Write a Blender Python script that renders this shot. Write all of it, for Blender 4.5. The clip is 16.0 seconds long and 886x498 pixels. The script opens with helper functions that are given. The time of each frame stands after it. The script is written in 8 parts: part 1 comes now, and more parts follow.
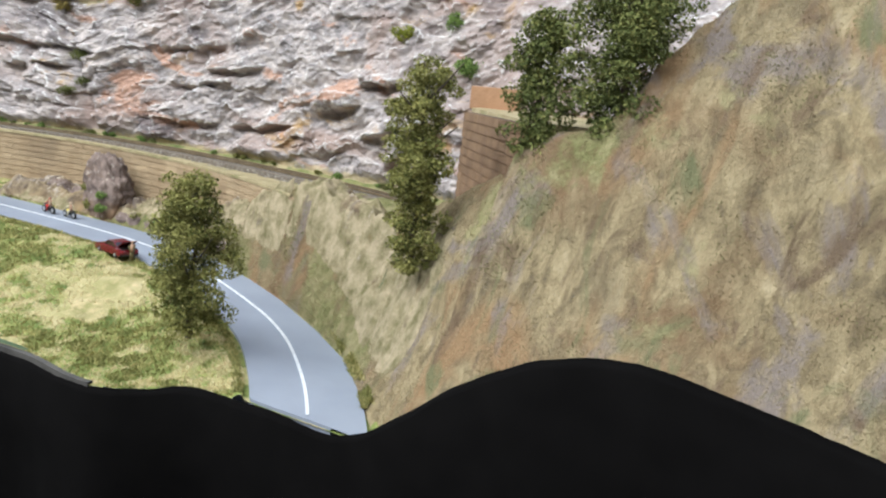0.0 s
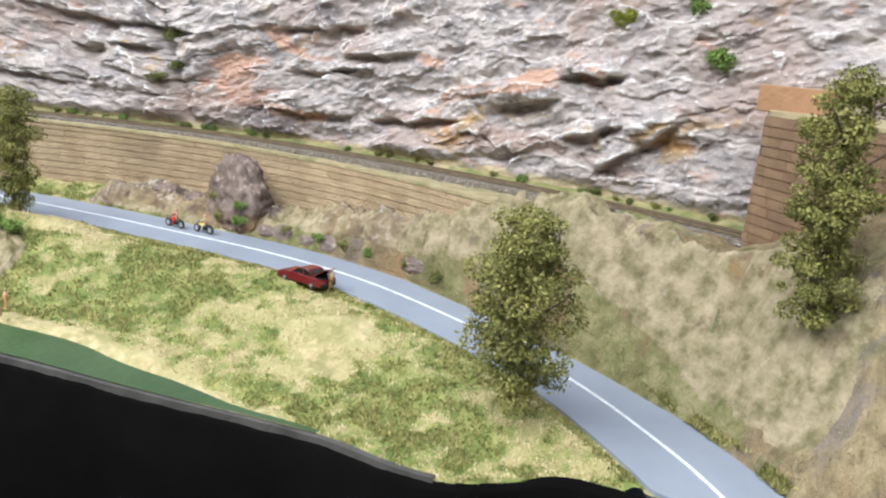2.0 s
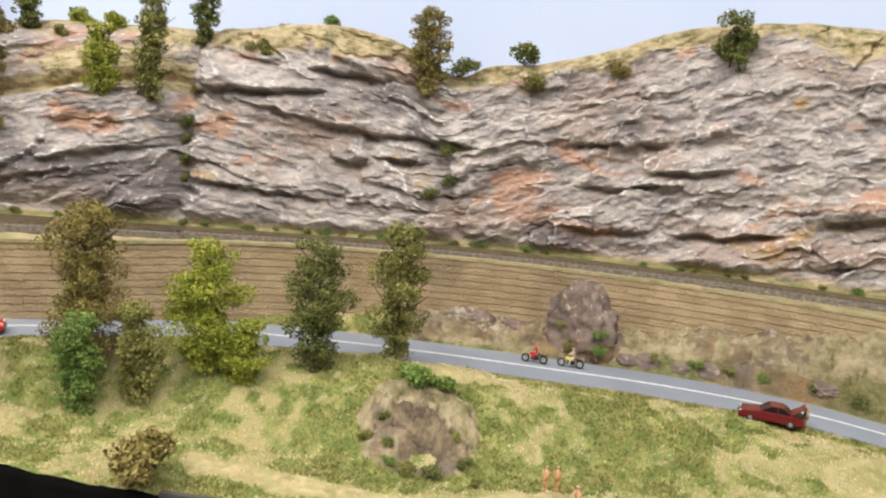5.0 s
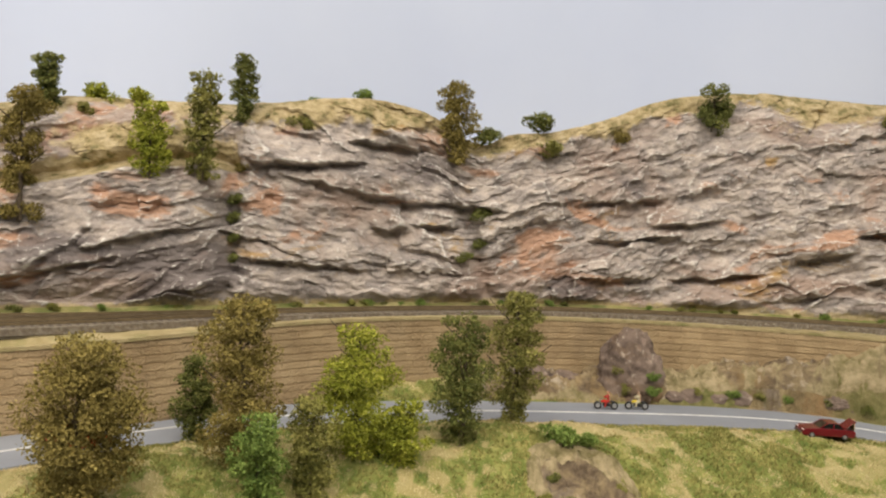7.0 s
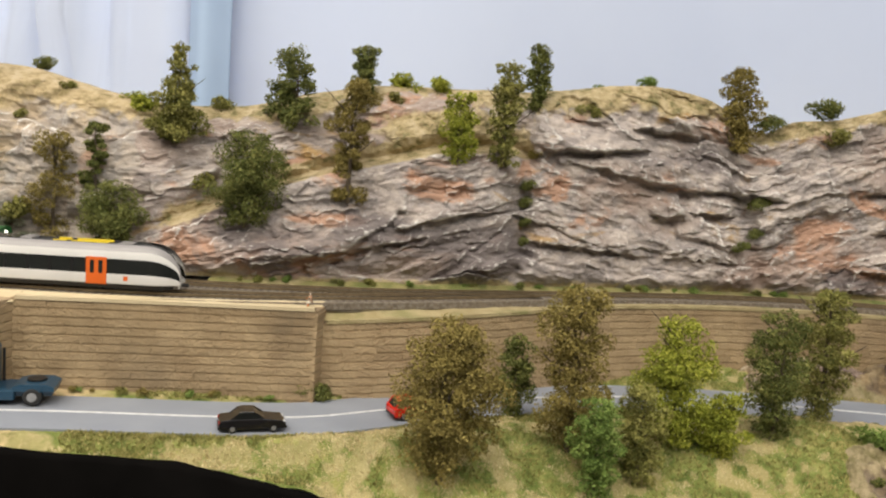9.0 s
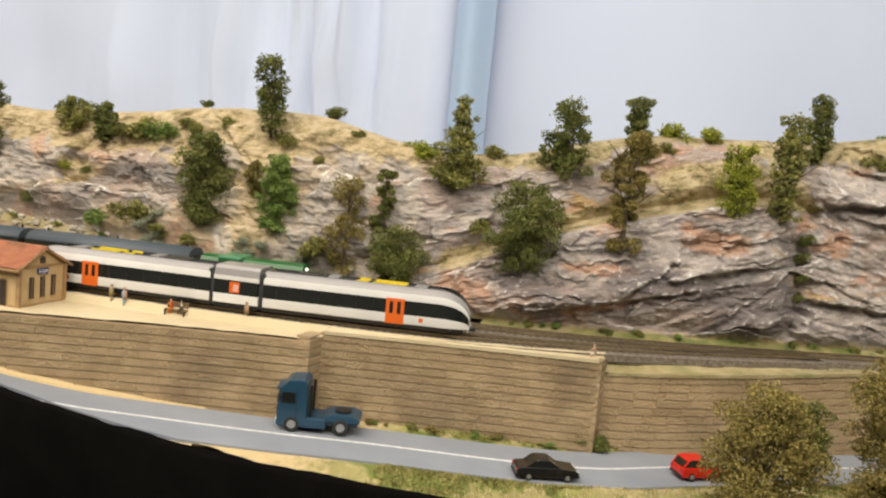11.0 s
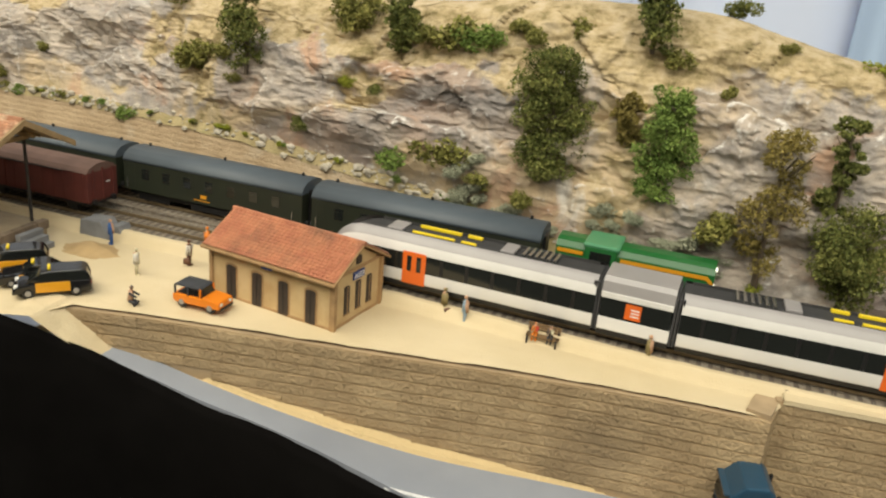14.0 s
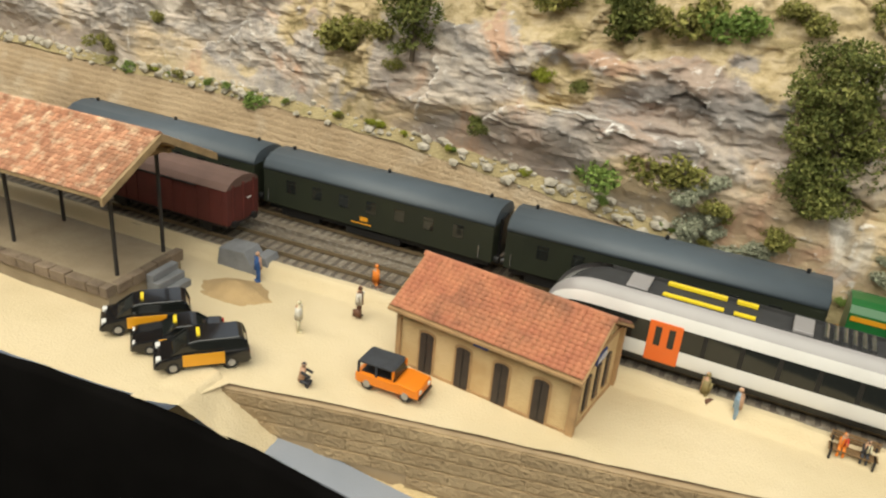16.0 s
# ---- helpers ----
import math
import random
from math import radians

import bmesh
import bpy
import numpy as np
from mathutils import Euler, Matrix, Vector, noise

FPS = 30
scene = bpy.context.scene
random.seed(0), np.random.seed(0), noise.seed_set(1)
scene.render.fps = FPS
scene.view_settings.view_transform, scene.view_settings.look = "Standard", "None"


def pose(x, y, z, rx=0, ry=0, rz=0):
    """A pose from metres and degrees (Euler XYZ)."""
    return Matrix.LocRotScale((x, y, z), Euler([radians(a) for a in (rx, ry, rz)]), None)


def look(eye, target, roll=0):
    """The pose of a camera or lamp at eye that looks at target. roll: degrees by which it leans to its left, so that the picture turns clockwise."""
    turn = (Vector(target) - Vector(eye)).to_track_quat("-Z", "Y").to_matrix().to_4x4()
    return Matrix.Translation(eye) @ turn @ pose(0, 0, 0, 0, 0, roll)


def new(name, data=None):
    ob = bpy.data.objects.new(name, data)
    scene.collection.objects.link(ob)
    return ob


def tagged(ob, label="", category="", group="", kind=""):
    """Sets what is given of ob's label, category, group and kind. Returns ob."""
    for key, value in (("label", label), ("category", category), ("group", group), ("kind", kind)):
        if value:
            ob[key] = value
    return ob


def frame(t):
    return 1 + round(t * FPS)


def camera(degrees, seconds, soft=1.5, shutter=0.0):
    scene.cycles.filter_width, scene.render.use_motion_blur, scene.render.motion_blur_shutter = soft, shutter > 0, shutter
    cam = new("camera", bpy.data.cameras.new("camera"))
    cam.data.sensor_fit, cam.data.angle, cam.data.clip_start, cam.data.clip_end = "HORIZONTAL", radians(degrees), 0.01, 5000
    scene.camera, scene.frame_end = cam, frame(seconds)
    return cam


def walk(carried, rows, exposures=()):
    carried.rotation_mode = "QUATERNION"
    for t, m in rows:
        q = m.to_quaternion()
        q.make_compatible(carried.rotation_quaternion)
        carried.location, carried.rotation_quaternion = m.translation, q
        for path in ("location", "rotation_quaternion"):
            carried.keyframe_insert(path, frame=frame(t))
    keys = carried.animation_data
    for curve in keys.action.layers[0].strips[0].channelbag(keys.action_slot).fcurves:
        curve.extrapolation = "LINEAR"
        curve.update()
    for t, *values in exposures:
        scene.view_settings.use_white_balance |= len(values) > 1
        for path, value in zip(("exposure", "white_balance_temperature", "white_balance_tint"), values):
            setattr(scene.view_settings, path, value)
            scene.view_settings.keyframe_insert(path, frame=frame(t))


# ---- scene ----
cam = camera(58.1, 16.0, 2.2)
PATH = [
    (0, (-0.038, 0.408, 1.476), (-1.155, 2.023, 1.095), 6.4),
    (0.5, (-0.117, 0.415, 1.482), (-1.13, 2.095, 1.094), 6.6),
    (1, (-0.181, 0.412, 1.486), (-1.193, 2.085, 1.067), 6.8),
    (1.5, (-0.247, 0.383, 1.474), (-1.269, 2.038, 1.008), 7.7),
    (2, (-0.336, 0.347, 1.481), (-1.271, 2.053, 1.014), 6.0),
    (2.5, (-0.404, 0.308, 1.476), (-1.284, 2.048, 1.032), 5.5),
    (3, (-0.458, 0.285, 1.481), (-1.366, 2.023, 1.087), 5.4),
    (3.5, (-0.553, 0.272, 1.476), (-1.445, 2.018, 1.078), 5.2),
    (4, (-0.671, 0.252, 1.482), (-1.505, 2.026, 1.084), 4.8),
    (4.2, (-0.712, 0.248, 1.483), (-1.525, 2.033, 1.092), 4.5),
    (6.3, (-1.022, 0.056, 1.497), (-0.999, 2.055, 1.417), 5.7),
    (6.5, (-1.05, 0.067, 1.495), (-1.004, 2.064, 1.396), 5.0),
    (7, (-1.131, 0.106, 1.497), (-1.118, 2.101, 1.354), 3.4),
    (7.5, (-1.175, 0.13, 1.495), (-1.24, 2.12, 1.307), 4.7),
    (8, (-1.212, 0.118, 1.508), (-1.373, 2.101, 1.308), 4.3),
    (8.2, (-1.226, 0.105, 1.51), (-1.43, 2.081, 1.282), 4.1),
    (10.3, (-1.324, 0.047, 1.505), (-1.927, 1.937, 1.253), 5.4),
    (10.5, (-1.338, 0.042, 1.504), (-1.984, 1.919, 1.265), 5.4),
    (11, (-1.366, 0.031, 1.521), (-2.12, 1.871, 1.306), 5.4),
    (11.5, (-1.397, 0.018, 1.552), (-2.233, 1.823, 1.336), 5.6),
    (12, (-1.422, 0.011, 1.587), (-2.328, 1.773, 1.311), 5.1),
    (12.5, (-1.441, 0.005, 1.628), (-2.409, 1.692, 1.159), 3.5),
    (13, (-1.453, -0.003, 1.657), (-2.454, 1.651, 1.145), 4.2),
    (13.5, (-1.584, 0.119, 1.614), (-2.546, 1.769, 1.022), 5.5),
    (14, (-1.67, 0.182, 1.588), (-2.663, 1.767, 0.88), 5.2),
    (14.5, (-1.726, 0.2, 1.576), (-2.732, 1.74, 0.79), 5.0),
    (15, (-1.788, 0.228, 1.579), (-2.817, 1.739, 0.767), 5.6),
    (15.5, (-1.823, 0.246, 1.6), (-2.888, 1.73, 0.784), 5.0),
    (16, (-1.833, 0.24, 1.591), (-2.898, 1.702, 0.738), 5.2),
]
walk(cam, [(t, look(eye, target, roll)) for t, eye, target, roll in PATH],
     [(0.0, 0.33, 5600, 7), (1.5, 0.42, 5600, 8), (2.5, 0.43, 5650, 8), (3.5, 0.06, 5750, 7), (4.2, 0.15, 5900, 8), (6.5, -0.3, 7350, 10), (8.2, -0.35, 7000, 10), (10.3, -0.35, 6900, 8), (12.0, -0.4, 7700, 10), (13.0, -0.52, 7700, 8), (14.2, -0.46, 7050, 4), (15.0, -0.40, 6600, 4), (16.0, -0.40, 6950, 3)])

# ---- world and light: an exhibition hall under cool-warm fluorescent tubes ----
world = bpy.data.worlds.new("hall")
scene.world = world
world.use_nodes = True
world.node_tree.nodes["Background"].inputs[0].default_value = (1.0, 0.97, 0.93, 1)
world.node_tree.nodes["Background"].inputs[1].default_value = 0.25


def area(name, x, y, z, sx, sy, watts, colour):
    d = bpy.data.lights.new(name, "AREA")
    d.shape, d.size, d.size_y, d.energy, d.color = "RECTANGLE", sx, sy, watts, colour
    ob = new(name, d)
    ob.matrix_world = look((x, y, z), (x, y + 0.25, z - 2))
    return ob


area("ceiling_panel", -0.4, -0.55, 2.9, 2.6, 1.6, 82, (1.0, 0.965, 0.915))
area("ceiling_panel", -2.6, -0.55, 2.9, 2.6, 1.6, 82, (1.0, 0.945, 0.87))

# ---- materials ----
def rgb(h):
    return tuple(((int(h[i:i + 2], 16) / 255) ** 2.2) for i in (0, 2, 4)) + (1,)


def node_material(name):
    m = bpy.data.materials.new(name)
    m.use_nodes = True
    nt = m.node_tree
    return m, nt, nt.nodes["Principled BSDF"]


def mat(name, colour, rough=0.6, metal=0.0, second=None, scale=60.0, bump=0.0, spots=None, coords="Object", bscale=None, spec=0.5, rand=0.0, spots2=None, island=False):
    """Base colour varied by two noises, with a fine relief."""
    m, nt, b = node_material(name)
    N, L = nt.nodes, nt.links
    tc = N.new("ShaderNodeNewGeometry" if coords == "Position" else "ShaderNodeTexCoord")
    n1 = N.new("ShaderNodeTexNoise")
    n1.inputs["Scale"].default_value, n1.inputs["Detail"].default_value = scale, 6
    L.new(tc.outputs[coords], n1.inputs["Vector"])
    ramp = N.new("ShaderNodeValToRGB")
    c2 = second or tuple(v * 0.75 for v in colour[:3]) + (1,)
    ramp.color_ramp.elements[0].position, ramp.color_ramp.elements[0].color = 0.35, c2
    ramp.color_ramp.elements[1].position, ramp.color_ramp.elements[1].color = 0.65, colour
    L.new(n1.outputs["Fac"], ramp.inputs["Fac"])
    out = ramp.outputs["Color"]
    for k, sp in enumerate((spots, spots2)):
        if not sp:
            continue
        n2 = N.new("ShaderNodeTexNoise")
        n2.noise_dimensions = "4D"
        n2.inputs["W"].default_value = 3.7 * k
        n2.inputs["Scale"].default_value, n2.inputs["Detail"].default_value = sp[1], 5
        L.new(tc.outputs[coords], n2.inputs["Vector"])
        r2 = N.new("ShaderNodeValToRGB")
        r2.color_ramp.elements[0].position, r2.color_ramp.elements[1].position = sp[2], sp[3]
        L.new(n2.outputs["Fac"], r2.inputs["Fac"])
        mix = N.new("ShaderNodeMixRGB")
        L.new(r2.outputs["Color"], mix.inputs[0])
        L.new(out, mix.inputs[1])
        mix.inputs[2].default_value = sp[0]
        out = mix.outputs[0]
    if rand:
        oi = N.new("ShaderNodeNewGeometry" if island else "ShaderNodeObjectInfo")
        hsv = N.new("ShaderNodeHueSaturation")
        mr = N.new("ShaderNodeMapRange")
        mr.inputs[3].default_value, mr.inputs[4].default_value = 1 - rand, 1 + rand
        L.new(oi.outputs["Random Per Island" if island else "Random"], mr.inputs[0])
        L.new(mr.outputs[0], hsv.inputs["Value"])
        L.new(out, hsv.inputs["Color"])
        out = hsv.outputs[0]
    L.new(out, b.inputs["Base Color"])
    b.inputs["Roughness"].default_value, b.inputs["Metallic"].default_value = rough, metal
    b.inputs["Specular IOR Level"].default_value = spec
    if bump:
        n3 = N.new("ShaderNodeTexNoise")
        n3.inputs["Scale"].default_value, n3.inputs["Detail"].default_value = bscale or scale * 6, 5
        L.new(tc.outputs[coords], n3.inputs["Vector"])
        bp = N.new("ShaderNodeBump")
        bp.inputs["Strength"].default_value, bp.inputs["Distance"].default_value = bump, 0.002
        L.new(n3.outputs["Fac"], bp.inputs["Height"])
        L.new(bp.outputs[0], b.inputs["Normal"])
    return m


def leaf_mat(name, dark, light, yellow):
    """Leaf colours that change from leaf to leaf and from clump to clump."""
    m, nt, b = node_material(name)
    N, L = nt.nodes, nt.links
    g = N.new("ShaderNodeNewGeometry")
    tc = N.new("ShaderNodeTexCoord")
    n1 = N.new("ShaderNodeTexNoise")
    n1.inputs["Scale"].default_value = 45
    L.new(tc.outputs["Object"], n1.inputs["Vector"])
    ad = N.new("ShaderNodeMath")
    ad.operation = "ADD"
    rr = N.new("ShaderNodeMapRange")
    rr.inputs[3].default_value, rr.inputs[4].default_value = 0.18, 0.78
    L.new(g.outputs["Random Per Island"], rr.inputs[0])
    L.new(rr.outputs[0], ad.inputs[0])
    L.new(n1.outputs["Fac"], ad.inputs[1])
    ramp = N.new("ShaderNodeValToRGB")
    e = ramp.color_ramp.elements
    e[0].position, e[0].color, e[1].position, e[1].color = 0.3, dark, 1.35 / 1.5, yellow
    mid = e.new(0.62)
    mid.color = light
    sc = N.new("ShaderNodeMath")
    sc.operation, sc.inputs[1].default_value = "MULTIPLY", 0.667
    L.new(ad.outputs[0], sc.inputs[0])
    L.new(sc.outputs[0], ramp.inputs["Fac"])
    L.new(ramp.outputs["Color"], b.inputs["Base Color"])
    b.inputs["Roughness"].default_value = 0.75
    b.inputs["Specular IOR Level"].default_value = 0.25
    return m


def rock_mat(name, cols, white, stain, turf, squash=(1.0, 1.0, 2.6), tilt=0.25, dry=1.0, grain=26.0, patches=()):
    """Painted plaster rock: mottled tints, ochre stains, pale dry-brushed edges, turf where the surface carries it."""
    m, nt, b = node_material(name)
    N, L = nt.nodes, nt.links
    tc = N.new("ShaderNodeTexCoord")
    mp = N.new("ShaderNodeMapping")
    mp.inputs["Scale"].default_value = squash
    mp.inputs["Rotation"].default_value = (0, tilt, 0)
    L.new(tc.outputs["Object"], mp.inputs["Vector"])

    def noise(scale, detail, src, rough=0.6, dist=0.0):
        n = N.new("ShaderNodeTexNoise")
        n.inputs["Scale"].default_value, n.inputs["Detail"].default_value = scale, detail
        n.inputs["Roughness"].default_value, n.inputs["Distortion"].default_value = rough, dist
        L.new(src, n.inputs["Vector"])
        return n.outputs["Fac"]

    def ramp(src, stops):
        r = N.new("ShaderNodeValToRGB")
        e = r.color_ramp.elements
        e[0].position, e[0].color, e[1].position, e[1].color = stops[0][0], stops[0][1], stops[-1][0], stops[-1][1]
        for p, c in stops[1:-1]:
            e.new(p).color = c
        L.new(src, r.inputs["Fac"])
        return r.outputs["Color"]

    def mix(fac, a, c, mode="MIX"):
        x = N.new("ShaderNodeMixRGB")
        x.blend_type = mode
        for k, s in enumerate((fac, a, c)):
            if hasattr(s, "links"):
                L.new(s, x.inputs[k])
            else:
                x.inputs[k].default_value = s
        return x.outputs[0]

    K, W = (0, 0, 0, 1), (1, 1, 1, 1)
    mott = noise(grain, 9, mp.outputs[0], 0.68, 0.8)
    out = ramp(mott, [(0.30, cols[0]), (0.44, cols[1]), (0.56, cols[2]), (0.72, cols[3])])
    out = mix(ramp(noise(5, 7, mp.outputs[0], 0.62, 0.8), [(0.50, K), (0.64, W)]), out, stain)
    out = mix(ramp(noise(11, 7, tc.outputs["Object"], 0.65, 0.4), [(0.56, K), (0.72, (0.7, 0.7, 0.7, 1))]), out, cols[0])
    for sc, lo, hi, tint in patches:
        out = mix(ramp(noise(sc, 6, mp.outputs[0], 0.6, 1.2), [(lo, K), (hi, (0.85, 0.85, 0.85, 1))]), out, tint)
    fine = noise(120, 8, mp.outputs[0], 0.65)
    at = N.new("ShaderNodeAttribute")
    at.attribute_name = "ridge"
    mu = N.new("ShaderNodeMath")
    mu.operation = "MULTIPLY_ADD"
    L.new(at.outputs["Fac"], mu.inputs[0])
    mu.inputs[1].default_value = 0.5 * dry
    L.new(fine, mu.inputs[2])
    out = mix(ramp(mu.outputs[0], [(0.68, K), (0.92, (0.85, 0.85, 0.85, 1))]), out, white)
    ac = N.new("ShaderNodeAttribute")
    ac.attribute_name = "cover"
    gn = noise(70, 7, tc.outputs["Object"], 0.65)
    tf = ramp(gn, [(0.36, turf[0]), (0.50, turf[1]), (0.64, turf[2])])
    cv = N.new("ShaderNodeMath")
    cv.operation = "MULTIPLY_ADD"
    L.new(gn, cv.inputs[0])
    cv.inputs[1].default_value = 1.1
    L.new(ac.outputs["Fac"], cv.inputs[2])
    out = mix(ramp(cv.outputs[0], [(0.80, K), (1.15, W)]), out, tf)
    L.new(out, b.inputs["Base Color"])
    b.inputs["Roughness"].default_value = 0.88
    b.inputs["Specular IOR Level"].default_value = 0.15
    bp = N.new("ShaderNodeBump")
    bp.inputs["Strength"].default_value, bp.inputs["Distance"].default_value = 0.8, 0.003
    L.new(fine, bp.inputs["Height"])
    L.new(bp.outputs[0], b.inputs["Normal"])
    return m


M = {}
M["cloth"] = mat("black_cloth", (0.0042, 0.0038, 0.0036, 1), 0.95, scale=40, spec=0.03)
M["curtain"] = mat("blue_curtain", (0.60, 0.68, 0.86, 1), 0.9, second=(0.555, 0.635, 0.83, 1), scale=3, spec=0.1)
M["hall_wall"] = mat("hall_wall", (0.62, 0.61, 0.58, 1), 0.9, scale=2)
M["hall_floor"] = mat("hall_floor", (0.12, 0.12, 0.12, 1), 0.8, scale=3)
M["road"] = mat("asphalt_paint", (0.255, 0.275, 0.315, 1), 0.7, second=(0.225, 0.245, 0.285, 1), scale=25, bump=0.15, bscale=900, spots=((0.20, 0.215, 0.25, 1), 6, 0.5, 0.8))
M["line"] = mat("road_white", (0.72, 0.73, 0.74, 1), 0.6, scale=200)
M["sand"] = mat("sand_platform", (0.60, 0.50, 0.335, 1), 0.95, second=(0.545, 0.45, 0.29, 1), scale=18, bump=0.4, bscale=900, spec=0.1)
M["water"] = mat("green_water", (0.030, 0.060, 0.018, 1), 0.28, second=(0.046, 0.085, 0.028, 1), scale=18, bump=0.3, bscale=160)
M["block"] = mat("wall_block", (0.40, 0.30, 0.18, 1), 0.9, second=(0.31, 0.225, 0.132, 1), scale=38, bump=0.9, bscale=420, rand=0.09, spots=((0.22, 0.165, 0.105, 1), 12, 0.54, 0.74), spec=0.12, coords="Position")
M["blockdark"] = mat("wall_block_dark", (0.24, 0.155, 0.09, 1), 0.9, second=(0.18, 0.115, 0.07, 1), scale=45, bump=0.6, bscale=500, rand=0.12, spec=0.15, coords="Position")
M["boardwood"] = mat("board_wood", (0.36, 0.20, 0.10, 1), 0.8, second=(0.28, 0.15, 0.07, 1), scale=60, bump=0.4)
M["mortar"] = mat("wall_mortar", (0.38, 0.28, 0.17, 1), 0.95, scale=60)
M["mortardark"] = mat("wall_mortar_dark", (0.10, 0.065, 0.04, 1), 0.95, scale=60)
M["ballast"] = mat("ballast_stone", (0.215, 0.175, 0.13, 1), 0.9, second=(0.14, 0.115, 0.088, 1), scale=300, bump=1.0, bscale=700, spots=((0.24, 0.21, 0.17, 1), 240, 0.5, 0.6))
M["sleeper"] = mat("sleeper_wood", (0.10, 0.08, 0.062, 1), 0.85, scale=200)
M["rail"] = mat("rail_steel", (0.42, 0.33, 0.21, 1), 0.35, metal=0.8, scale=100)
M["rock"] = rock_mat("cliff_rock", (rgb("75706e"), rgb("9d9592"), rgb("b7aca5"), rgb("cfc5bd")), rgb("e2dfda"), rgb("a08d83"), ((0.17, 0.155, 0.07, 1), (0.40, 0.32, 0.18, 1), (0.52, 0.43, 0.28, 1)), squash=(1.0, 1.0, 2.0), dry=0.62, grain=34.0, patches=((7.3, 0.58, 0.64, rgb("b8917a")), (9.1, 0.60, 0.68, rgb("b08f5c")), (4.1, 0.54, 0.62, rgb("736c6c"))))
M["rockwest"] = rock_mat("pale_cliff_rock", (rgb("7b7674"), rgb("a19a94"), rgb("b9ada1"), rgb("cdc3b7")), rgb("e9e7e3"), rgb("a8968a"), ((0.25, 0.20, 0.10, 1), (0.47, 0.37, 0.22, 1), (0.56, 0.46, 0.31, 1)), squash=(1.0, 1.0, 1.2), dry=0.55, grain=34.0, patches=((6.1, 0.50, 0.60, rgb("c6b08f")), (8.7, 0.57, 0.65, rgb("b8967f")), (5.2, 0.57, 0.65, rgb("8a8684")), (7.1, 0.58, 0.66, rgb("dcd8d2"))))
M["rocklow"] = rock_mat("boulder_rock", (rgb("433a34"), rgb("6a5d56"), rgb("85756b"), rgb("978980")), rgb("b9ada0"), rgb("8a7055"), ((0.06, 0.085, 0.02, 1), (0.17, 0.18, 0.06, 1), (0.36, 0.30, 0.15, 1)), squash=(1, 1, 1.3), dry=0.6)
M["bank"] = rock_mat("bank_rock", (rgb("443a2f"), rgb("6a5d4e"), rgb("87785f"), rgb("a0917a")), rgb("bdb1a0"), rgb("8a7350"), ((0.15, 0.13, 0.06, 1), (0.27, 0.225, 0.13, 1), (0.38, 0.31, 0.195, 1)), squash=(1, 1, 1.3), dry=0.8, grain=40.0, patches=((11.0, 0.56, 0.64, rgb("6f655f")),))
M["hill"] = rock_mat("hill_turf", ((0.10, 0.08, 0.05, 1), (0.20, 0.155, 0.085, 1), (0.30, 0.238, 0.132, 1), (0.40, 0.325, 0.195, 1)), (0.50, 0.415, 0.27, 1), (0.17, 0.11, 0.058, 1), ((0.10, 0.105, 0.035, 1), (0.19, 0.18, 0.075, 1), (0.28, 0.245, 0.125, 1)), squash=(1.8, 1.4, 0.9), tilt=0.1, grain=42.0, patches=((5.5, 0.50, 0.61, (0.25, 0.155, 0.078, 1)), (9.0, 0.54, 0.63, (0.20, 0.165, 0.145, 1)), (13.0, 0.54, 0.64, (0.13, 0.135, 0.065, 1)), (17.0, 0.56, 0.66, (0.13, 0.09, 0.055, 1))))
M["grass"] = rock_mat("meadow_turf", ((0.20, 0.19, 0.07, 1), (0.31, 0.28, 0.12, 1), (0.39, 0.335, 0.165, 1), (0.46, 0.39, 0.22, 1)), (0.60, 0.455, 0.26, 1), (0.34, 0.29, 0.13, 1), ((0.09, 0.125, 0.03, 1), (0.17, 0.20, 0.055, 1), (0.30, 0.29, 0.10, 1)), squash=(1, 1, 1), tilt=0.0)
M["leafA"] = leaf_mat("leaf_olive", (0.056, 0.064, 0.016, 1), (0.180, 0.180, 0.045, 1), (0.350, 0.320, 0.100, 1))
M["leafB"] = leaf_mat("leaf_dark", (0.038, 0.050, 0.012, 1), (0.112, 0.130, 0.033, 1), (0.245, 0.245, 0.072, 1))
M["leafC"] = leaf_mat("leaf_bright", (0.085, 0.11, 0.012, 1), (0.24, 0.27, 0.03, 1), (0.42, 0.42, 0.07, 1))
M["leafD"] = leaf_mat("leaf_brown", (0.086, 0.069, 0.018, 1), (0.200, 0.160, 0.044, 1), (0.330, 0.262, 0.082, 1))
M["leafE"] = leaf_mat("leaf_green", (0.044, 0.083, 0.015, 1), (0.138, 0.209, 0.046, 1), (0.275, 0.363, 0.094, 1))
M["lichen"] = leaf_mat("lichen_scrub", (.17, .19, .13, 1), (.31, .33, .24, 1), (.46, .46, .34, 1))
M["bark"] = mat("bark", (0.10, 0.075, 0.05, 1), 0.9, scale=200, bump=0.5)
M["black"] = mat("black_plastic", (0.012, 0.012, 0.013, 1), 0.4, scale=100)
M["white"] = mat("white_paint", (0.74, 0.74, 0.74, 1), 0.3, second=(0.70, 0.70, 0.70, 1), scale=30)


# ---- building helpers ----
def mesh_of(name, verts, faces, material, smooth=False):
    me = bpy.data.meshes.new(name)
    me.from_pydata([tuple(map(float, v)) for v in verts], [], [tuple(map(int, f)) for f in faces])
    for m in material if isinstance(material, (list, tuple)) else [material]:
        me.materials.append(m)
    if smooth:
        me.polygons.foreach_set("use_smooth", [True] * len(me.polygons))
    me.update()
    return me


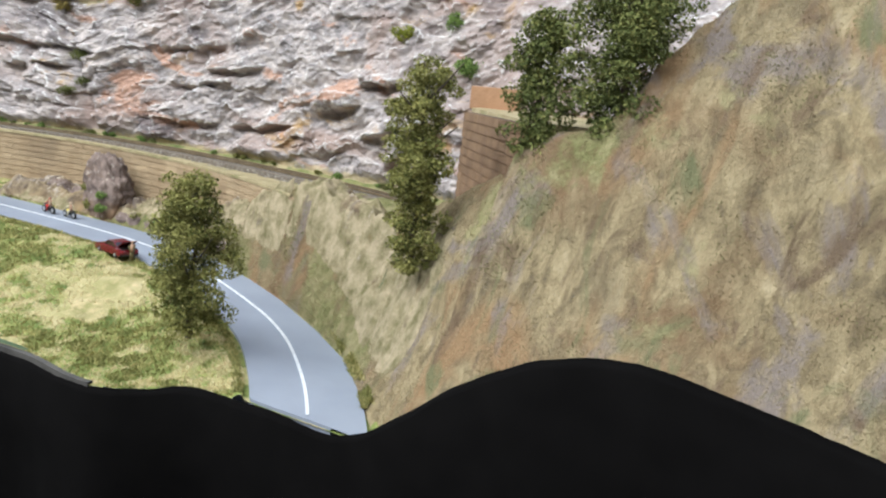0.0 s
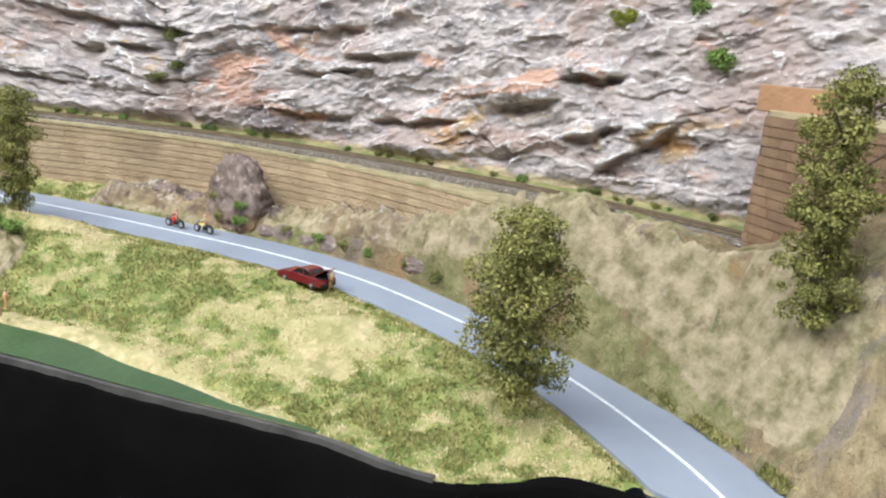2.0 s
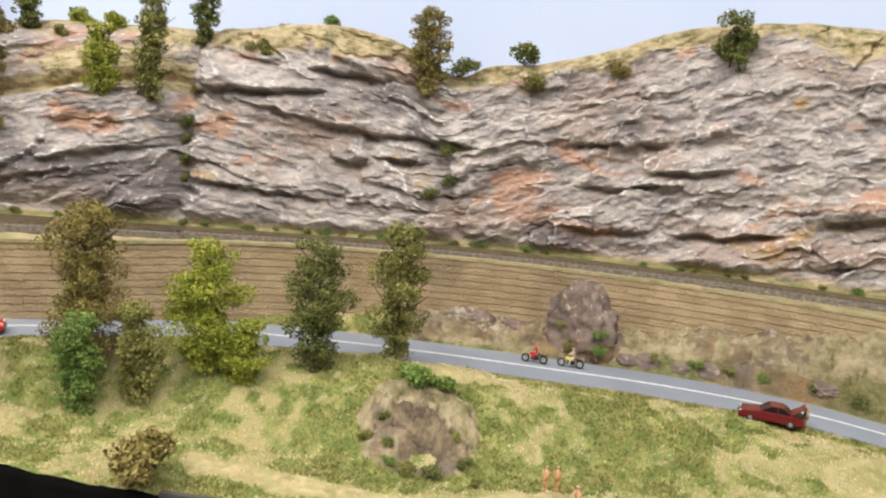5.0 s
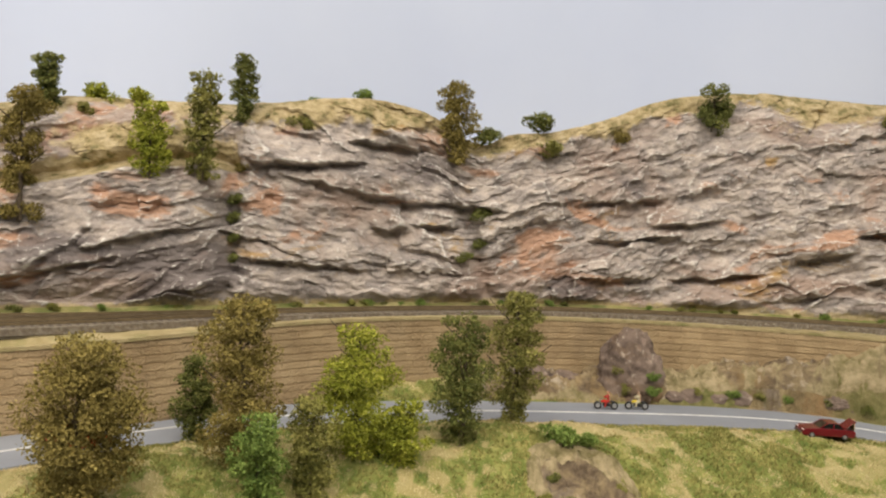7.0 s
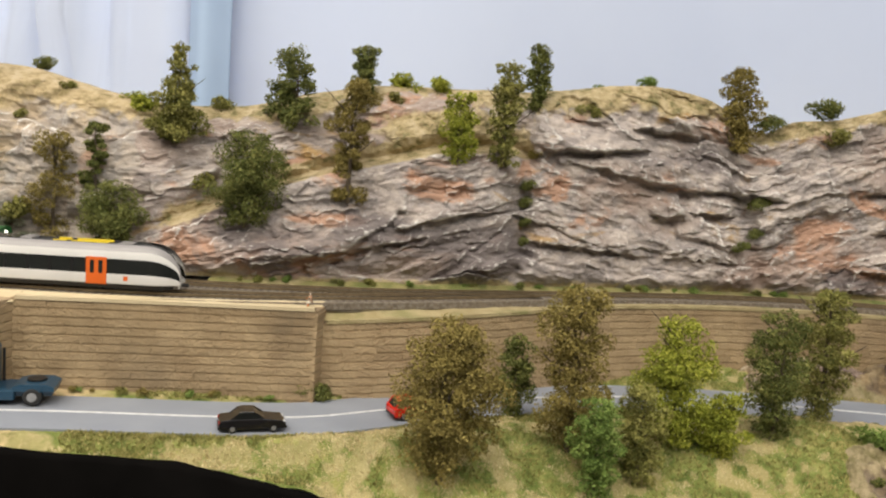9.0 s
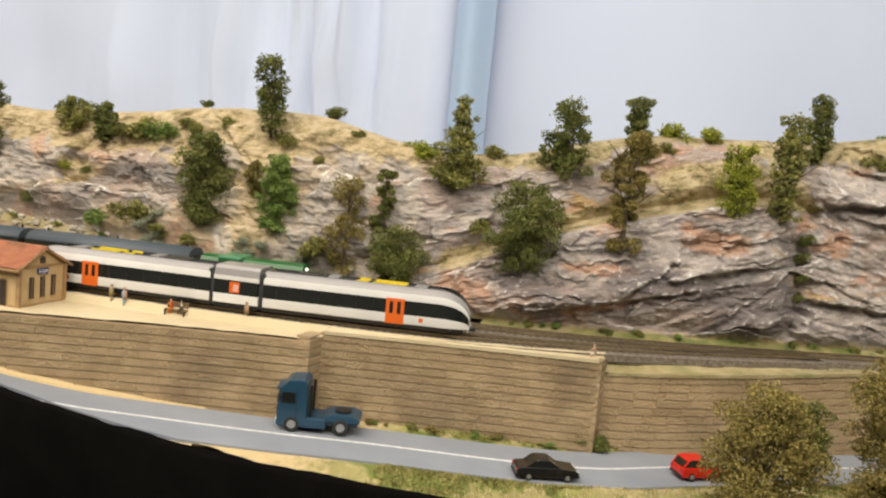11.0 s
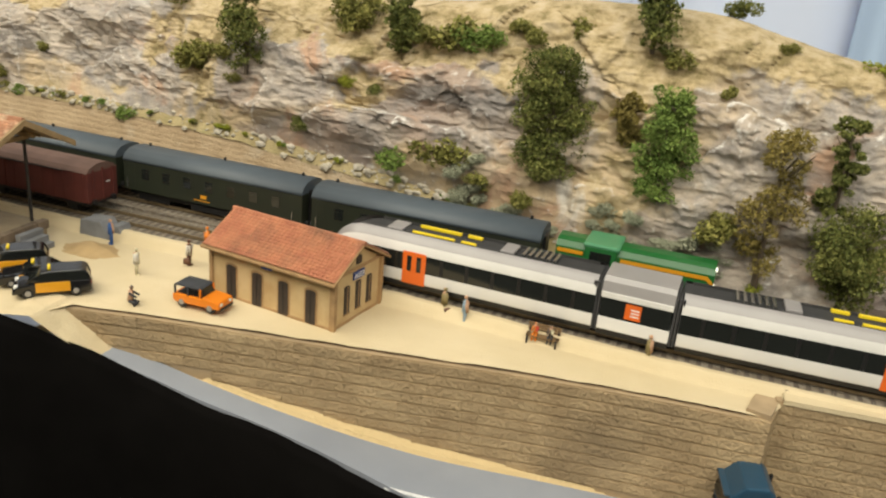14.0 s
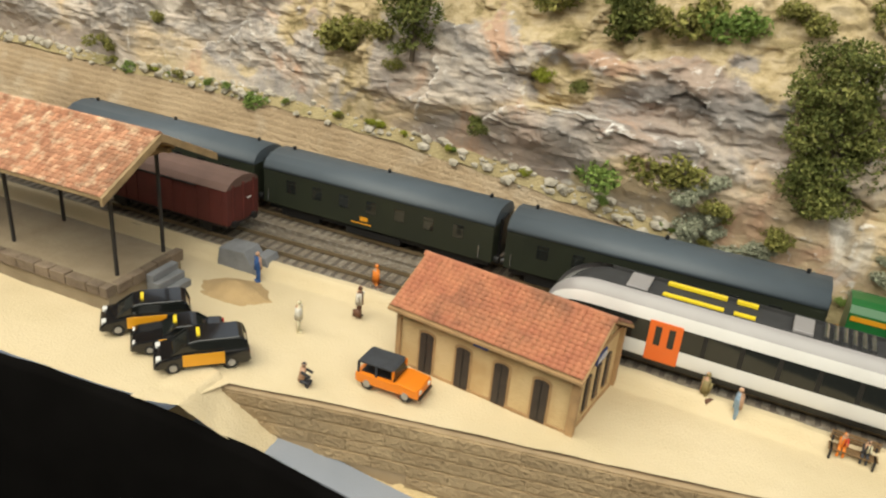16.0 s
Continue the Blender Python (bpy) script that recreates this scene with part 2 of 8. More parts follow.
def np_mesh(name, verts, quads, material, smooth=True):
    """A mesh from numpy arrays: verts (n, 3), faces (m, k)."""
    verts, quads = np.asarray(verts, np.float32), np.asarray(quads, np.int32)
    me = bpy.data.meshes.new(name)
    me.vertices.add(len(verts))
    me.vertices.foreach_set("co", verts.ravel())
    k = quads.shape[1]
    me.loops.add(quads.size)
    me.loops.foreach_set("vertex_index", quads.ravel())
    me.polygons.add(len(quads))
    me.polygons.foreach_set("loop_start", np.arange(0, quads.size, k, dtype=np.int32))
    me.polygons.foreach_set("loop_total", np.full(len(quads), k, np.int32))
    me.polygons.foreach_set("use_smooth", np.full(len(quads), smooth))
    me.materials.append(material)
    me.update(calc_edges=True)
    me.validate()
    return me


def part(name, bm, material, parent, label=""):
    me = bpy.data.meshes.new(name)
    bm.to_mesh(me)
    bm.free()
    me.materials.append(material)
    ob = new(name, me)
    ob.parent = parent
    if label:
        ob["label"] = label
    return ob


def obpart(name, me, parent, label=""):
    ob = new(name, me)
    ob.parent = parent
    if label:
        ob["label"] = label
    return ob


def box(bm, x0, x1, y0, y1, z0, z1, bevel=0.0):
    r = bmesh.ops.create_cube(bm, size=1.0)
    vs = r["verts"]
    bmesh.ops.scale(bm, vec=(x1 - x0, y1 - y0, z1 - z0), verts=vs)
    bmesh.ops.translate(bm, vec=((x0 + x1) / 2, (y0 + y1) / 2, (z0 + z1) / 2), verts=vs)
    if bevel:
        es = list({e for v in vs for e in v.link_edges})
        bmesh.ops.bevel(bm, geom=es, offset=bevel, segments=2, profile=0.5, affect="EDGES")
    return bm


def bx(x0, x1, y0, y1, z0, z1, bevel=0.0):
    return box(bmesh.new(), x0, x1, y0, y1, z0, z1, bevel)


def cyl(bm, p, axis, r, length, seg=16, r2=None):
    m = Matrix.Translation(p) @ Vector((0, 0, 1)).rotation_difference(Vector(axis)).to_matrix().to_4x4()
    bmesh.ops.create_cone(bm, cap_ends=True, segments=seg, radius1=r, radius2=r if r2 is None else r2, depth=length, matrix=m)
    return bm


def spline(knots):
    """A smooth curve through knots of (x, a, b ...), as a function of x."""
    k = np.array(sorted(knots), float)
    xs, vs = k[:, 0], k[:, 1:]
    sl = np.zeros_like(vs)
    d = np.diff(vs, axis=0) / np.diff(xs)[:, None]
    sl[1:-1] = (d[1:] + d[:-1]) / 2
    sl[0], sl[-1] = d[0], d[-1]

    def f(x):
        x = np.atleast_1d(np.asarray(x, float))
        i = np.clip(np.searchsorted(xs, x) - 1, 0, len(xs) - 2)
        h = xs[i + 1] - xs[i]
        t = ((np.clip(x, xs[0], xs[-1]) - xs[i]) / h)[:, None]
        h = h[:, None]
        a, b, ma, mb = vs[i], vs[i + 1], sl[i] * h, sl[i + 1] * h
        return (2 * t**3 - 3 * t**2 + 1) * a + (t**3 - 2 * t**2 + t) * ma + (3 * t**2 - 2 * t**3) * b + (t**3 - t**2) * mb

    return f


def fractal(x, y, z, octaves=5, seed=0.0, gain=0.5, lac=2.0, ridged=False):
    """Smooth value noise summed over octaves, on numpy arrays, about -1 to 1."""
    out, amp, tot = np.zeros_like(x), 1.0, 0.0
    for o in range(octaves):
        v = vnoise(x + 17.3 * o + seed, y + 5.1 * o - seed, z + 9.7 * o)
        out += amp * ((1 - 2 * np.abs(v)) if ridged else v)
        tot += amp
        amp *= gain
        x, y, z = x * lac, y * lac, z * lac
    return out / tot


def vnoise(x, y, z):
    xi, yi, zi = np.floor(x), np.floor(y), np.floor(z)
    fx, fy, fz = x - xi, y - yi, z - zi
    u, v, w = (f * f * f * (f * (f * 6 - 15) + 10) for f in (fx, fy, fz))

    def h(a, b, c):
        n = (a.astype(np.int64) * 374761393 + b.astype(np.int64) * 668265263 + c.astype(np.int64) * 1274126177) & 0xFFFFFFFF
        n = ((n ^ (n >> 13)) * 1103515245) & 0xFFFFFFFF
        return ((n ^ (n >> 16)) & 0xFFFF) / 32767.5 - 1

    def lerp(a, b, t):
        return a + (b - a) * t

    return lerp(lerp(lerp(h(xi, yi, zi), h(xi + 1, yi, zi), u), lerp(h(xi, yi + 1, zi), h(xi + 1, yi + 1, zi), u), v),
                lerp(lerp(h(xi, yi, zi + 1), h(xi + 1, yi, zi + 1), u), lerp(h(xi, yi + 1, zi + 1), h(xi + 1, yi + 1, zi + 1), u), v), w)


def smooth(a, b, t):
    t = np.clip((t - a) / (b - a), 0, 1)
    return t * t * (3 - 2 * t)


def grid_faces(nu, nv, flip=False):
    i = np.arange(nu * nv).reshape(nu, nv)
    a, b, c, d = i[:-1, :-1].ravel(), i[1:, :-1].ravel(), i[1:, 1:].ravel(), i[:-1, 1:].ravel()
    return np.stack([a, d, c, b] if flip else [a, b, c, d], 1)


# ---- the plan: curves along the layout, as functions of x ----
RAIL_Z = 1.371
main_track = spline([(-2.9, 0.42), (-2.4, 0.545), (-2.2, 0.590), (-2.04, 0.628), (-1.89, 0.666), (-1.78, 0.692), (-1.65, 0.727), (-1.55, 0.757),
                     (-1.45, 0.800), (-1.32, 0.872), (-1.24, 0.918), (-1.15, 0.964), (-1.05, 1.005), (-0.95, 1.030), (-0.85, 1.042), (-0.71, 1.044), (-0.6, 1.036), (-0.5, 1.020), (-0.4, 0.99), (-0.2, 0.92)])
side_track = spline([(-2.9, 0.37), (-2.4, 0.492), (-2.2, 0.540), (-2.1, 0.566), (-2.0, 0.590), (-1.87, 0.618), (-1.74, 0.647), (-1.6, 0.690), (-1.53, 0.722), (-1.45, 0.769), (-1.38, 0.818), (-1.30, 0.880)])
cliff_foot = spline([(-2.9, 0.52, 1.425), (-2.5, 0.605, 1.42), (-2.3, 0.645, 1.42), (-2.13, 0.672, 1.415), (-2.0, 0.695, 1.40), (-1.9, 0.708, 1.385), (-1.78, 0.730, 1.372), (-1.65, 0.765, 1.37), (-1.55, 0.795, 1.37), (-1.45, 0.840, 1.37),
                     (-1.35, 0.895, 1.37), (-1.25, 0.950, 1.37), (-1.15, 1.000, 1.37), (-1.05, 1.040, 1.37), (-0.95, 1.066, 1.37), (-0.85, 1.078, 1.37), (-0.71, 1.080, 1.37), (-0.6, 1.072, 1.37), (-0.48, 1.055, 1.37), (-0.3, 1.01, 1.37), (0.2, 0.95, 1.37)])
cliff_top = spline([(-2.9, 0.60, 1.522), (-2.55, 0.685, 1.526), (-2.4, 0.72, 1.530), (-2.3, 0.742, 1.544), (-2.2, 0.76, 1.537), (-2.05, 0.78, 1.544), (-1.93, 0.79, 1.557), (-1.83, 0.80, 1.558), (-1.76, 0.818, 1.541), (-1.70, 0.838, 1.532), (-1.64, 0.856, 1.535), (-1.56, 0.878, 1.557), (-1.48, 0.905, 1.570), (-1.40, 0.942, 1.574), (-1.33, 0.98, 1.578), (-1.24, 0.99, 1.590), (-1.19, 0.995, 1.588), (-1.145, 1.009, 1.578),
                    (-1.09, 1.034, 1.552), (-1.055, 1.044, 1.566), (-1.0, 1.06, 1.574), (-0.94, 1.084, 1.592), (-0.89, 1.103, 1.615), (-0.84, 1.113, 1.629), (-0.76, 1.127, 1.640), (-0.65, 1.14, 1.640), (-0.5, 1.14, 1.635), (-0.2, 1.12, 1.64), (0.2, 1.1, 1.65)])
road_mid = spline([(-2.35, 0.36, 1.366), (-2.22, 0.385, 1.357), (-2.1, 0.408, 1.343), (-2.0, 0.436, 1.324), (-1.94, 0.458, 1.313), (-1.873, 0.488, 1.302), (-1.80, 0.526, 1.295), (-1.714, 0.566, 1.290), (-1.652, 0.594, 1.288), (-1.522, 0.642, 1.286), (-1.472, 0.668, 1.285), (-1.427, 0.704, 1.285), (-1.35, 0.765, 1.285), (-1.25, 0.822, 1.286),
                   (-1.139, 0.855, 1.287), (-1.04, 0.875, 1.287), (-0.93, 0.893, 1.286), (-0.84, 0.906, 1.285), (-0.75, 0.911, 1.283), (-0.70, 0.908, 1.281), (-0.64, 0.900, 1.277), (-0.57, 0.881, 1.274), (-0.52, 0.863, 1.272), (-0.48, 0.843, 1.270), (-0.44, 0.816, 1.269), (-0.40, 0.785, 1.268), (-0.368, 0.756, 1.266), (-0.32, 0.705, 1.265)])
front_edge = spline([(-2.9, 0.20, 1.362), (-2.3, 0.343, 1.362), (-2.193, 0.376, 1.362), (-2.129, 0.396, 1.362), (-2.10, 0.408, 1.357), (-2.076, 0.424, 1.346), (-2.047, 0.4375, 1.336), (-2.0, 0.452, 1.324), (-1.95, 0.468, 1.315), (-1.9, 0.479, 1.306), (-1.8, 0.495, 1.294), (-1.72, 0.511, 1.287), (-1.62, 0.535, 1.2825), (-1.54, 0.560, 1.278), (-1.45, 0.570, 1.267), (-1.3, 0.56, 1.258), (-1.16, 0.567, 1.256),
                     (-1.03, 0.59, 1.255), (-0.93, 0.609, 1.255), (-0.84, 0.638, 1.255), (-0.715, 0.664, 1.255), (-0.60, 0.694, 1.253), (-0.51, 0.702, 1.254), (-0.455, 0.738, 1.262), (-0.40, 0.748, 1.263), (-0.335, 0.758, 1.264), (-0.295, 0.758, 1.292), (-0.258, 0.757, 1.322), (-0.211, 0.756, 1.349), (-0.167, 0.755, 1.361), (-0.116, 0.754, 1.360), (-0.057, 0.753, 1.352), (0.05, 0.75, 1.33), (0.3, 0.74, 1.28)])
low_wall = spline([(-1.49, 0.716, 1.352), (-1.43, 0.741, 1.356), (-1.35, 0.793, 1.360), (-1.26, 0.862, 1.364), (-1.15, 0.925, 1.365), (-1.02, 0.972, 1.365), (-0.87, 0.990, 1.365), (-0.74, 0.982, 1.365), (-0.61, 0.950, 1.365), (-0.5, 0.915, 1.362)])
wall_a = spline([(-1.715, 0.622), (-1.6, 0.664), (-1.487, 0.702)])
wall_st = spline([(-2.098, 0.434), (-2.04, 0.463), (-1.97, 0.495), (-1.91, 0.522), (-1.86, 0.546), (-1.785, 0.578), (-1.715, 0.603)])
PLAT_Z = 1.362

# ---- hall shell and backdrop ----
def hall():
    for name, m, b in (("floor", "hall_floor", (-6, 4, -4, 4, -0.05, 0.0)), ("ceiling", "hall_wall", (-6, 4, -4, 4, 3.0, 3.1)), ("wall_south", "hall_wall", (-6, 4, -4.1, -4, 0, 3)),
                       ("wall_north", "hall_wall", (-6, 4, 4, 4.1, 0, 3)), ("wall_west", "hall_wall", (-6.1, -6, -4, 4, 0, 3)), ("wall_east", "hall_wall", (4, 4.1, -4, 4, 0, 3))):
        tagged(part(name, bx(*b), M[m], None, "plain exhibition hall " + name.split("_")[0]), category=name.split("_")[0], kind="structure")


hall()


curtain_line = spline([(-3.6, 0.80), (-2.6, 0.92), (-1.75, 1.02), (-1.2, 1.16), (-0.6, 1.28), (0.4, 1.32), (1.2, 1.2)])


def curtain():
    nu, nv = 700, 24
    u = np.linspace(-3.6, 1.2, nu)
    v = np.linspace(0.0, 2.9, nv)
    U, V = np.meshgrid(u, v, indexing="ij")
    th = np.arctan2(U + 1.80, V - 1.30 - 0.55) * -1
    fan = smooth(-1.82, -1.95, U) * smooth(-3.3, -2.6, U)
    Y = curtain_line(u)[:, :1] + 0.016 * np.sin(U * 11.0 + 1.8 * np.sin(U * 3.3)) * (1 - fan) + 0.010 * fractal(U * 9 + 2.2 * (V - 1.6), V * 0.4, U * 0, 3) * (1 - 0.6 * fan)
    Y = Y + fan * (0.056 * fractal(th * 12.0, U * 0 + 2.2, V * 0.5, 3, 12.0))
    Y = Y - 0.016 * np.exp(-((U + 1.80) / 0.030) ** 2)
    me = np_mesh("curtain", np.stack([U, Y, V], -1).reshape(-1, 3), grid_faces(nu, nv, True), M["curtain"])
    ob = tagged(new("backdrop", me), "pale blue cloth curtain hanging behind the layout", "backdrop", kind="structure")
    md = ob.modifiers.new("thick", "SOLIDIFY")
    md.thickness = 0.002
    # a deeper blue upright strip of cloth just in front of the curtain
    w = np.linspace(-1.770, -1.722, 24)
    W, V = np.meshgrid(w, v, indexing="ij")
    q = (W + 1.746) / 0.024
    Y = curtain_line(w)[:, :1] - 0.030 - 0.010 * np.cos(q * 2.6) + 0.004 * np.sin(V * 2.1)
    strip = tagged(obpart("curtain_strip", np_mesh("curtain_strip", np.stack([W + 0.006 * (V - 1.6), Y, V], -1).reshape(-1, 3), grid_faces(24, nv, True), M["strip"]), ob), "deeper blue upright strip of cloth")
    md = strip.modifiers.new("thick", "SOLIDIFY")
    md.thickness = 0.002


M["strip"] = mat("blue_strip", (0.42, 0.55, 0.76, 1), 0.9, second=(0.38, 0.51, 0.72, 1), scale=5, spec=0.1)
curtain()

M["verge"] = mat("verge_grass", (0.42, 0.345, 0.19, 1), 0.95, second=(0.31, 0.25, 0.125, 1), scale=60, bump=0.8, bscale=600, spots=((0.20, 0.20, 0.075, 1), 35, 0.52, 0.7))

# ---- ground in front of the tracks ----
ROAD_HALF = 0.037
rx_ = np.linspace(-2.34, -0.322, 500)
ROADS = np.column_stack([rx_, road_mid(rx_)])


def road_near(x, y):
    """Signed distance from the road's middle (positive towards the front), and the road's height there."""
    P = np.stack([x.ravel(), y.ravel()], 1)
    d, z = np.empty(len(P)), np.empty(len(P))
    tang = np.gradient(ROADS[:, :2], axis=0)
    tang /= np.linalg.norm(tang, axis=1)[:, None]
    for a in range(0, len(P), 4000):
        q = P[a:a + 4000]
        dd = q[:, None, :] - ROADS[None, :, :2]
        k = np.argmin((dd**2).sum(-1), 1)
        v = dd[np.arange(len(q)), k]
        d[a:a + 4000] = np.linalg.norm(v, axis=1) * np.sign(v[:, 0] * tang[k, 1] - v[:, 1] * tang[k, 0])
        z[a:a + 4000] = ROADS[k, 2]
    return d.reshape(x.shape), z.reshape(x.shape)


def back_line(x):
    """Where the front ground ends: at the walls, or under the hill."""
    y = np.where(x < -1.715, wall_st(x)[:, 0] + 0.012, np.where(x < -1.487, wall_a(x)[:, 0] + 0.012, low_wall(x)[:, 0] + 0.012))
    return np.where(x > -0.5, 0.93, y)


def ground_height(x, y):
    d, rz = road_near(x, y)
    fe = front_edge(x.ravel())
    fy, fz = fe[:, 0].reshape(x.shape), fe[:, 1].reshape(x.shape)
    span = np.maximum(0.02, d + (y - fy) * 0 + np.abs(y - fy))
    t = np.clip((d - ROAD_HALF - 0.006) / np.maximum(0.01, span - ROAD_HALF - 0.006), 0, 1)
    mound = 0.020 * np.exp(-((x + 1.06) / 0.13) ** 2) * np.sin(np.pi * np.clip(t * 1.6, 0, 1)) + 0.018 * np.exp(-((x + 1.33) / 0.12) ** 2) * np.sin(np.pi * np.clip(t * 1.3, 0, 1))
    low = rz + (fz - rz) * smooth(0.05, 0.62, t) + mound
    n = fractal(x * 22, y * 22, x * 0, 5, 3.0) * 0.006 + fractal(x * 90, y * 90, x * 0, 4, 8.0) * 0.0022
    front = low + n * smooth(0.0, 0.012, d - ROAD_HALF - 0.004)
    back = rz + 0.010 * smooth(0, 0.04, -d - ROAD_HALF) + (n + 0.003) * smooth(0.004, 0.02, -d - ROAD_HALF)
    pool = smooth(0.066, 0.040, y - fy) * smooth(-0.60, -0.72, x) * smooth(-0.99, -0.93, x)
    front = front - 0.010 * pool
    z = np.where(d > 0, front, back)
    return np.where(np.abs(d) < ROAD_HALF + 0.004, rz - 0.0025, z)


TRAIL = np.array([(-1.12, .622), (-1.03, .628), (-.975, .640), (-.93, .668), (-.90, .690), (-.83, .703), (-.75, .702), (-.68, .697), (-.62, .694)])


def sand_mask(x, y):
    """Bare sand: the trail above the pond and a few worn patches."""
    best = np.full(x.shape, 9.0)
    for p, q in zip(TRAIL[:-1], TRAIL[1:]):
        d = q - p
        t = np.clip(((x - p[0]) * d[0] + (y - p[1]) * d[1]) / (d @ d), 0, 1)
        best = np.minimum(best, np.hypot(x - p[0] - t * d[0], y - p[1] - t * d[1]))
    n = fractal(x * 45, y * 45, x * 0, 4, 43.0)
    out = smooth(0.017, 0.008, best + 0.006 * n)
    for cx, cy, ax, ay in ((-.672, .792, .030, .042), (-1.00, .815, .05, .026)):
        out = np.maximum(out, 0.8 * smooth(1.35, .55, np.hypot((x - cx) / ax, (y - cy) / ay) + 0.9 * n))
    return out


def turf_mask(x, y):
    """How thick the green turf lies, about 0 to 1."""
    lush = sum(np.exp(-(((x - cx) / r) ** 2 + ((y - cy) / r) ** 2)) for cx, cy, r in ((-.614, .86, .05), (-.885, .775, .05), (-.80, .80, .06), (-.99, .607, .035), (-.55, .725, .06), (-.93, .86, .03)))
    return 0.30 + 0.75 * fractal(x * 17, y * 17, x * 0, 5, 31.0) + 0.75 * fractal(x * 75, y * 75, x * 0, 3, 33.0) + 0.30 * lush - 1.3 * sand_mask(x, y)


def ground():
    nu, nv = 1100, 150
    u = np.linspace(-2.12, -0.325, nu)
    fy, by = front_edge(u)[:, 0], back_line(u)
    v = np.linspace(0, 1, nv)
    X = np.repeat(u[:, None], nv, 1)
    Y = fy[:, None] + (by - fy)[:, None] * v[None, :]
    Z = ground_height(X, Y)
    me = np_mesh("ground", np.stack([X, Y, Z], -1).reshape(-1, 3), grid_faces(nu, nv), M["grass"])
    ac = me.attributes.new("cover", "FLOAT", "POINT")
    bare = sand_mask(X, Y)
    ac.data.foreach_set("value", np.clip(0.25 + 0.9 * turf_mask(X, Y) - smooth(-1.60, -1.72, X), 0, 1).ravel().astype(np.float32))
    at = me.attributes.new("ridge", "FLOAT", "POINT")
    at.data.foreach_set("value", (0.5 * bare + 1.1 * smooth(-1.60, -1.72, X)).ravel().astype(np.float32))
    tagged(new("ground", me), "scenic ground of dry grass and sand beside the road", "ground", kind="structure")


ground()


def ribbon(name, pts, half, lift, thick, material, n_across=4):
    """A flat band with thickness along a line of (x, y, z)."""
    pts = np.asarray(pts)
    t = np.gradient(pts[:, :2], axis=0)
    t /= np.linalg.norm(t, axis=1)[:, None]
    nrm = np.column_stack([t[:, 1], -t[:, 0]])
    off = np.linspace(-1, 1, n_across)
    top = np.concatenate([np.stack([np.column_stack([pts[:, :2] + nrm * half * o, pts[:, 2] + lift]) for o in off], 1),
                          np.stack([np.column_stack([pts[:, :2] + nrm * half * o, pts[:, 2] + lift - thick]) for o in off[::-1]], 1)], 1)
    n, k = top.shape[:2]
    i = np.arange(n * k).reshape(n, k)
    j = np.roll(i, -1, 1)
    f = np.stack([i[:-1].ravel(), j[:-1].ravel(), j[1:].ravel(), i[1:].ravel()], 1)
    return np_mesh(name, top.reshape(-1, 3), f, material, False)


def clipped_road():
    me = ribbon("road", ROADS[ROADS[:, 0] > -2.105], ROAD_HALF, 0.0, 0.006, M["road"], 9)
    co = np.empty(len(me.vertices) * 3, np.float32)
    me.vertices.foreach_get("co", co)
    co = co.reshape(-1, 3)
    co[:, 0] = np.clip(co[:, 0], -2.105, 0.3)
    co[:, 1] = np.maximum(co[:, 1], front_edge(co[:, 0])[:, 0] + 0.001)
    me.vertices.foreach_set("co", co.ravel())
    return me


road = tagged(new("road", clipped_road()), "grey painted model road with a white centre line", "road", kind="structure")
linepts = ROADS[(ROADS[:, 0] > -1.885) & (ROADS[:, 0] < -0.367)]
line = tagged(obpart("centre_line", ribbon("centre_line", linepts, 0.0011, 0.0006, 0.001, M["line"], 2), road), "white painted line")


def pond():
    u = np.linspace(-0.965, -0.60, 60)
    fe = front_edge(u)
    wid = np.interp(u, [-0.965, -0.945, -0.91, -0.79, -0.71, -0.66, -0.60], [0.0, 0.028, 0.050, 0.034, 0.018, 0.008, 0.0]) + 0.0015 * np.sin(u * 60)
    vs = np.concatenate([np.column_stack([u, fe[:, 0] + 0.002, fe[:, 1] + 0.0045]), np.column_stack([u, fe[:, 0] + 0.004 + wid, fe[:, 1] + 0.0045])])
    n = len(u)
    f = [(i, i + 1, n + i + 1, n + i) for i in range(n - 1)]
    tagged(new("water", np_mesh("water", vs, f, M["water"], False)), "dark green still water along the front edge", "pond", kind="structure")


pond()


def edge_rim():
    """The cut edge of the baseboard in front of the pond and meadow."""
    u = np.linspace(-1.12, -0.52, 160)
    fe = front_edge(u)
    me = ribbon("edge_rim", np.column_stack([u, fe[:, 0] + 0.001, fe[:, 1] + 0.0035]), 0.0022, 0.0, 0.010, M["rim_board"], 3)
    tagged(new("trim_rim", me), "dull grey baseboard edge in front of the pond", "edge board", kind="structure")


M["rim_board"] = mat("rim_board", (0.075, 0.068, 0.058, 1), 0.8, second=(0.04, 0.036, 0.03, 1), scale=40, bump=0.5)
edge_rim()


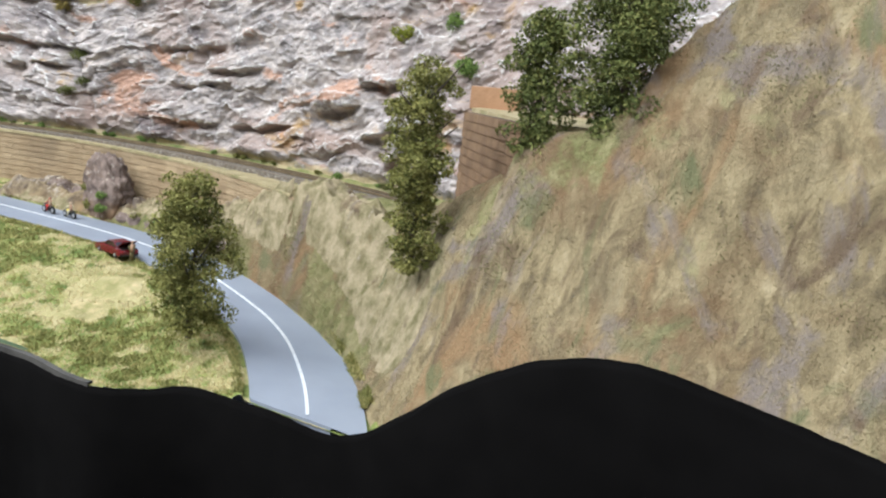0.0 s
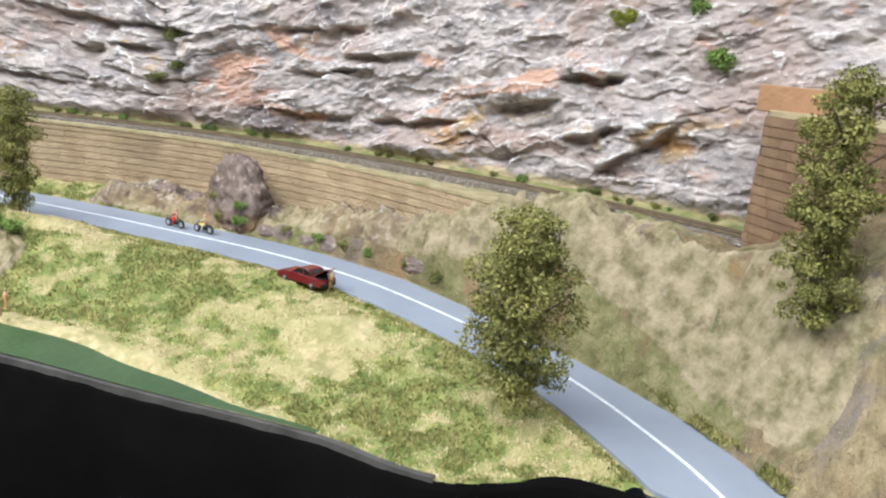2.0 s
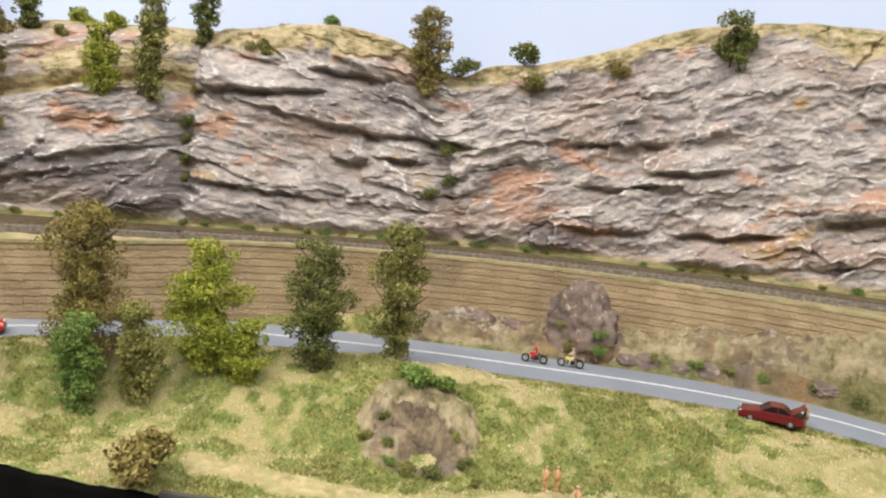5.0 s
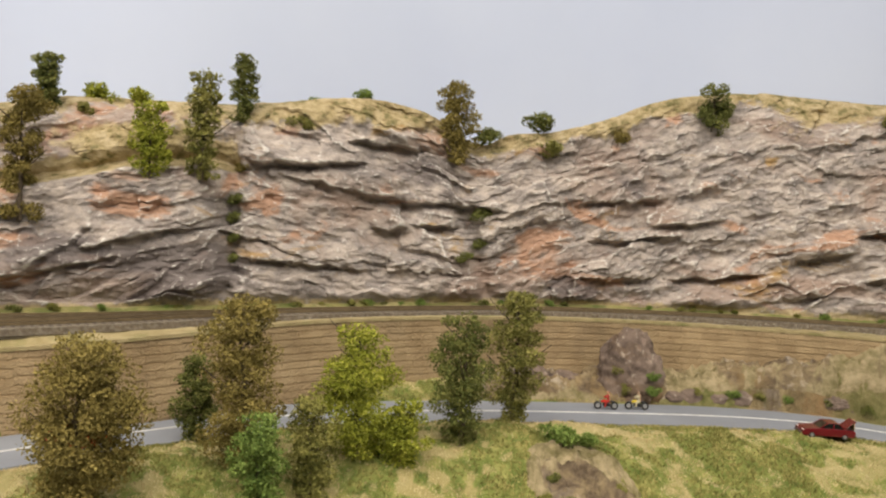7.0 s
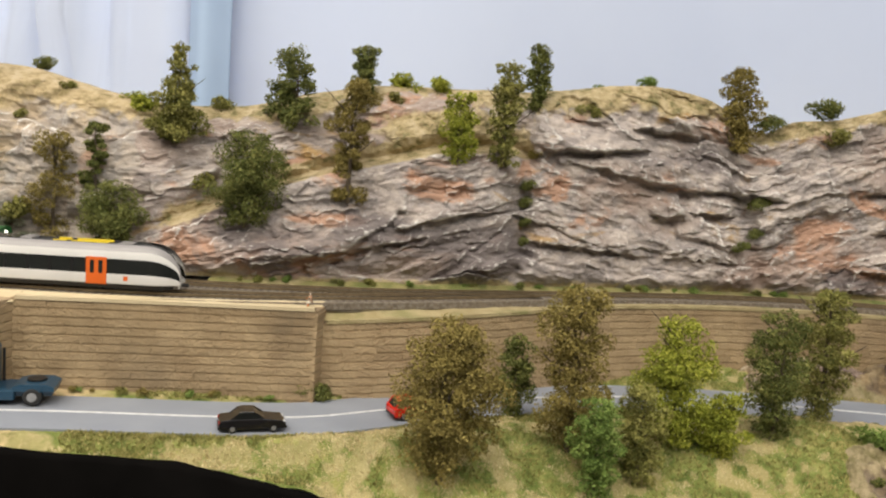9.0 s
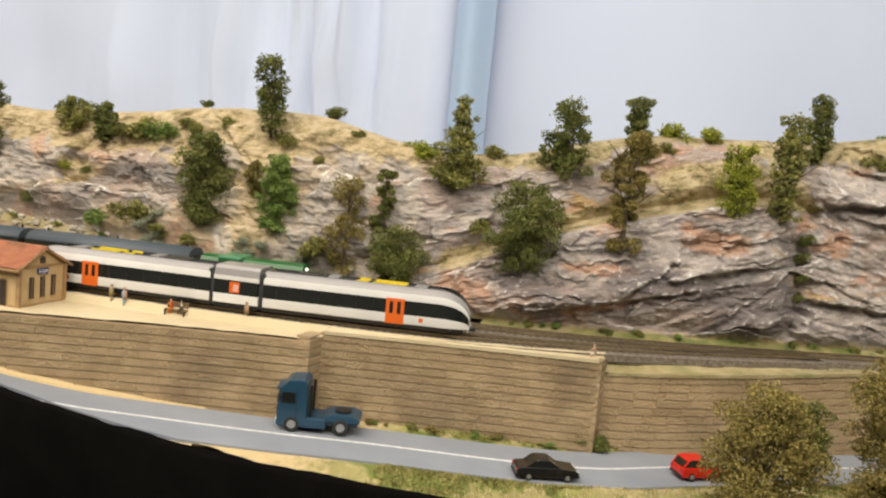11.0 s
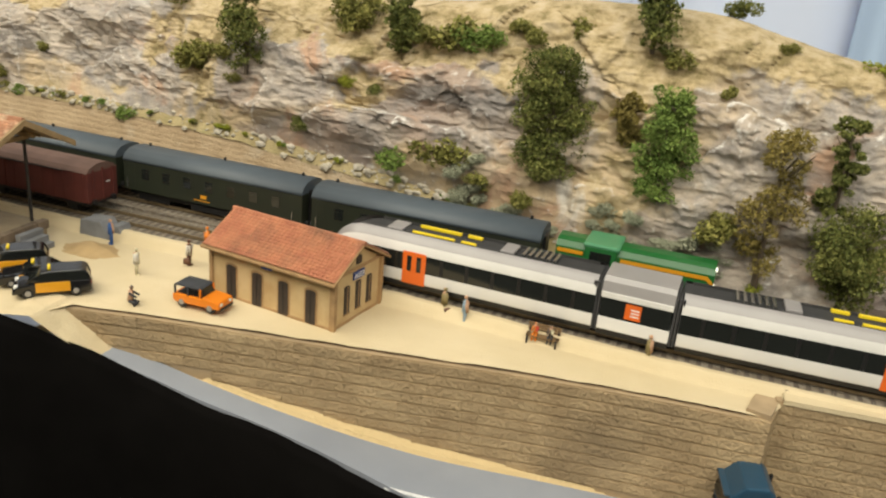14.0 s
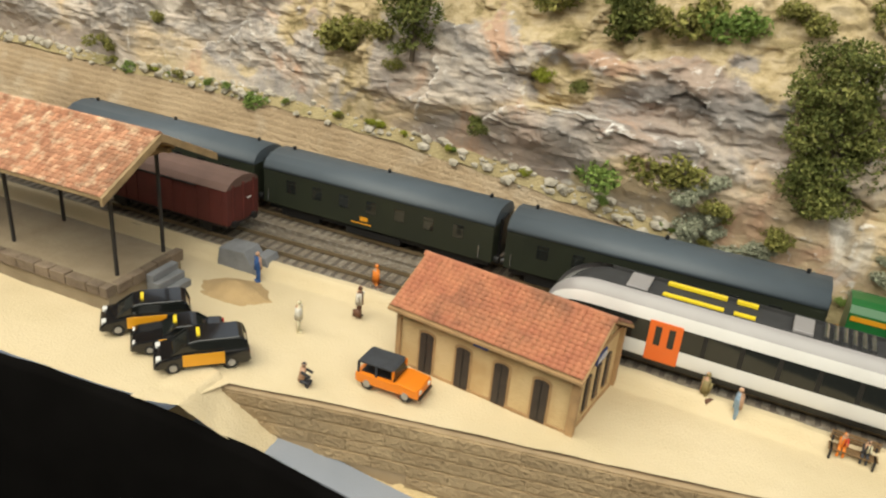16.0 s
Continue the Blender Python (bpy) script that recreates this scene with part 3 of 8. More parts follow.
# ---- black cloth skirt in front ----
def skirt():
    nu = 500
    u = np.linspace(-2.9, 0.3, nu)
    fe = front_edge(u)
    rows = []
    for k, (dy, dz) in enumerate(((0.010, -0.012), (0.0, 0.001), (-0.004, -0.004), (-0.006, -0.06), (-0.012, -0.2), (-0.02, -0.6), (-0.03, -1.25))):
        z = fe[:, 1] + dz
        if k >= 4:
            z = np.full(nu, (1.10, 0.7, 0.0)[k - 4])
        wob = 0.012 * np.sin(u * 40) * (k >= 4) + 0.002 * fractal(u * 30, u * 0, u * 0 + k, 3)
        rows.append(np.column_stack([u, fe[:, 0] + dy + wob, z + 0.0012 * fractal(u * 60, u * 0, u * 0, 3) * (k in (1, 2))]))
    V = np.stack(rows, 1)
    tagged(new("trim", np_mesh("skirt", V.reshape(-1, 3), grid_faces(nu, len(rows), True), M["cloth"])), "black cloth skirt hanging from the layout's front edge", "skirt", kind="structure")


skirt()


# ---- right-hand hill ----
toe = np.array([(0.25, 0.760), (-0.30, 0.766), (-0.335, 0.783), (-0.375, 0.812), (-0.42, 0.848), (-0.48, 0.878), (-0.56, 0.910), (-0.62, 0.928), (-0.70, 0.944), (-0.80, 0.948), (-0.95, 0.938)])
H_Q = spline([(-0.05, -0.06), (0, 0), (0.03, 0.055), (0.045, 0.098), (0.09, 0.175), (0.15, 0.225), (0.3, 0.33), (0.6, 0.45)])


def hill_height(x, y):
    P = np.stack([x.ravel(), y.ravel()], 1)
    best = np.full(len(P), 9.0)
    base = np.zeros(len(P))
    for a, b in zip(toe[:-1], toe[1:]):
        ab = b - a
        t = np.clip(((P - a) @ ab) / (ab @ ab), 0, 1)
        v = P - (a + t[:, None] * ab)
        d = np.linalg.norm(v, axis=1) * np.sign(v[:, 1] * -ab[0] + v[:, 0] * ab[1])
        k = np.abs(d) < np.abs(best)
        best = np.where(k, d, best)
        px = a[0] + t * ab[0]
        zt = np.where(px > -0.335, front_edge(px)[:, 1], road_mid(np.clip(px, -1, -0.335))[:, 1] + 0.002)
        base = np.where(k, zt, base)
    fx, fy = x.ravel(), y.ravel()
    n = fractal(fx * 26 + fy * 5, fy * 6, fx * 0, 4, 61.0, ridged=True) * 0.006 + fractal(fx * 16, fy * 16, fx * 0, 5, 1.0) * 0.017 + fractal(fx * 45, fy * 45, fx * 0, 4, 2.0) * 0.006 + fractal(fx * 60, fy * 14, fx * 0, 4, 5.0, ridged=True) * 0.007 * smooth(-0.6, -0.3, fx)
    z = base + H_Q(best)[:, 0] * (1 + 0.8 * smooth(-0.40, -0.52, fx)) + n * smooth(0.0, 0.03, best)
    cap = np.interp(fx, [-0.95, -0.80, -0.72, -0.65, -0.59, -0.54, -0.425], [1.286, 1.306, 1.324, 1.348, 1.368, 1.369, 1.366]) + np.interp(fx, [-0.425, -0.35, -0.30, -0.265, -0.232, -0.205, -0.18, -0.15, -0.1, 0.0, 0.25], [0, 0.040, 0.076, 0.086, 0.098, 0.144, 0.174, 0.190, 0.222, 0.275, 0.34]) + n * 0.5
    k = 0.012
    h = np.clip(0.5 + 0.5 * (cap - z) / k, 0, 1)
    return (cap * (1 - h) + z * h - k * h * (1 - h)).reshape(x.shape)


def hill():
    nu, nv = 480, 190
    u = np.linspace(-0.93, 0.25, nu)
    X = np.repeat(u[:, None], nv, 1)
    lo = np.interp(u, toe[::-1, 0], toe[::-1, 1]) - 0.004
    hi = np.interp(u, [-0.93, -0.80, -0.70, -0.62, -0.56, -0.5, -0.425, -0.298, -0.2, 0.25], [0.986, 0.988, 0.977, 0.962, 1.004, 0.994, 0.975, 0.985, 1.05, 1.12])
    Y = lo[:, None] + (hi - lo)[:, None] * np.linspace(0, 1, nv)[None, :]
    Z = hill_height(X, Y)
    me = np_mesh("hill", np.stack([X, Y, Z], -1).reshape(-1, 3), grid_faces(nu, nv), M["hill"])
    ac = me.attributes.new("cover", "FLOAT", "POINT")
    ac.data.foreach_set("value", np.clip(0.25 + 1.2 * fractal(X * 12, Y * 12, Z * 7, 5, 51.0), 0, 1).ravel().astype(np.float32))
    tagged(new("ground_hill", me), "steep hillside of dry straw-coloured grass over the tunnel", "hillside", kind="structure")


hill()


# ---- cliff ----
def worley(u, v, seed):
    """Irregular cells: each point's cell value, its offset in the cell, and how far the next cell's border is."""
    ui, vi = np.floor(u), np.floor(v)
    f1, f2 = np.full(u.shape, 9.0), np.full(u.shape, 9.0)
    val, du, dv = np.zeros(u.shape), np.zeros(u.shape), np.zeros(u.shape)

    def h(a, b, k):
        n = (a.astype(np.int64) * 374761393 + b.astype(np.int64) * 668265263 + int(seed * 1000 + k) * 1274126177) & 0xFFFFFFFF
        n = ((n ^ (n >> 13)) * 1103515245) & 0xFFFFFFFF
        return ((n ^ (n >> 16)) & 0xFFFF) / 65535.0

    for a in (-1, 0, 1):
        for b in (-1, 0, 1):
            ca, cb = ui + a, vi + b
            ox, oy = u - (ca + h(ca, cb, 1)), v - (cb + h(ca, cb, 2))
            d = np.sqrt(ox * ox + oy * oy)
            near = d < f1
            f2 = np.where(near, f1, np.minimum(f2, d))
            f1 = np.where(near, d, f1)
            val = np.where(near, h(ca, cb, 3), val)
            du, dv = np.where(near, ox * (h(ca, cb, 4) - 0.5), du), np.where(near, oy * (h(ca, cb, 5) - 0.35), dv)
    return val - 0.5, du + dv, f2 - f1


def ledge_height(x):
    return np.interp(x, [-1.70, -1.62, -1.52, -1.42, -1.36, -1.335], [1.40, 1.435, 1.475, 1.503, 1.507, 1.50])


FACE = []
LIPS = [(-1.315, -1.225, 1.515, 1.519, 0.012), (-1.225, -1.165, 1.544, 1.540, 0.011), (-1.20, -1.17, 1.452, 1.452, 0.010), (-1.16, -1.115, 1.457, 1.455, 0.012), (-1.20, -1.07, 1.487, 1.476, 0.009), (-1.31, -1.21, 1.415, 1.404, 0.008),
        (-0.96, -0.87, 1.490, 1.500, 0.009), (-0.87, -0.80, 1.468, 1.476, 0.010), (-1.56, -1.44, 1.385, 1.413, 0.008), (-1.45, -1.36, 1.424, 1.446, 0.008), (-0.617, -0.565, 1.468, 1.476, 0.014), (-0.69, -0.633, 1.437, 1.447, 0.011),
        (-0.83, -0.74, 1.405, 1.416, 0.010), (-0.605, -0.56, 1.416, 1.430, 0.010), (-0.57, -0.51, 1.393, 1.436, 0.009), (-0.935, -0.85, 1.447, 1.455, 0.009), (-0.96, -0.87, 1.400, 1.404, 0.008)]


def on_face(x, y, z):
    """The cliff's surface at this x and height, if it is near y."""
    V = FACE[0]
    i = int(np.clip(round((x + 2.75) / 2.75 * (V.shape[0] - 1)), 0, V.shape[0] - 1))
    col = V[i]
    j = int(np.argmin(np.abs(col[:, 2] - z) + 0.3 * np.abs(col[:, 1] - y)))
    return float(col[j, 1]) if abs(col[j, 1] - y) < 0.07 and abs(col[j, 2] - z) < 0.02 else y


def cliff(x0, x1, nu, nv, name, label):
    u = np.linspace(x0, x1, nu)
    f, t = cliff_foot(u), cliff_top(u)
    v = np.linspace(0, 1, nv)
    X = np.repeat(u[:, None], nv, 1)
    # profile: a steep face, then a rounded crown that runs back
    fwd = spline([(0, 0.0), (0.3, 0.06), (0.6, 0.18), (0.8, 0.42), (0.92, 0.72), (1.0, 1.0)])(v)[:, 0]
    upv = spline([(0, 0.0), (0.3, 0.36), (0.6, 0.72), (0.8, 0.93), (0.92, 1.0), (1.0, 1.0)])(v)[:, 0]
    Z = f[:, 1:2] + (t[:, 1:2] - f[:, 1:2]) * upv[None, :]
    Y = f[:, 0:1] + (t[:, 0:1] - f[:, 0:1]) * fwd[None, :]
    # a tilted slab in front, with a turf ledge on its back
    slab = smooth(-1.72, -1.62, X) * smooth(-1.325, -1.345, X)
    over = smooth(-0.002, 0.010, Z - ledge_height(X)) * slab
    Y = Y + 0.026 * over - 0.010 * slab * (1 - over) * smooth(1.375, 1.40, Z)
    # strata that dip along the face
    west = smooth(-1.60, -1.80, X)
    s = Z - np.interp(X, [-2.75, -1.9, -1.72, -1.345, -1.335, -1.10, -1.08, -0.75, -0.4, 0.0], [0, 0, 0, 0.085, 0.085, 0.035, 0.035, 0.135, 0.20, 0.22])
    wx, ws = fractal(X * 9, Y * 6, Z * 9, 5, 6.0), fractal(X * 12, Y * 6, Z * 12, 5, 16.0, 0.62)
    jx, js = fractal(X * 60, Y * 40, Z * 60, 3, 36.0), fractal(X * 70, Y * 40, Z * 70, 3, 46.0)
    a, b = X + 0.030 * wx + 0.008 * jx, s + 0.015 * ws + 0.0045 * js

    def layers(thick, seed, run, bias):
        """Beds that jut out at their lower edge, each for a stretch of the face."""
        q = (b + 0.003 * fractal(X * 40, Y * 20, Z * 40, 3, seed)) / thick
        k = np.floor(q)
        fr = q - k
        jut = np.clip(bias + 1.9 * vnoise(a * run + k * 7.13, k * 3.7, a * 0 + seed), 0, 1)
        return jut * (smooth(0.0, 0.12, fr) * (1 - fr) ** 0.8)

    def shelf_at(x0, x1, z0, z1, deep):
        """One overhanging lip from (x0, z0) to (x1, z1)."""
        t = (X - x0) / (x1 - x0)
        up = Z - (z0 + (z1 - z0) * t) - 0.004 * js - 0.003 * wx
        along = smooth(-0.25, 0.15, t + 0.10 * jx) * smooth(1.25, 0.85, t + 0.10 * jx)
        return deep * along * (smooth(0.0, 0.004, up) * smooth(0.034, 0.006, up) - 0.6 * smooth(-0.011, -0.002, up) * smooth(0.003, 0.0, up))

    lips = sum(shelf_at(*r) for r in LIPS)
    l1, l2 = layers(0.046, 1.5, 8, -0.35), layers(0.015, 5.5, 22, -0.25)
    c1, t1, e1 = worley(a * 9, (b - 1.45) * (21 - 8 * west), 1)
    c2, t2, e2 = worley(a * 23 + 3.3, (b - 1.45) * (52 - 22 * west), 2)
    c3, t3, e3 = worley(a * 52 + 1.7, (b - 1.45) * (105 - 40 * west), 3)
    big = fractal(X * 6, Y * 6, s * 9, 4, 4.0)
    r1 = fractal(a * 9, Y * 6, b * 21, 6, 7.0, 0.55, ridged=True)
    r0 = fractal(a * 6, Y * 5, b * 13, 4, 27.0, ridged=True)
    r2 = fractal(X * 45 + s * 10, Y * 30, s * 75, 4, 3.0, 0.6, ridged=True)
    r3 = fractal(X * 110, Y * 90, s * 140, 3, 13.0, 0.6, ridged=True)
    fine = fractal(X * 150, Y * 90, s * 170, 3, 2.0)
    env = smooth(0.0, 0.05 + 0.25 * west, v[None, :]) * (1 - 0.45 * smooth(0.75, 0.95, v))[None, :]
    env = env * (1 - 0.7 * np.exp(-((Z - ledge_height(X) - 0.006) / 0.008) ** 2) * slab)
    bed = 1 - 0.7 * west
    dsp = big * (0.016 + 0.012 * west) + r0 * 0.007 + bed * (l1 * 0.015 + l2 * 0.0045) + c1 * 0.006 + t1 * 0.014 + c2 * 0.0035 + t2 * 0.007 + c3 * 0.0012 + t3 * 0.0028 + r1 * 0.009 + r2 * 0.0024 + r3 * 0.0016 + fine * 0.0015
    dsp = dsp - 0.0012 * np.exp(-(e1 / 0.05) ** 2) * smooth(-0.1, 0.3, wx) - 0.0010 * np.exp(-(e2 / 0.07) ** 2) * smooth(0.0, 0.3, jx) + lips
    # two upright clefts grown over with moss
    dsp = dsp - 0.014 * np.exp(-((X + 1.338 + 0.006 * jx) / 0.010) ** 2) * smooth(1.53, 1.49, Z) - 0.012 * np.exp(-((X + 1.095 + 0.006 * jx + 0.3 * (Z - 1.45)) / 0.012) ** 2) * smooth(1.50, 1.46, Z)
    Y2 = Y - dsp * env
    Z2 = Z + (t1 * 0.004 + r1 * 0.003 + big * 0.005) * env
    V = np.stack([X + 0.004 * wx * env, Y2, Z2], -1)
    FACE.append(V)

    def blur(q, k):
        for ax in (0, 1):
            c = np.cumsum(np.pad(q, [(k + 1, k) if i == ax else (0, 0) for i in (0, 1)], mode="edge"), axis=ax)
            n = q.shape[ax]
            q = (np.take(c, np.arange(2 * k + 1, 2 * k + 1 + n), ax) - np.take(c, np.arange(n), ax)) / (2 * k + 1)
        return q

    me = np_mesh(name, V.reshape(-1, 3), grid_faces(nu, nv), M["rock"])
    me.materials.append(M["rockwest"])
    xm = (u[:-1] + u[1:]) / 2
    pick = np.repeat(xm[:, None], nv - 1, 1) + 0.10 * fractal(X[:-1, :-1] * 9, Y[:-1, :-1] * 9, Z[:-1, :-1] * 9, 4, 61.0) < -1.70
    me.polygons.foreach_set("material_index", pick.ravel().astype(np.int32))
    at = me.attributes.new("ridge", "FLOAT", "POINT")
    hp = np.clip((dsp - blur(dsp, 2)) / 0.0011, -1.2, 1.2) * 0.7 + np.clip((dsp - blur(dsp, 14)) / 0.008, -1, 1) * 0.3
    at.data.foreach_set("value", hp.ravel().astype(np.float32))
    # straw-coloured turf on the crown and on the gentler ledges
    n1 = fractal(X * 14, Y * 14, Z * 14, 5, 21.0)
    cov = smooth(0.70 - 0.16 * west, 0.90, v[None, :] + 0.16 * n1) + west * 0.6 * smooth(0.0, 0.4, n1 - 0.3 * r1) + 0.5 * smooth(0.05, 0.0, v)[None, :]
    cov = cov + slab * np.exp(-((Z - ledge_height(X) - 0.010) / 0.010) ** 2) + 0.9 * np.exp(-(((X + 1.42) / 0.07) ** 2 + ((Z - 1.528) / 0.018) ** 2))
    ac = me.attributes.new("cover", "FLOAT", "POINT")
    ac.data.foreach_set("value", np.clip(cov, 0, 1).ravel().astype(np.float32))
    return tagged(new(name, me), label, "cliff", kind="structure")


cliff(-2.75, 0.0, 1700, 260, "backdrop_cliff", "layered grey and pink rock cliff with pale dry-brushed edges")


# land behind the cliff's crest
def crest_land():
    u = np.linspace(-2.75, 0.0, 260)
    t = cliff_top(u)
    c = curtain_line(u)[:, 0] - 0.03
    v = np.linspace(0, 1, 10)
    X = np.repeat(u[:, None], 10, 1)
    Y = t[:, :1] + (np.maximum(c, t[:, 0] + 0.03)[:, None] - t[:, :1]) * v[None, :]
    Z = t[:, 1:2] - 0.004 - 0.06 * v[None, :] ** 1.5 + 0.004 * fractal(X * 30, Y * 30, X * 0, 4)
    tagged(new("ground_crest", np_mesh("crest", np.stack([X, Y, Z], -1).reshape(-1, 3), grid_faces(260, 10), M["hill"])), "grassy ground on the cliff's crest", "ground", kind="structure")


crest_land()


# ---- trackbed and station yard ----
def sheet(name, u, lo, hi, zlo, zhi, nv, material, label, cat, rough=0.0008):
    X = np.repeat(u[:, None], nv, 1)
    v = np.linspace(0, 1, nv)[None, :]
    Y = lo[:, None] + (hi - lo)[:, None] * v
    Z = zlo[:, None] + (zhi - zlo)[:, None] * v + rough * fractal(X * 60, Y * 60, X * 0, 4)
    tagged(new(name, np_mesh(name, np.stack([X, Y, Z], -1).reshape(-1, 3), grid_faces(len(u), nv), material)), label, cat, kind="structure")


def bed_front(u):
    return np.where(u < -1.315, side_track(np.clip(u, -2.9, -1.30))[:, 0], main_track(u)[:, 0]) - 0.026


def shelf():
    """Level ground from the walls back to the cliff."""
    u = np.linspace(-2.75, -1.4875, 300)
    lo = np.where(u < -2.098, front_edge(u)[:, 0] + 0.002, np.where(u < -1.715, wall_st(u)[:, 0] + 0.002, wall_a(u)[:, 0] + 0.002))
    one = np.ones(len(u))
    edge = side_track(u)[:, 0] - 0.0182
    nv = 90
    v = 1 - (1 - np.linspace(0, 1, nv)) ** 1.7
    X = np.repeat(u[:, None], nv, 1)
    Y = lo[:, None] + (edge - lo)[:, None] * v[None, :]
    Z = PLAT_Z + 0.0068 * smooth(0.012, 0.003, edge[:, None] - Y) + 0.0008 * fractal(X * 60, Y * 60, X * 0, 4)
    tagged(new("ground_yard", np_mesh("ground_yard", np.stack([X, Y, Z], -1).reshape(-1, 3), grid_faces(len(u), nv), M["sand"])), "pale sandy station yard and platform", "yard", kind="structure")
    u = np.linspace(-1.4875, -0.60, 240)
    one = np.ones(len(u))
    sheet("ground_verge", u, low_wall(u)[:, 0] + 0.002, bed_front(u) + 0.004, low_wall(u)[:, 1], (PLAT_Z + 0.001) * one, 12, M["verge"], "strip of dry grass between wall and track", "verge", 0.0015)
    u = np.linspace(-2.75, -0.25, 520)
    one = np.ones(len(u))
    sheet("ground_trackbed", u, bed_front(u), cliff_foot(u)[:, 0] + 0.03, (PLAT_Z - 0.001) * one, (PLAT_Z + 0.003) * one, 40, M["ballast"], "dark gravel bed under the tracks", "track bed")


shelf()


def spill():
    """Loose sand running down beside the wall's end to the road."""
    u = np.linspace(-2.118, -2.062, 50)
    nv = 24
    v = np.linspace(0, 1, nv)[None, :]
    X = np.repeat(u[:, None], nv, 1)
    lo = front_edge(u)[:, :1] - 0.001
    hi = wall_st(np.maximum(u, -2.098))[:, :1] + 0.004
    Y = lo + (hi - lo) * v
    Z = np.maximum(PLAT_Z + 0.0012 - 0.75 * np.maximum(0, X + 2.099 + 0.3 * (Y - 0.42)), 1.326) + 0.0016 * fractal(X * 80, Y * 80, X * 0, 4, 63.0)
    tagged(new("ground_spill", np_mesh("ground_spill", np.stack([X, Y, Z], -1).reshape(-1, 3), grid_faces(50, nv), M["sand"])), "loose pale sand spilling down beside the wall's end", "sand", kind="structure")


spill()


def foot_verge():
    u = np.linspace(-1.62, -0.36, 500)
    y0, f = main_track(u)[:, 0] + 0.0225, cliff_foot(u)
    nv = 14
    v = np.linspace(0, 1, nv)[None, :]
    X = np.repeat(u[:, None], nv, 1)
    Y = y0[:, None] + (f[:, :1] + 0.012 - y0[:, None]) * v
    Z = PLAT_Z + 0.0035 + 0.012 * v ** 1.4 + 0.0022 * fractal(X * 70, Y * 70, X * 0, 4, 95.0) * smooth(0, 0.2, v)
    tagged(new("ground_foot", np_mesh("ground_foot", np.stack([X, Y, Z], -1).reshape(-1, 3), grid_faces(500, nv), M["footgrass"])), "green and straw grass verge at the cliff's foot", "verge", kind="structure")


M["footgrass"] = mat("foot_grass", (0.30, 0.27, 0.11, 1), 0.95, second=(0.15, 0.165, 0.05, 1), scale=55, bump=0.9, bscale=500, spots=((0.40, 0.33, 0.18, 1), 30, 0.52, 0.68), spots2=((0.09, 0.12, 0.03, 1), 45, 0.56, 0.7))
foot_verge()
M["slope"] = mat("ribbed_slope", (0.42, 0.32, 0.21, 1), 0.92, second=(0.33, 0.245, 0.155, 1), scale=40, bump=0.9, bscale=420, spots=((0.26, 0.20, 0.14, 1), 10, 0.52, 0.72), spots2=((0.47, 0.39, 0.29, 1), 25, 0.55, 0.7), spec=0.1)
REAR_SLOPE = spline([(-2.75, 0.50, 0.565), (-2.4, 0.588, 0.636), (-2.2, 0.632, 0.662), (-2.04, 0.668, 0.688), (-1.95, 0.690, 0.700), (-1.88, 0.706, 0.71)])


def rear_slope():
    u = np.linspace(-2.75, -1.89, 200)
    s, f = REAR_SLOPE(u), cliff_foot(u)
    nv = 82
    v = np.linspace(0, 1, nv)
    X = np.repeat(u[:, None], nv, 1)
    Y = s[:, :1] + (np.maximum(f[:, :1], s[:, :1] + 0.004) + 0.002 - s[:, :1]) * v
    Z = 1.366 + (f[:, 1:2] + 0.003 - 1.366) * v + 0.0022 * (1 - np.abs(np.sin(v * 13 * np.pi)) ** 4)[None, :] + 0.0012 * fractal(X * 60, Y * 60, X * 0, 4, 91.0)
    tagged(new("wall_rear", np_mesh("rear_slope", np.stack([X, Y, Z], -1).reshape(-1, 3), grid_faces(200, nv), M["slope"], False)), "brown ribbed stone slope behind the coaches", "wall", kind="structure")


rear_slope()


def slope_top(x, y):
    """Height of the stony earth between the ribbed slope and the rocks."""
    r, f = REAR_SLOPE(x), cliff_foot(x)
    fall = (f[:, 1] - 1.363) / np.maximum(0.006, f[:, 0] - r[:, 0])
    d = y - f[:, 0]
    return f[:, 1] + 0.004 + np.where(d < 0, d * fall, 0.4 * d)


def slope_verge():
    u = np.linspace(-2.75, -1.885, 260)
    f = cliff_foot(u)
    nv = 16
    v = np.linspace(0, 1, nv)[None, :]
    X = np.repeat(u[:, None], nv, 1)
    Y = f[:, :1] - 0.0045 + 0.0245 * v
    Z = slope_top(X.ravel(), Y.ravel()).reshape(X.shape) + 0.0022 * fractal(X * 60, Y * 60, X * 0, 4, 97.0)
    tagged(new("ground_slope_top", np_mesh("ground_slope_top", np.stack([X, Y, Z], -1).reshape(-1, 3), grid_faces(260, nv), M["verge"])), "stony straw-coloured earth along the foot of the rocks", "verge", kind="structure")


slope_verge()


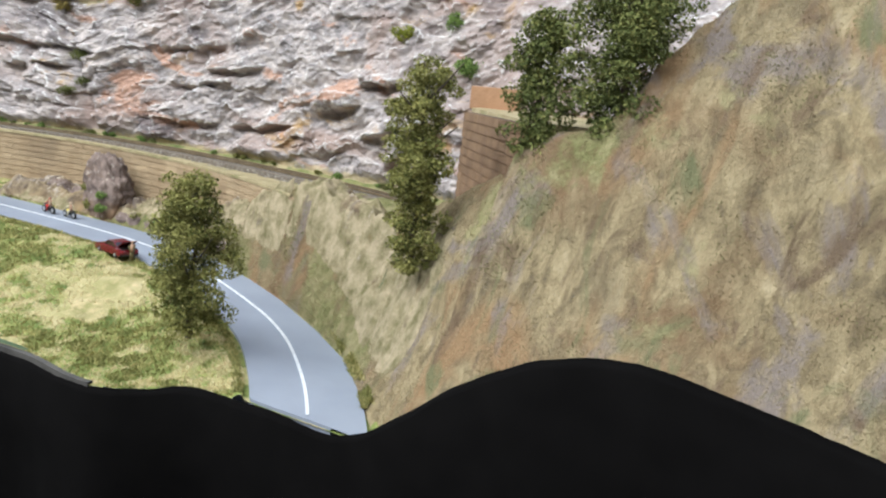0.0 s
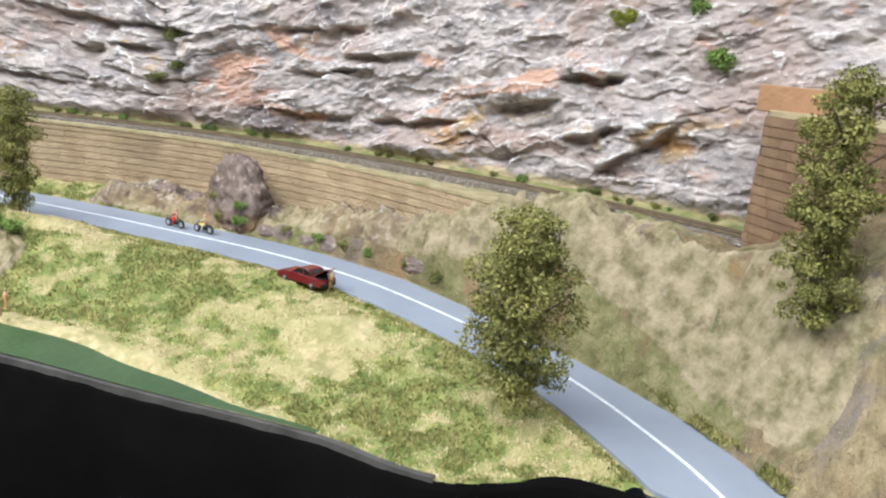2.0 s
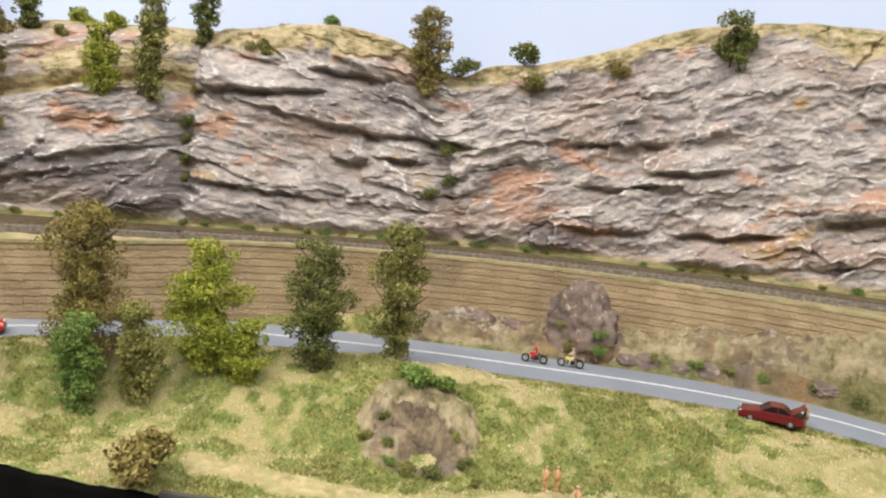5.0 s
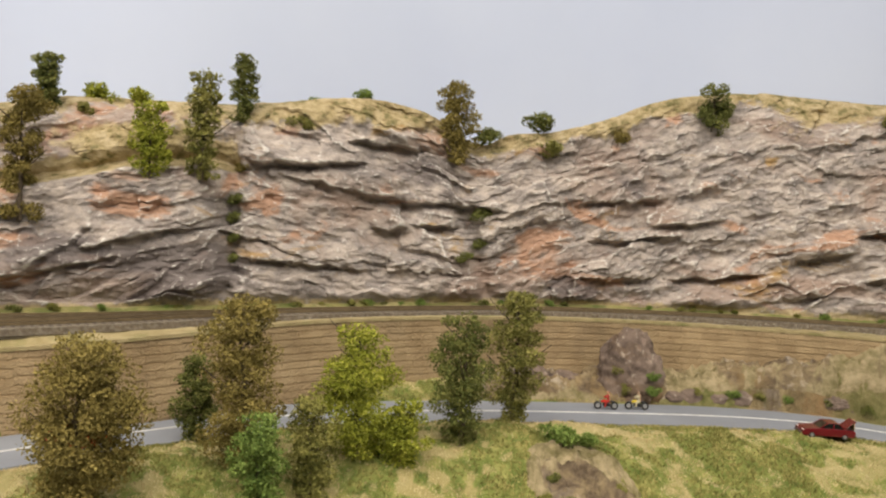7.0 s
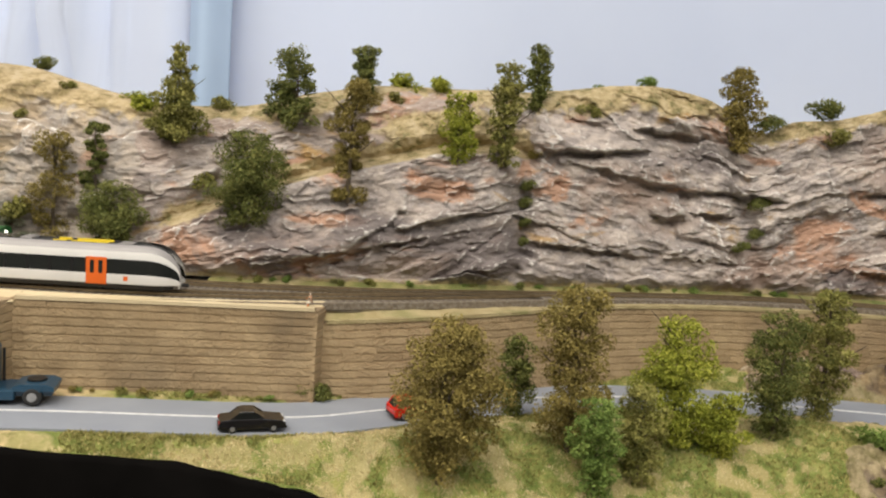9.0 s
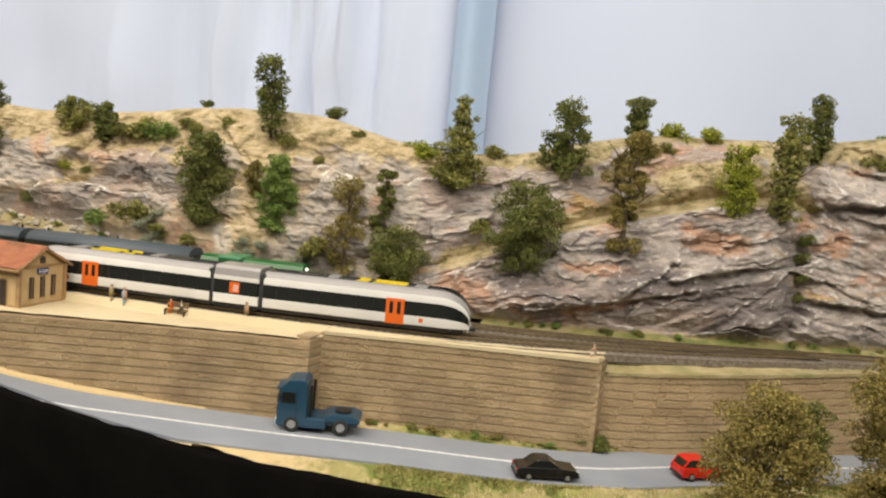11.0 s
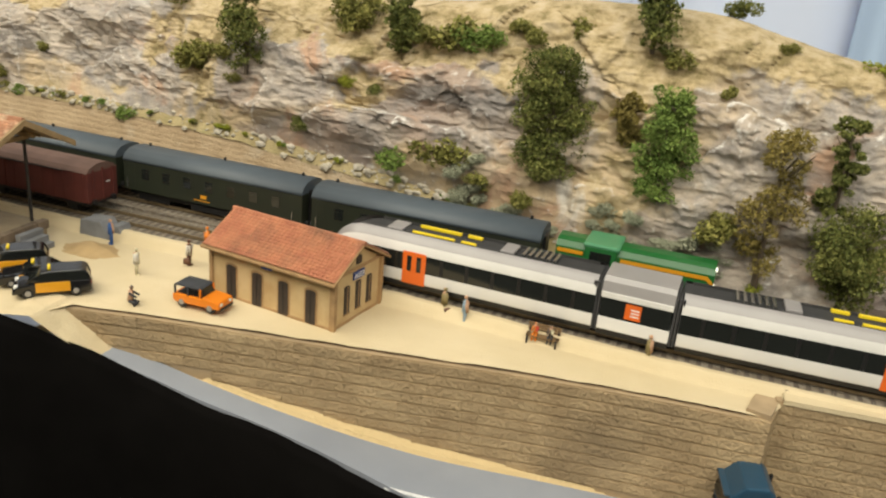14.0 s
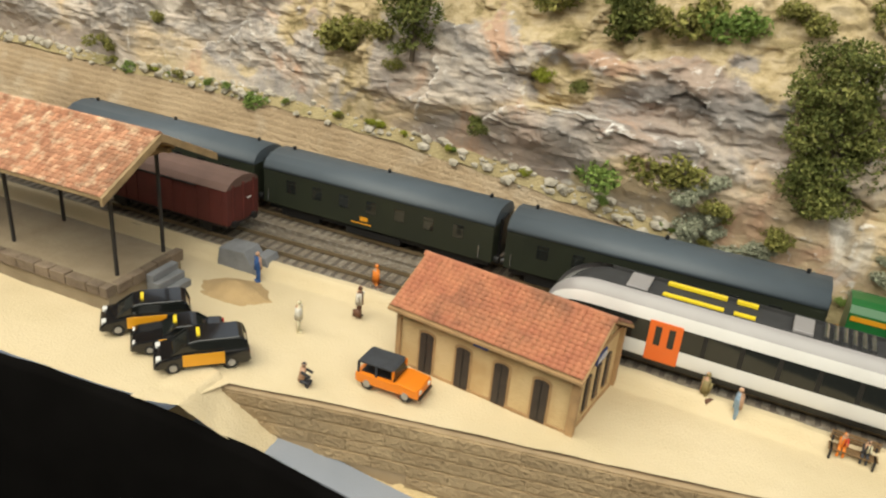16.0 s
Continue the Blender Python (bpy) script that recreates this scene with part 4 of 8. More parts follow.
def loose_stones():
    """Pale rubble along the top of the rear slope."""
    rng = np.random.default_rng(77)
    n = 520
    x = rng.uniform(-2.72, -1.90, n)
    f = cliff_foot(x)
    y = f[:, 0] - 0.001 + np.clip(rng.normal(size=n) * 0.0022, -0.004, 0.006)
    r = 0.0009 + 0.0036 * rng.uniform(0, 1, n) ** 2.4
    bm = bmesh.new()
    bmesh.ops.create_icosphere(bm, subdivisions=1, radius=1)
    co = np.array([v.co[:] for v in bm.verts])
    fc = np.array([[v.index for v in q.verts] for q in bm.faces])
    bm.free()
    j = 1 + rng.uniform(-0.25, 0.25, (n, len(co), 1))
    V = np.column_stack([x, y, slope_top(x, y) + 0.3 * r])[:, None, :] + co[None] * j * r[:, None, None] * np.array([1.2, 1, 0.8])
    F = fc[None] + (np.arange(n) * len(co))[:, None, None]
    tagged(new("rubble", np_mesh("rubble", V.reshape(-1, 3), F.reshape(-1, 3), M["palestone"], False)), "pale loose stones along the top of the slope", "rubble", kind="stuff")


M["palestone"] = mat("pale_stone", (0.50, 0.46, 0.39, 1), 0.9, second=(0.30, 0.27, 0.21, 1), scale=120)
loose_stones()


def rubble_bank():
    """Craggy rock and tufts between the road and the low wall."""
    nv = 60
    P = ROADS[(ROADS[:, 0] > -1.10) & (ROADS[:, 0] < -0.36)]
    d = np.r_[0, np.cumsum(np.linalg.norm(np.diff(P[:, :2], axis=0), axis=1))]
    nu = 760
    q = np.linspace(0, d[-1], nu)
    P = np.column_stack([np.interp(q, d, P[:, k]) for k in range(3)])
    t = np.gradient(P[:, :2], axis=0)
    t /= np.linalg.norm(t, axis=1)[:, None]
    v = np.linspace(0, 1, nv)
    wide = np.where(P[:, 0] < -0.60, np.clip(low_wall(P[:, 0])[:, 0] + 0.003 - P[:, 1] - 0.040, 0.012, 0.075), 0.062)
    off = 0.0395 + wide[:, None] * v[None, :]
    X, Y = P[:, :1] - t[:, 1:2] * off, P[:, 1:2] + t[:, :1] * off
    base = np.maximum(P[:, 2:3] + 0.003, np.where(X > -0.92, hill_height(X, Y) - 0.0015, 0))
    n1 = fractal(X * 28, Y * 28, X * 0, 4, 71.0)
    r1 = fractal(X * 38, Y * 50, X * 0, 5, 73.0, ridged=True)
    r2 = fractal(X * 120, Y * 120, X * 0, 4, 75.0, ridged=True)
    lump = np.clip(0.55 + 1.0 * n1 + 0.25 * r1, 0, 1.4) * (1 - 0.75 * smooth(-0.76, -0.62, X))
    edge = np.where(P[:, :1] > -0.61, smooth(1.0, 0.6, v)[None, :], 1.0) * smooth(0.0, 0.03, q)[:, None] * smooth(d[-1], d[-1] - 0.05, q)[:, None]
    h = smooth(0.0, 0.4, v)[None, :] * (0.015 * lump + 0.0065 * r1 + 0.0042 * r2 + 0.003) * edge
    Z = base + h - 0.005 * np.maximum(1 - smooth(0.0, 0.12, v)[None, :], 1 - edge)
    me = np_mesh("rubble_bank", np.stack([X, Y, Z], -1).reshape(-1, 3), grid_faces(nu, nv), M["bank"])
    at = me.attributes.new("ridge", "FLOAT", "POINT")
    at.data.foreach_set("value", (0.8 * r1 + 0.5 * r2 - 0.2).ravel().astype(np.float32))
    cov = np.clip(0.80 - lump + 0.4 * smooth(0.3, 0.0, v)[None, :] + 0.7 * fractal(X * 60, Y * 60, X * 0, 4, 79.0), 0, 1)
    ac = me.attributes.new("cover", "FLOAT", "POINT")
    ac.data.foreach_set("value", cov.ravel().astype(np.float32))
    tagged(new("ground_bank", me), "low craggy bank of grey-brown rock below the wall", "bank", kind="structure")


rubble_bank()


def track_points(f, x0, x1, z=RAIL_Z):
    xs = np.linspace(x0, x1, 4000)
    p = np.column_stack([xs, f(xs)[:, 0]])
    s = np.r_[0, np.cumsum(np.linalg.norm(np.diff(p, axis=0), axis=1))]
    k = np.arange(0, s[-1], 0.0068)
    return np.column_stack([np.interp(k, s, p[:, 0]), np.interp(k, s, p[:, 1]), np.full(len(k), z)])


def rail_bar(pts, off, name, parent):
    t = np.gradient(pts[:, :2], axis=0)
    t /= np.linalg.norm(t, axis=1)[:, None]
    n = np.column_stack([t[:, 1], -t[:, 0]])
    c = np.column_stack([pts[:, :2] + n * off, pts[:, 2]])
    obpart(name, ribbon(name, c, 0.0006, 0.0, 0.0022, M["rail"], 2), parent)


def track(f, x0, x1, name, label):
    pts = track_points(f, x0, x1)
    bed = ribbon(name, pts, 0.0215, -0.0028, 0.006, M["ballast"], 6)
    ob = tagged(new(name, bed), label, "railway track", "railway tracks")
    rail_bar(pts, 0.00825, "rail", ob)
    rail_bar(pts, -0.00825, "rail", ob)
    t = np.gradient(pts[:, :2], axis=0)
    t /= np.linalg.norm(t, axis=1)[:, None]
    n = np.column_stack([t[:, 1], -t[:, 0]])
    me = bpy.data.meshes.new("sleeper")
    bm = bx(-0.0014, 0.0014, -0.0150, 0.0150, -0.0042, -0.0028)
    bm.to_mesh(me)
    bm.free()
    me.materials.append(M["sleeper"])
    near = (pts[:, 0] > -2.26) & (pts[:, 0] < -0.35)
    rest = bmesh.new()
    for p, a, b, k in zip(pts, t, n, near):
        m4 = Matrix(((a[0], b[0], 0, p[0]), (a[1], b[1], 0, p[1]), (0, 0, 1, p[2]), (0, 0, 0, 1)))
        if k:
            sl = obpart("sleeper", me, ob)
            sl.matrix_basis = m4
        else:
            o = len(rest.verts)
            rest.from_mesh(me)
            rest.verts.ensure_lookup_table()
            bmesh.ops.transform(rest, matrix=m4, verts=rest.verts[o:])
    far = part("sleeper_rest", rest, M["sleeper"], ob)
    far["kind"] = "stuff"
    # loose ballast stones
    rng = np.random.default_rng(5)
    k = int(len(pts) * 34)
    i = rng.integers(0, len(pts) - 1, k)
    side = rng.uniform(-0.034, 0.0172 if f is side_track else 0.034, k)
    c = pts[i, :2] + t[i] * rng.uniform(-0.0034, 0.0034, k)[:, None] + n[i] * side[:, None]
    zc = RAIL_Z - 0.0036 - 0.0044 * smooth(0.019, 0.028, np.abs(side))
    r = rng.uniform(0.0006, 0.0013, k)
    tet = rng.normal(size=(k, 5, 3))
    tet /= np.linalg.norm(tet, axis=2)[:, :, None]
    tet[:, 0] = (0, 0, 1)
    ang = rng.uniform(0, 6.28, k)[:, None] + np.arange(4)[None, :] * 1.571
    tet[:, 1:, 0], tet[:, 1:, 1], tet[:, 1:, 2] = np.cos(ang), np.sin(ang), -0.35
    vv = np.column_stack([c, zc])[:, None, :] + tet * r[:, None, None]
    b0 = np.arange(k)[:, None] * 5
    ff = np.concatenate([b0 + np.array([[0, 1, 2]]), b0 + np.array([[0, 2, 3]]), b0 + np.array([[0, 3, 4]]), b0 + np.array([[0, 4, 1]])])
    st = obpart("ballast", np_mesh("ballast", vv.reshape(-1, 3), ff, M["stone"], False), ob, "crushed grey-brown stone ballast")
    st["kind"] = "stuff"
    return ob


M["stone"] = leaf_mat("stone_chips", (0.09, 0.076, 0.062, 1), (0.25, 0.215, 0.175, 1), (0.50, 0.455, 0.39, 1))
track(main_track, -2.7, -0.30, "railway_track", "main line with rusty rails, dark sleepers and stone ballast")
track(side_track, -2.5, -1.315, "railway_track", "platform line with rusty rails, dark sleepers and stone ballast")


# ---- retaining walls of ribbed stone courses ----
def course_wall(name, f, x0, x1, ztop, zbot, label, material="block", mortar="mortar", rows=14, block=0.024):
    """A backing slab along the curve, courses of blocks on its face and a coping on top."""
    xs = np.linspace(x0, x1, 3000)
    p = np.column_stack([xs, f(xs)[:, 0]])
    s = np.r_[0, np.cumsum(np.linalg.norm(np.diff(p, axis=0), axis=1))]
    L = s[-1]

    def at(d):
        d = np.clip(d, 0, L)
        x, y = np.interp(d, s, p[:, 0]), np.interp(d, s, p[:, 1])
        x2, y2 = np.interp(np.clip(d + 0.002, 0, L), s, p[:, 0]), np.interp(np.clip(d + 0.002, 0, L), s, p[:, 1])
        x1_, y1_ = np.interp(np.clip(d - 0.002, 0, L), s, p[:, 0]), np.interp(np.clip(d - 0.002, 0, L), s, p[:, 1])
        tx, ty = x2 - x1_, y2 - y1_
        l = math.hypot(tx, ty) or 1
        return x, y, tx / l, ty / l

    n = max(3, int(L / 0.012))
    V, F = [], []
    for i in range(n + 1):
        x, y, tx, ty = at(L * i / n)
        zt, zb = ztop(x) - 0.001, zbot(x) - 0.012
        for (o, z) in ((0.0, zb), (0.0, zt), (0.012, zt), (0.012, zb)):
            V.append((x - ty * o, y + tx * o, z))
    for i in range(n):
        a, b = i * 4, i * 4 + 4
        F += [(a + k, b + k, b + (k + 1) % 4, a + (k + 1) % 4) for k in range(4)]
    F += [(0, 1, 2, 3), (n * 4 + 3, n * 4 + 2, n * 4 + 1, n * 4)]
    wall = tagged(new(name, np_mesh(name, V, F, M[mortar], False)), label, "retaining wall", kind="structure")
    # blocks
    rng = random.Random(name)
    made = {}
    pieces = []
    h = 0.0072
    for r in range(rows):
        d = -rng.uniform(0, block)
        while d < L:
            w = block * rng.uniform(0.75, 1.3)
            a, b = max(d, 0), min(d + w, L)
            d += w
            if b - a < 0.003:
                continue
            x, y, tx, ty = at((a + b) / 2)
            zc = ztop(x) - 0.0012 - h * (r + 0.5)
            if zc + h * 0.4 < zbot(x) - 0.004:
                continue
            pieces.append((x, y, tx, ty, zc, b - a, rng.uniform(-0.0001, 0.0002)))
    return wall, pieces, h


WALLS = []
z_low = lambda x: float(low_wall(x)[0, 1])
z_road_back = lambda x: float(road_mid(x)[0, 1]) + 0.006
WALLS.append(course_wall("wall_low", low_wall, -1.487, -0.585, z_low, z_road_back, "long brown stone retaining wall below the main line"))
WALLS.append(course_wall("wall_mid", wall_a, -1.715, -1.487, lambda x: PLAT_Z + 0.004, z_road_back, "brown stone retaining wall with pale coping beside the truck"))
WALLS.append(course_wall("wall_station", wall_st, -2.098, -1.715, lambda x: PLAT_Z - 0.001, z_road_back, "brown stone retaining wall below the station yard", rows=15))


def portal_line():
    return spline([(-0.425, 0.978), (-0.298, 0.852)])


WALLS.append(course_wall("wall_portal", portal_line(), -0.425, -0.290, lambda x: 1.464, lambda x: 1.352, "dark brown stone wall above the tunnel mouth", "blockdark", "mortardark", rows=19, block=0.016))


def portal_top():
    """Sandy ledge above the tunnel mouth with a timber edge board."""
    vs = [(-0.424, 0.986), (-0.290, 0.856), (-0.20, 0.90), (-0.25, 1.08), (-0.44, 1.085)]
    bm = bmesh.new()
    a = [bm.verts.new((x, y, 1.4645 + 0.04 * max(0, y - 0.93))) for x, y in vs]
    b = [bm.verts.new((x, y, 1.455)) for x, y in vs]
    bm.faces.new(a)
    bm.faces.new(b[::-1])
    for i in range(5):
        bm.faces.new((a[i], b[i], b[(i + 1) % 5], a[(i + 1) % 5]))
    bmesh.ops.recalc_face_normals(bm, faces=bm.faces)
    ob = tagged(part("ground_ledge", bm, M["verge"], None, "sandy ledge above the tunnel mouth"), category="ledge", kind="structure")
    e = part("edge_board", bx(-0.029, 0.029, -0.002, 0.002, 0.0, 0.020, 0.0008), M["boardwood"], ob, "brown timber edge board")
    e.matrix_basis = pose(-0.408, 0.996, 1.4655, 0, 0, -12)


portal_top()


def lay_blocks():
    """Each wall's nearest blocks as pieces, the rest joined."""
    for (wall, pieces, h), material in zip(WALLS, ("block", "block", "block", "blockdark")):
        base = bmesh.new()
        box(base, -0.5, 0.5, -0.0009, 0.002, -h / 2 + 0.00004, h / 2 - 0.00004)
        bmesh.ops.bevel(base, geom=[e for e in base.edges if all(v.co.y < 0 for v in e.verts) and abs(e.verts[0].co.x - e.verts[1].co.x) > 0.5], offset=0.0007, segments=2, affect="EDGES")
        me = bpy.data.meshes.new("block")
        base.to_mesh(me)
        me.materials.append(M[material])
        co = np.array([v.co[:] for v in me.vertices])
        fs = [tuple(p.vertices) for p in me.polygons]
        pieces.sort(key=lambda q: (-q[4]))
        V, F = [], []
        for k, (x, y, tx, ty, zc, w, out) in enumerate(pieces):
            if k < 290:
                ob = new("block", me)
                ob.parent = wall
                ob.matrix_basis = Matrix(((tx * (w - 0.0002), -ty, 0, x + ty * out), (ty * (w - 0.0002), tx, 0, y - tx * out), (0, 0, 1, zc), (0, 0, 0, 1)))
            else:
                o = len(V)
                V += [(x + tx * c[0] * (w - 0.0002) - ty * (c[1] - out), y + ty * c[0] * (w - 0.0002) + tx * (c[1] - out), zc + c[2]) for c in co]
                F += [tuple(i + o for i in f) for f in fs]
        if V:
            rest = obpart("blocks", mesh_of("blocks", V, F, M[material]), wall)
            rest["kind"] = "stuff"


def coping(name, f, x0, x1, z, parent, material):
    xs = np.linspace(x0, x1, 120)
    y = f(xs)[:, 0]
    zz = np.array([z(x) for x in xs])
    me = ribbon(name, np.column_stack([xs, y + 0.0035, zz]), 0.0052, 0.0012, 0.003, material, 3)
    obpart(name, me, parent, "pale sandy coping")


coping("coping", low_wall, -1.484, -0.59, z_low, WALLS[0][0], M["verge"])
def pier(parent, x, y0, y1, z0, z1, w=0.012):
    """The short return of a wall where it steps back."""
    r = part("return_face", bx(x - w, x + 0.0012, y0 + 0.0006, y1, z0, z1 - 0.001), M["mortar"], parent)
    h = 0.0074
    for k in range(int((z1 - z0) / h)):
        part("return_stone", bx(x - w + 0.0004, x + 0.0022, y0 - 0.0012, y1, z1 - 0.004 - h * (k + 1) + 0.0004, z1 - 0.004 - h * k - 0.0004, 0.0005), M["block"], r)


pier(WALLS[2][0], -1.715, wall_st(-1.715)[0, 0], 0.645, 1.282, PLAT_Z + 0.003)
pier(WALLS[1][0], -1.487, wall_a(-1.487)[0, 0], 0.740, 1.280, PLAT_Z + 0.004)


coping("coping", wall_a, -1.713, -1.489, lambda x: PLAT_Z + 0.004, WALLS[1][0], M["sand"])

# ---- plants ----
def crown_mesh(name, clumps, n, size, material, seed, flat=0.0):
    """Many small bent leaves inside ellipsoid clumps (x, y, z, rx, ry, rz)."""
    rng = np.random.default_rng(seed)
    w = np.array([c[3] * c[4] * c[5] for c in clumps]) ** 0.7
    idx = rng.choice(len(clumps), n, p=w / w.sum())
    C = np.array(clumps)[idx]
    d = rng.normal(size=(n, 3))
    d /= np.linalg.norm(d, axis=1)[:, None]
    rad = rng.uniform(0.30, 1.0, n) ** 0.5 * rng.uniform(0.8, 1.15, n)
    P = C[:, :3] + d * rad[:, None] * C[:, 3:]
    a = rng.normal(size=(n, 3)) + d * 0.6
    a /= np.linalg.norm(a, axis=1)[:, None]
    b = np.cross(a, rng.normal(size=(n, 3)))
    b /= np.linalg.norm(b, axis=1)[:, None]
    c = np.cross(a, b)
    s = (size * rng.uniform(0.6, 1.4, n))[:, None]
    V = np.stack([P - b * s, P + c * s * 0.55 + a * s * 0.25, P + b * s, P - c * s * 0.55 + a * s * 0.25], 1)
    q = np.arange(n * 4).reshape(n, 4)
    return np_mesh(name, V.reshape(-1, 3), q, material, False)


def trunk_mesh(name, h, r, limbs, seed):
    rng = random.Random(seed)
    bm = bmesh.new()
    segs = 5
    px = [Vector((0, 0, 0))]
    for i in range(segs):
        px.append(Vector((rng.uniform(-1, 1) * h * 0.02, rng.uniform(-1, 1) * h * 0.02, h * (i + 1) / segs)))

    def tube(pts, r0, r1):
        rings = []
        for i, p in enumerate(pts):
            rr = r0 + (r1 - r0) * i / (len(pts) - 1)
            dirn = (pts[min(i + 1, len(pts) - 1)] - pts[max(i - 1, 0)]).normalized()
            q = Vector((0, 0, 1)).rotation_difference(dirn)
            rings.append([bm.verts.new(p + q @ Vector((math.cos(k * 1.047) * rr, math.sin(k * 1.047) * rr, 0))) for k in range(6)])
        for a, b in zip(rings[:-1], rings[1:]):
            for k in range(6):
                bm.faces.new((a[k], a[(k + 1) % 6], b[(k + 1) % 6], b[k]))
        bm.faces.new(rings[-1])

    tube(px, r, r * 0.35)
    for _ in range(limbs):
        z = rng.uniform(0.35, 0.9) * h
        ang = rng.uniform(0, 6.28)
        ln = h * rng.uniform(0.15, 0.3)
        p0 = Vector((0, 0, z))
        tube([p0, p0 + Vector((math.cos(ang) * ln * 0.5, math.sin(ang) * ln * 0.5, ln * 0.35)), p0 + Vector((math.cos(ang) * ln, math.sin(ang) * ln, ln * 0.8))], r * 0.4, r * 0.12)
    me = bpy.data.meshes.new(name)
    bm.to_mesh(me)
    bm.free()
    me.materials.append(M["bark"])
    return me


TREE_NO = [0]


def tree(x, y, z, h, w, leaf, label, shape="column", dens=1.0, bare=0.08, size=0.0016):
    """A model tree of height h and width w standing at (x, y, z)."""
    TREE_NO[0] += 1
    seed = TREE_NO[0]
    rng = random.Random(seed * 7)
    cl = []
    w = w * 1.22
    n = 9 if h > 0.06 else 6
    for i in range(n):
        t = (i + 0.5) / n
        if shape == "column":
            r = w / 2 * (0.55 + 0.45 * math.sin(math.pi * (0.12 + 0.75 * t)))
        elif shape == "cone":
            r = w / 2 * (1.05 - 0.75 * t)
        elif shape == "loose":
            r = w / 2 * (0.5 + 0.5 * rng.random())
        else:
            r = w / 2 * (0.35 + 0.65 * math.sin(math.pi * (0.1 + 0.8 * t)))
        zz = h * (bare + (1 - bare) * t)
        if shape != "loose":
            cl.append((0, 0, zz, r * 0.55, r * 0.55, h / n * 0.8))
        for k in range(8 if shape != "loose" else 5):
            a = rng.uniform(0, 6.28)
            o = r * rng.uniform(0.25, 0.86)
            rr = r * (rng.uniform(0.20, 0.38) if shape != "loose" else rng.uniform(0.26, 0.48))
            dz = 0.06 if shape != "loose" else 0.11
            cl.append((math.cos(a) * o, math.sin(a) * o * 0.9, min(zz + rng.uniform(-dz, dz) * h, h * 0.96), rr, rr, rr * rng.uniform(0.6, 0.95)))
    ob = new("tree", None)
    ob.empty_display_size = 0.01
    if y > 0.66 and z > 1.372 and "hill" not in label:
        y = on_face(x, y, z) - 0.003
    ob.location = (x, y, z)
    tagged(ob, label, "tree", "model trees")
    if y < 0.87 and z < 1.46:
        size, dens = size * 0.78, dens * 1.5
    count = int((1500 + 3600 * min(1.6, h * w / 0.006)) * dens)
    obpart("trunk", trunk_mesh("trunk", h * 0.92, max(0.0012, h * 0.022), 5, seed), ob, "thin brown wooden trunk")
    obpart("crown", crown_mesh("crown", cl, count, size, M[leaf], seed), ob)
    return ob


BUSH = {}


def bush(x, y, z, r, leaf, label="small green foliage bush on the rock", squash=0.7):
    k = (leaf, int(abs(x) * 37) % 4)
    if k not in BUSH:
        rng = random.Random(hash(k[1]) + len(leaf))
        cl = [(rng.uniform(-0.6, 0.6), rng.uniform(-0.5, 0.5), rng.uniform(0.1, 0.7), rng.uniform(0.35, 0.6), rng.uniform(0.35, 0.6), rng.uniform(0.3, 0.5)) for _ in range(6)]
        BUSH[k] = crown_mesh("bush", cl, 1100, 0.082, M[leaf], 40 + k[1])
    ob = new("bush", BUSH[k])
    ob.matrix_basis = Matrix.Translation((x, y, z)) @ Matrix.Rotation(x * 31, 4, "Z") @ Matrix.Diagonal((r, r, r * squash * 1.3, 1))
    tagged(ob, label, "bush", "bushes")
    return ob

# ---- things: helpers ----
def thing(name, label, category, x, y, z, yaw=0.0, group=""):
    ob = new(name, None)
    ob.empty_display_size = 0.01
    ob.matrix_basis = pose(x, y, z, 0, 0, yaw)
    return tagged(ob, label, category, group)


def plate(pts, axis_lo, axis_hi, bevel=0.0, seg=2):
    """An outline of (x, z) points, extruded along y from axis_lo to axis_hi."""
    bm = bmesh.new()
    a = [bm.verts.new((x, axis_lo, z)) for x, z in pts]
    b = [bm.verts.new((x, axis_hi, z)) for x, z in pts]
    n = len(pts)
    bm.faces.new(a)
    bm.faces.new(b[::-1])
    for i in range(n):
        bm.faces.new((a[i], b[i], b[(i + 1) % n], a[(i + 1) % n]))
    bmesh.ops.recalc_face_normals(bm, faces=bm.faces)
    if bevel:
        bmesh.ops.bevel(bm, geom=list(bm.edges), offset=bevel, segments=seg, profile=0.6, affect="EDGES")
    return bm


def gloss(name, c, rough=0.22, second=None):
    m = mat(name, c + (1,), rough, second=(second + (1,)) if second else tuple(v * 0.9 for v in c) + (1,), scale=40)
    m.node_tree.nodes["Principled BSDF"].inputs["Coat Weight"].default_value = 0.3
    return m


M["glass"] = gloss("dark_glass", (0.012, 0.014, 0.013), 0.08)
M["tyre"] = mat("tyre_rubber", (0.02, 0.02, 0.02, 1), 0.8, scale=200)
M["rim"] = mat("rim_silver", (0.45, 0.45, 0.45, 1), 0.35, metal=0.6, scale=200)
M["chrome"] = mat("chrome", (0.6, 0.6, 0.6, 1), 0.2, metal=0.9, scale=100)
M["taxi_black"] = gloss("taxi_black", (0.008, 0.008, 0.009), 0.15)
M["taxi_yellow"] = gloss("taxi_yellow", (0.72, 0.33, 0.02), 0.3)
M["lamp_yellow"] = gloss("sign_yellow", (0.80, 0.60, 0.03), 0.35)
M["orange"] = gloss("orange_paint", (0.75, 0.21, 0.015), 0.35)
M["red"] = gloss("red_paint", (0.62, 0.02, 0.012), 0.2)
M["maroon"] = gloss("maroon_paint", (0.13, 0.010, 0.014), 0.2)
M["carblack"] = gloss("black_paint", (0.012, 0.011, 0.012), 0.15)
M["blue"] = gloss("blue_paint", (0.012, 0.052, 0.095), 0.35)
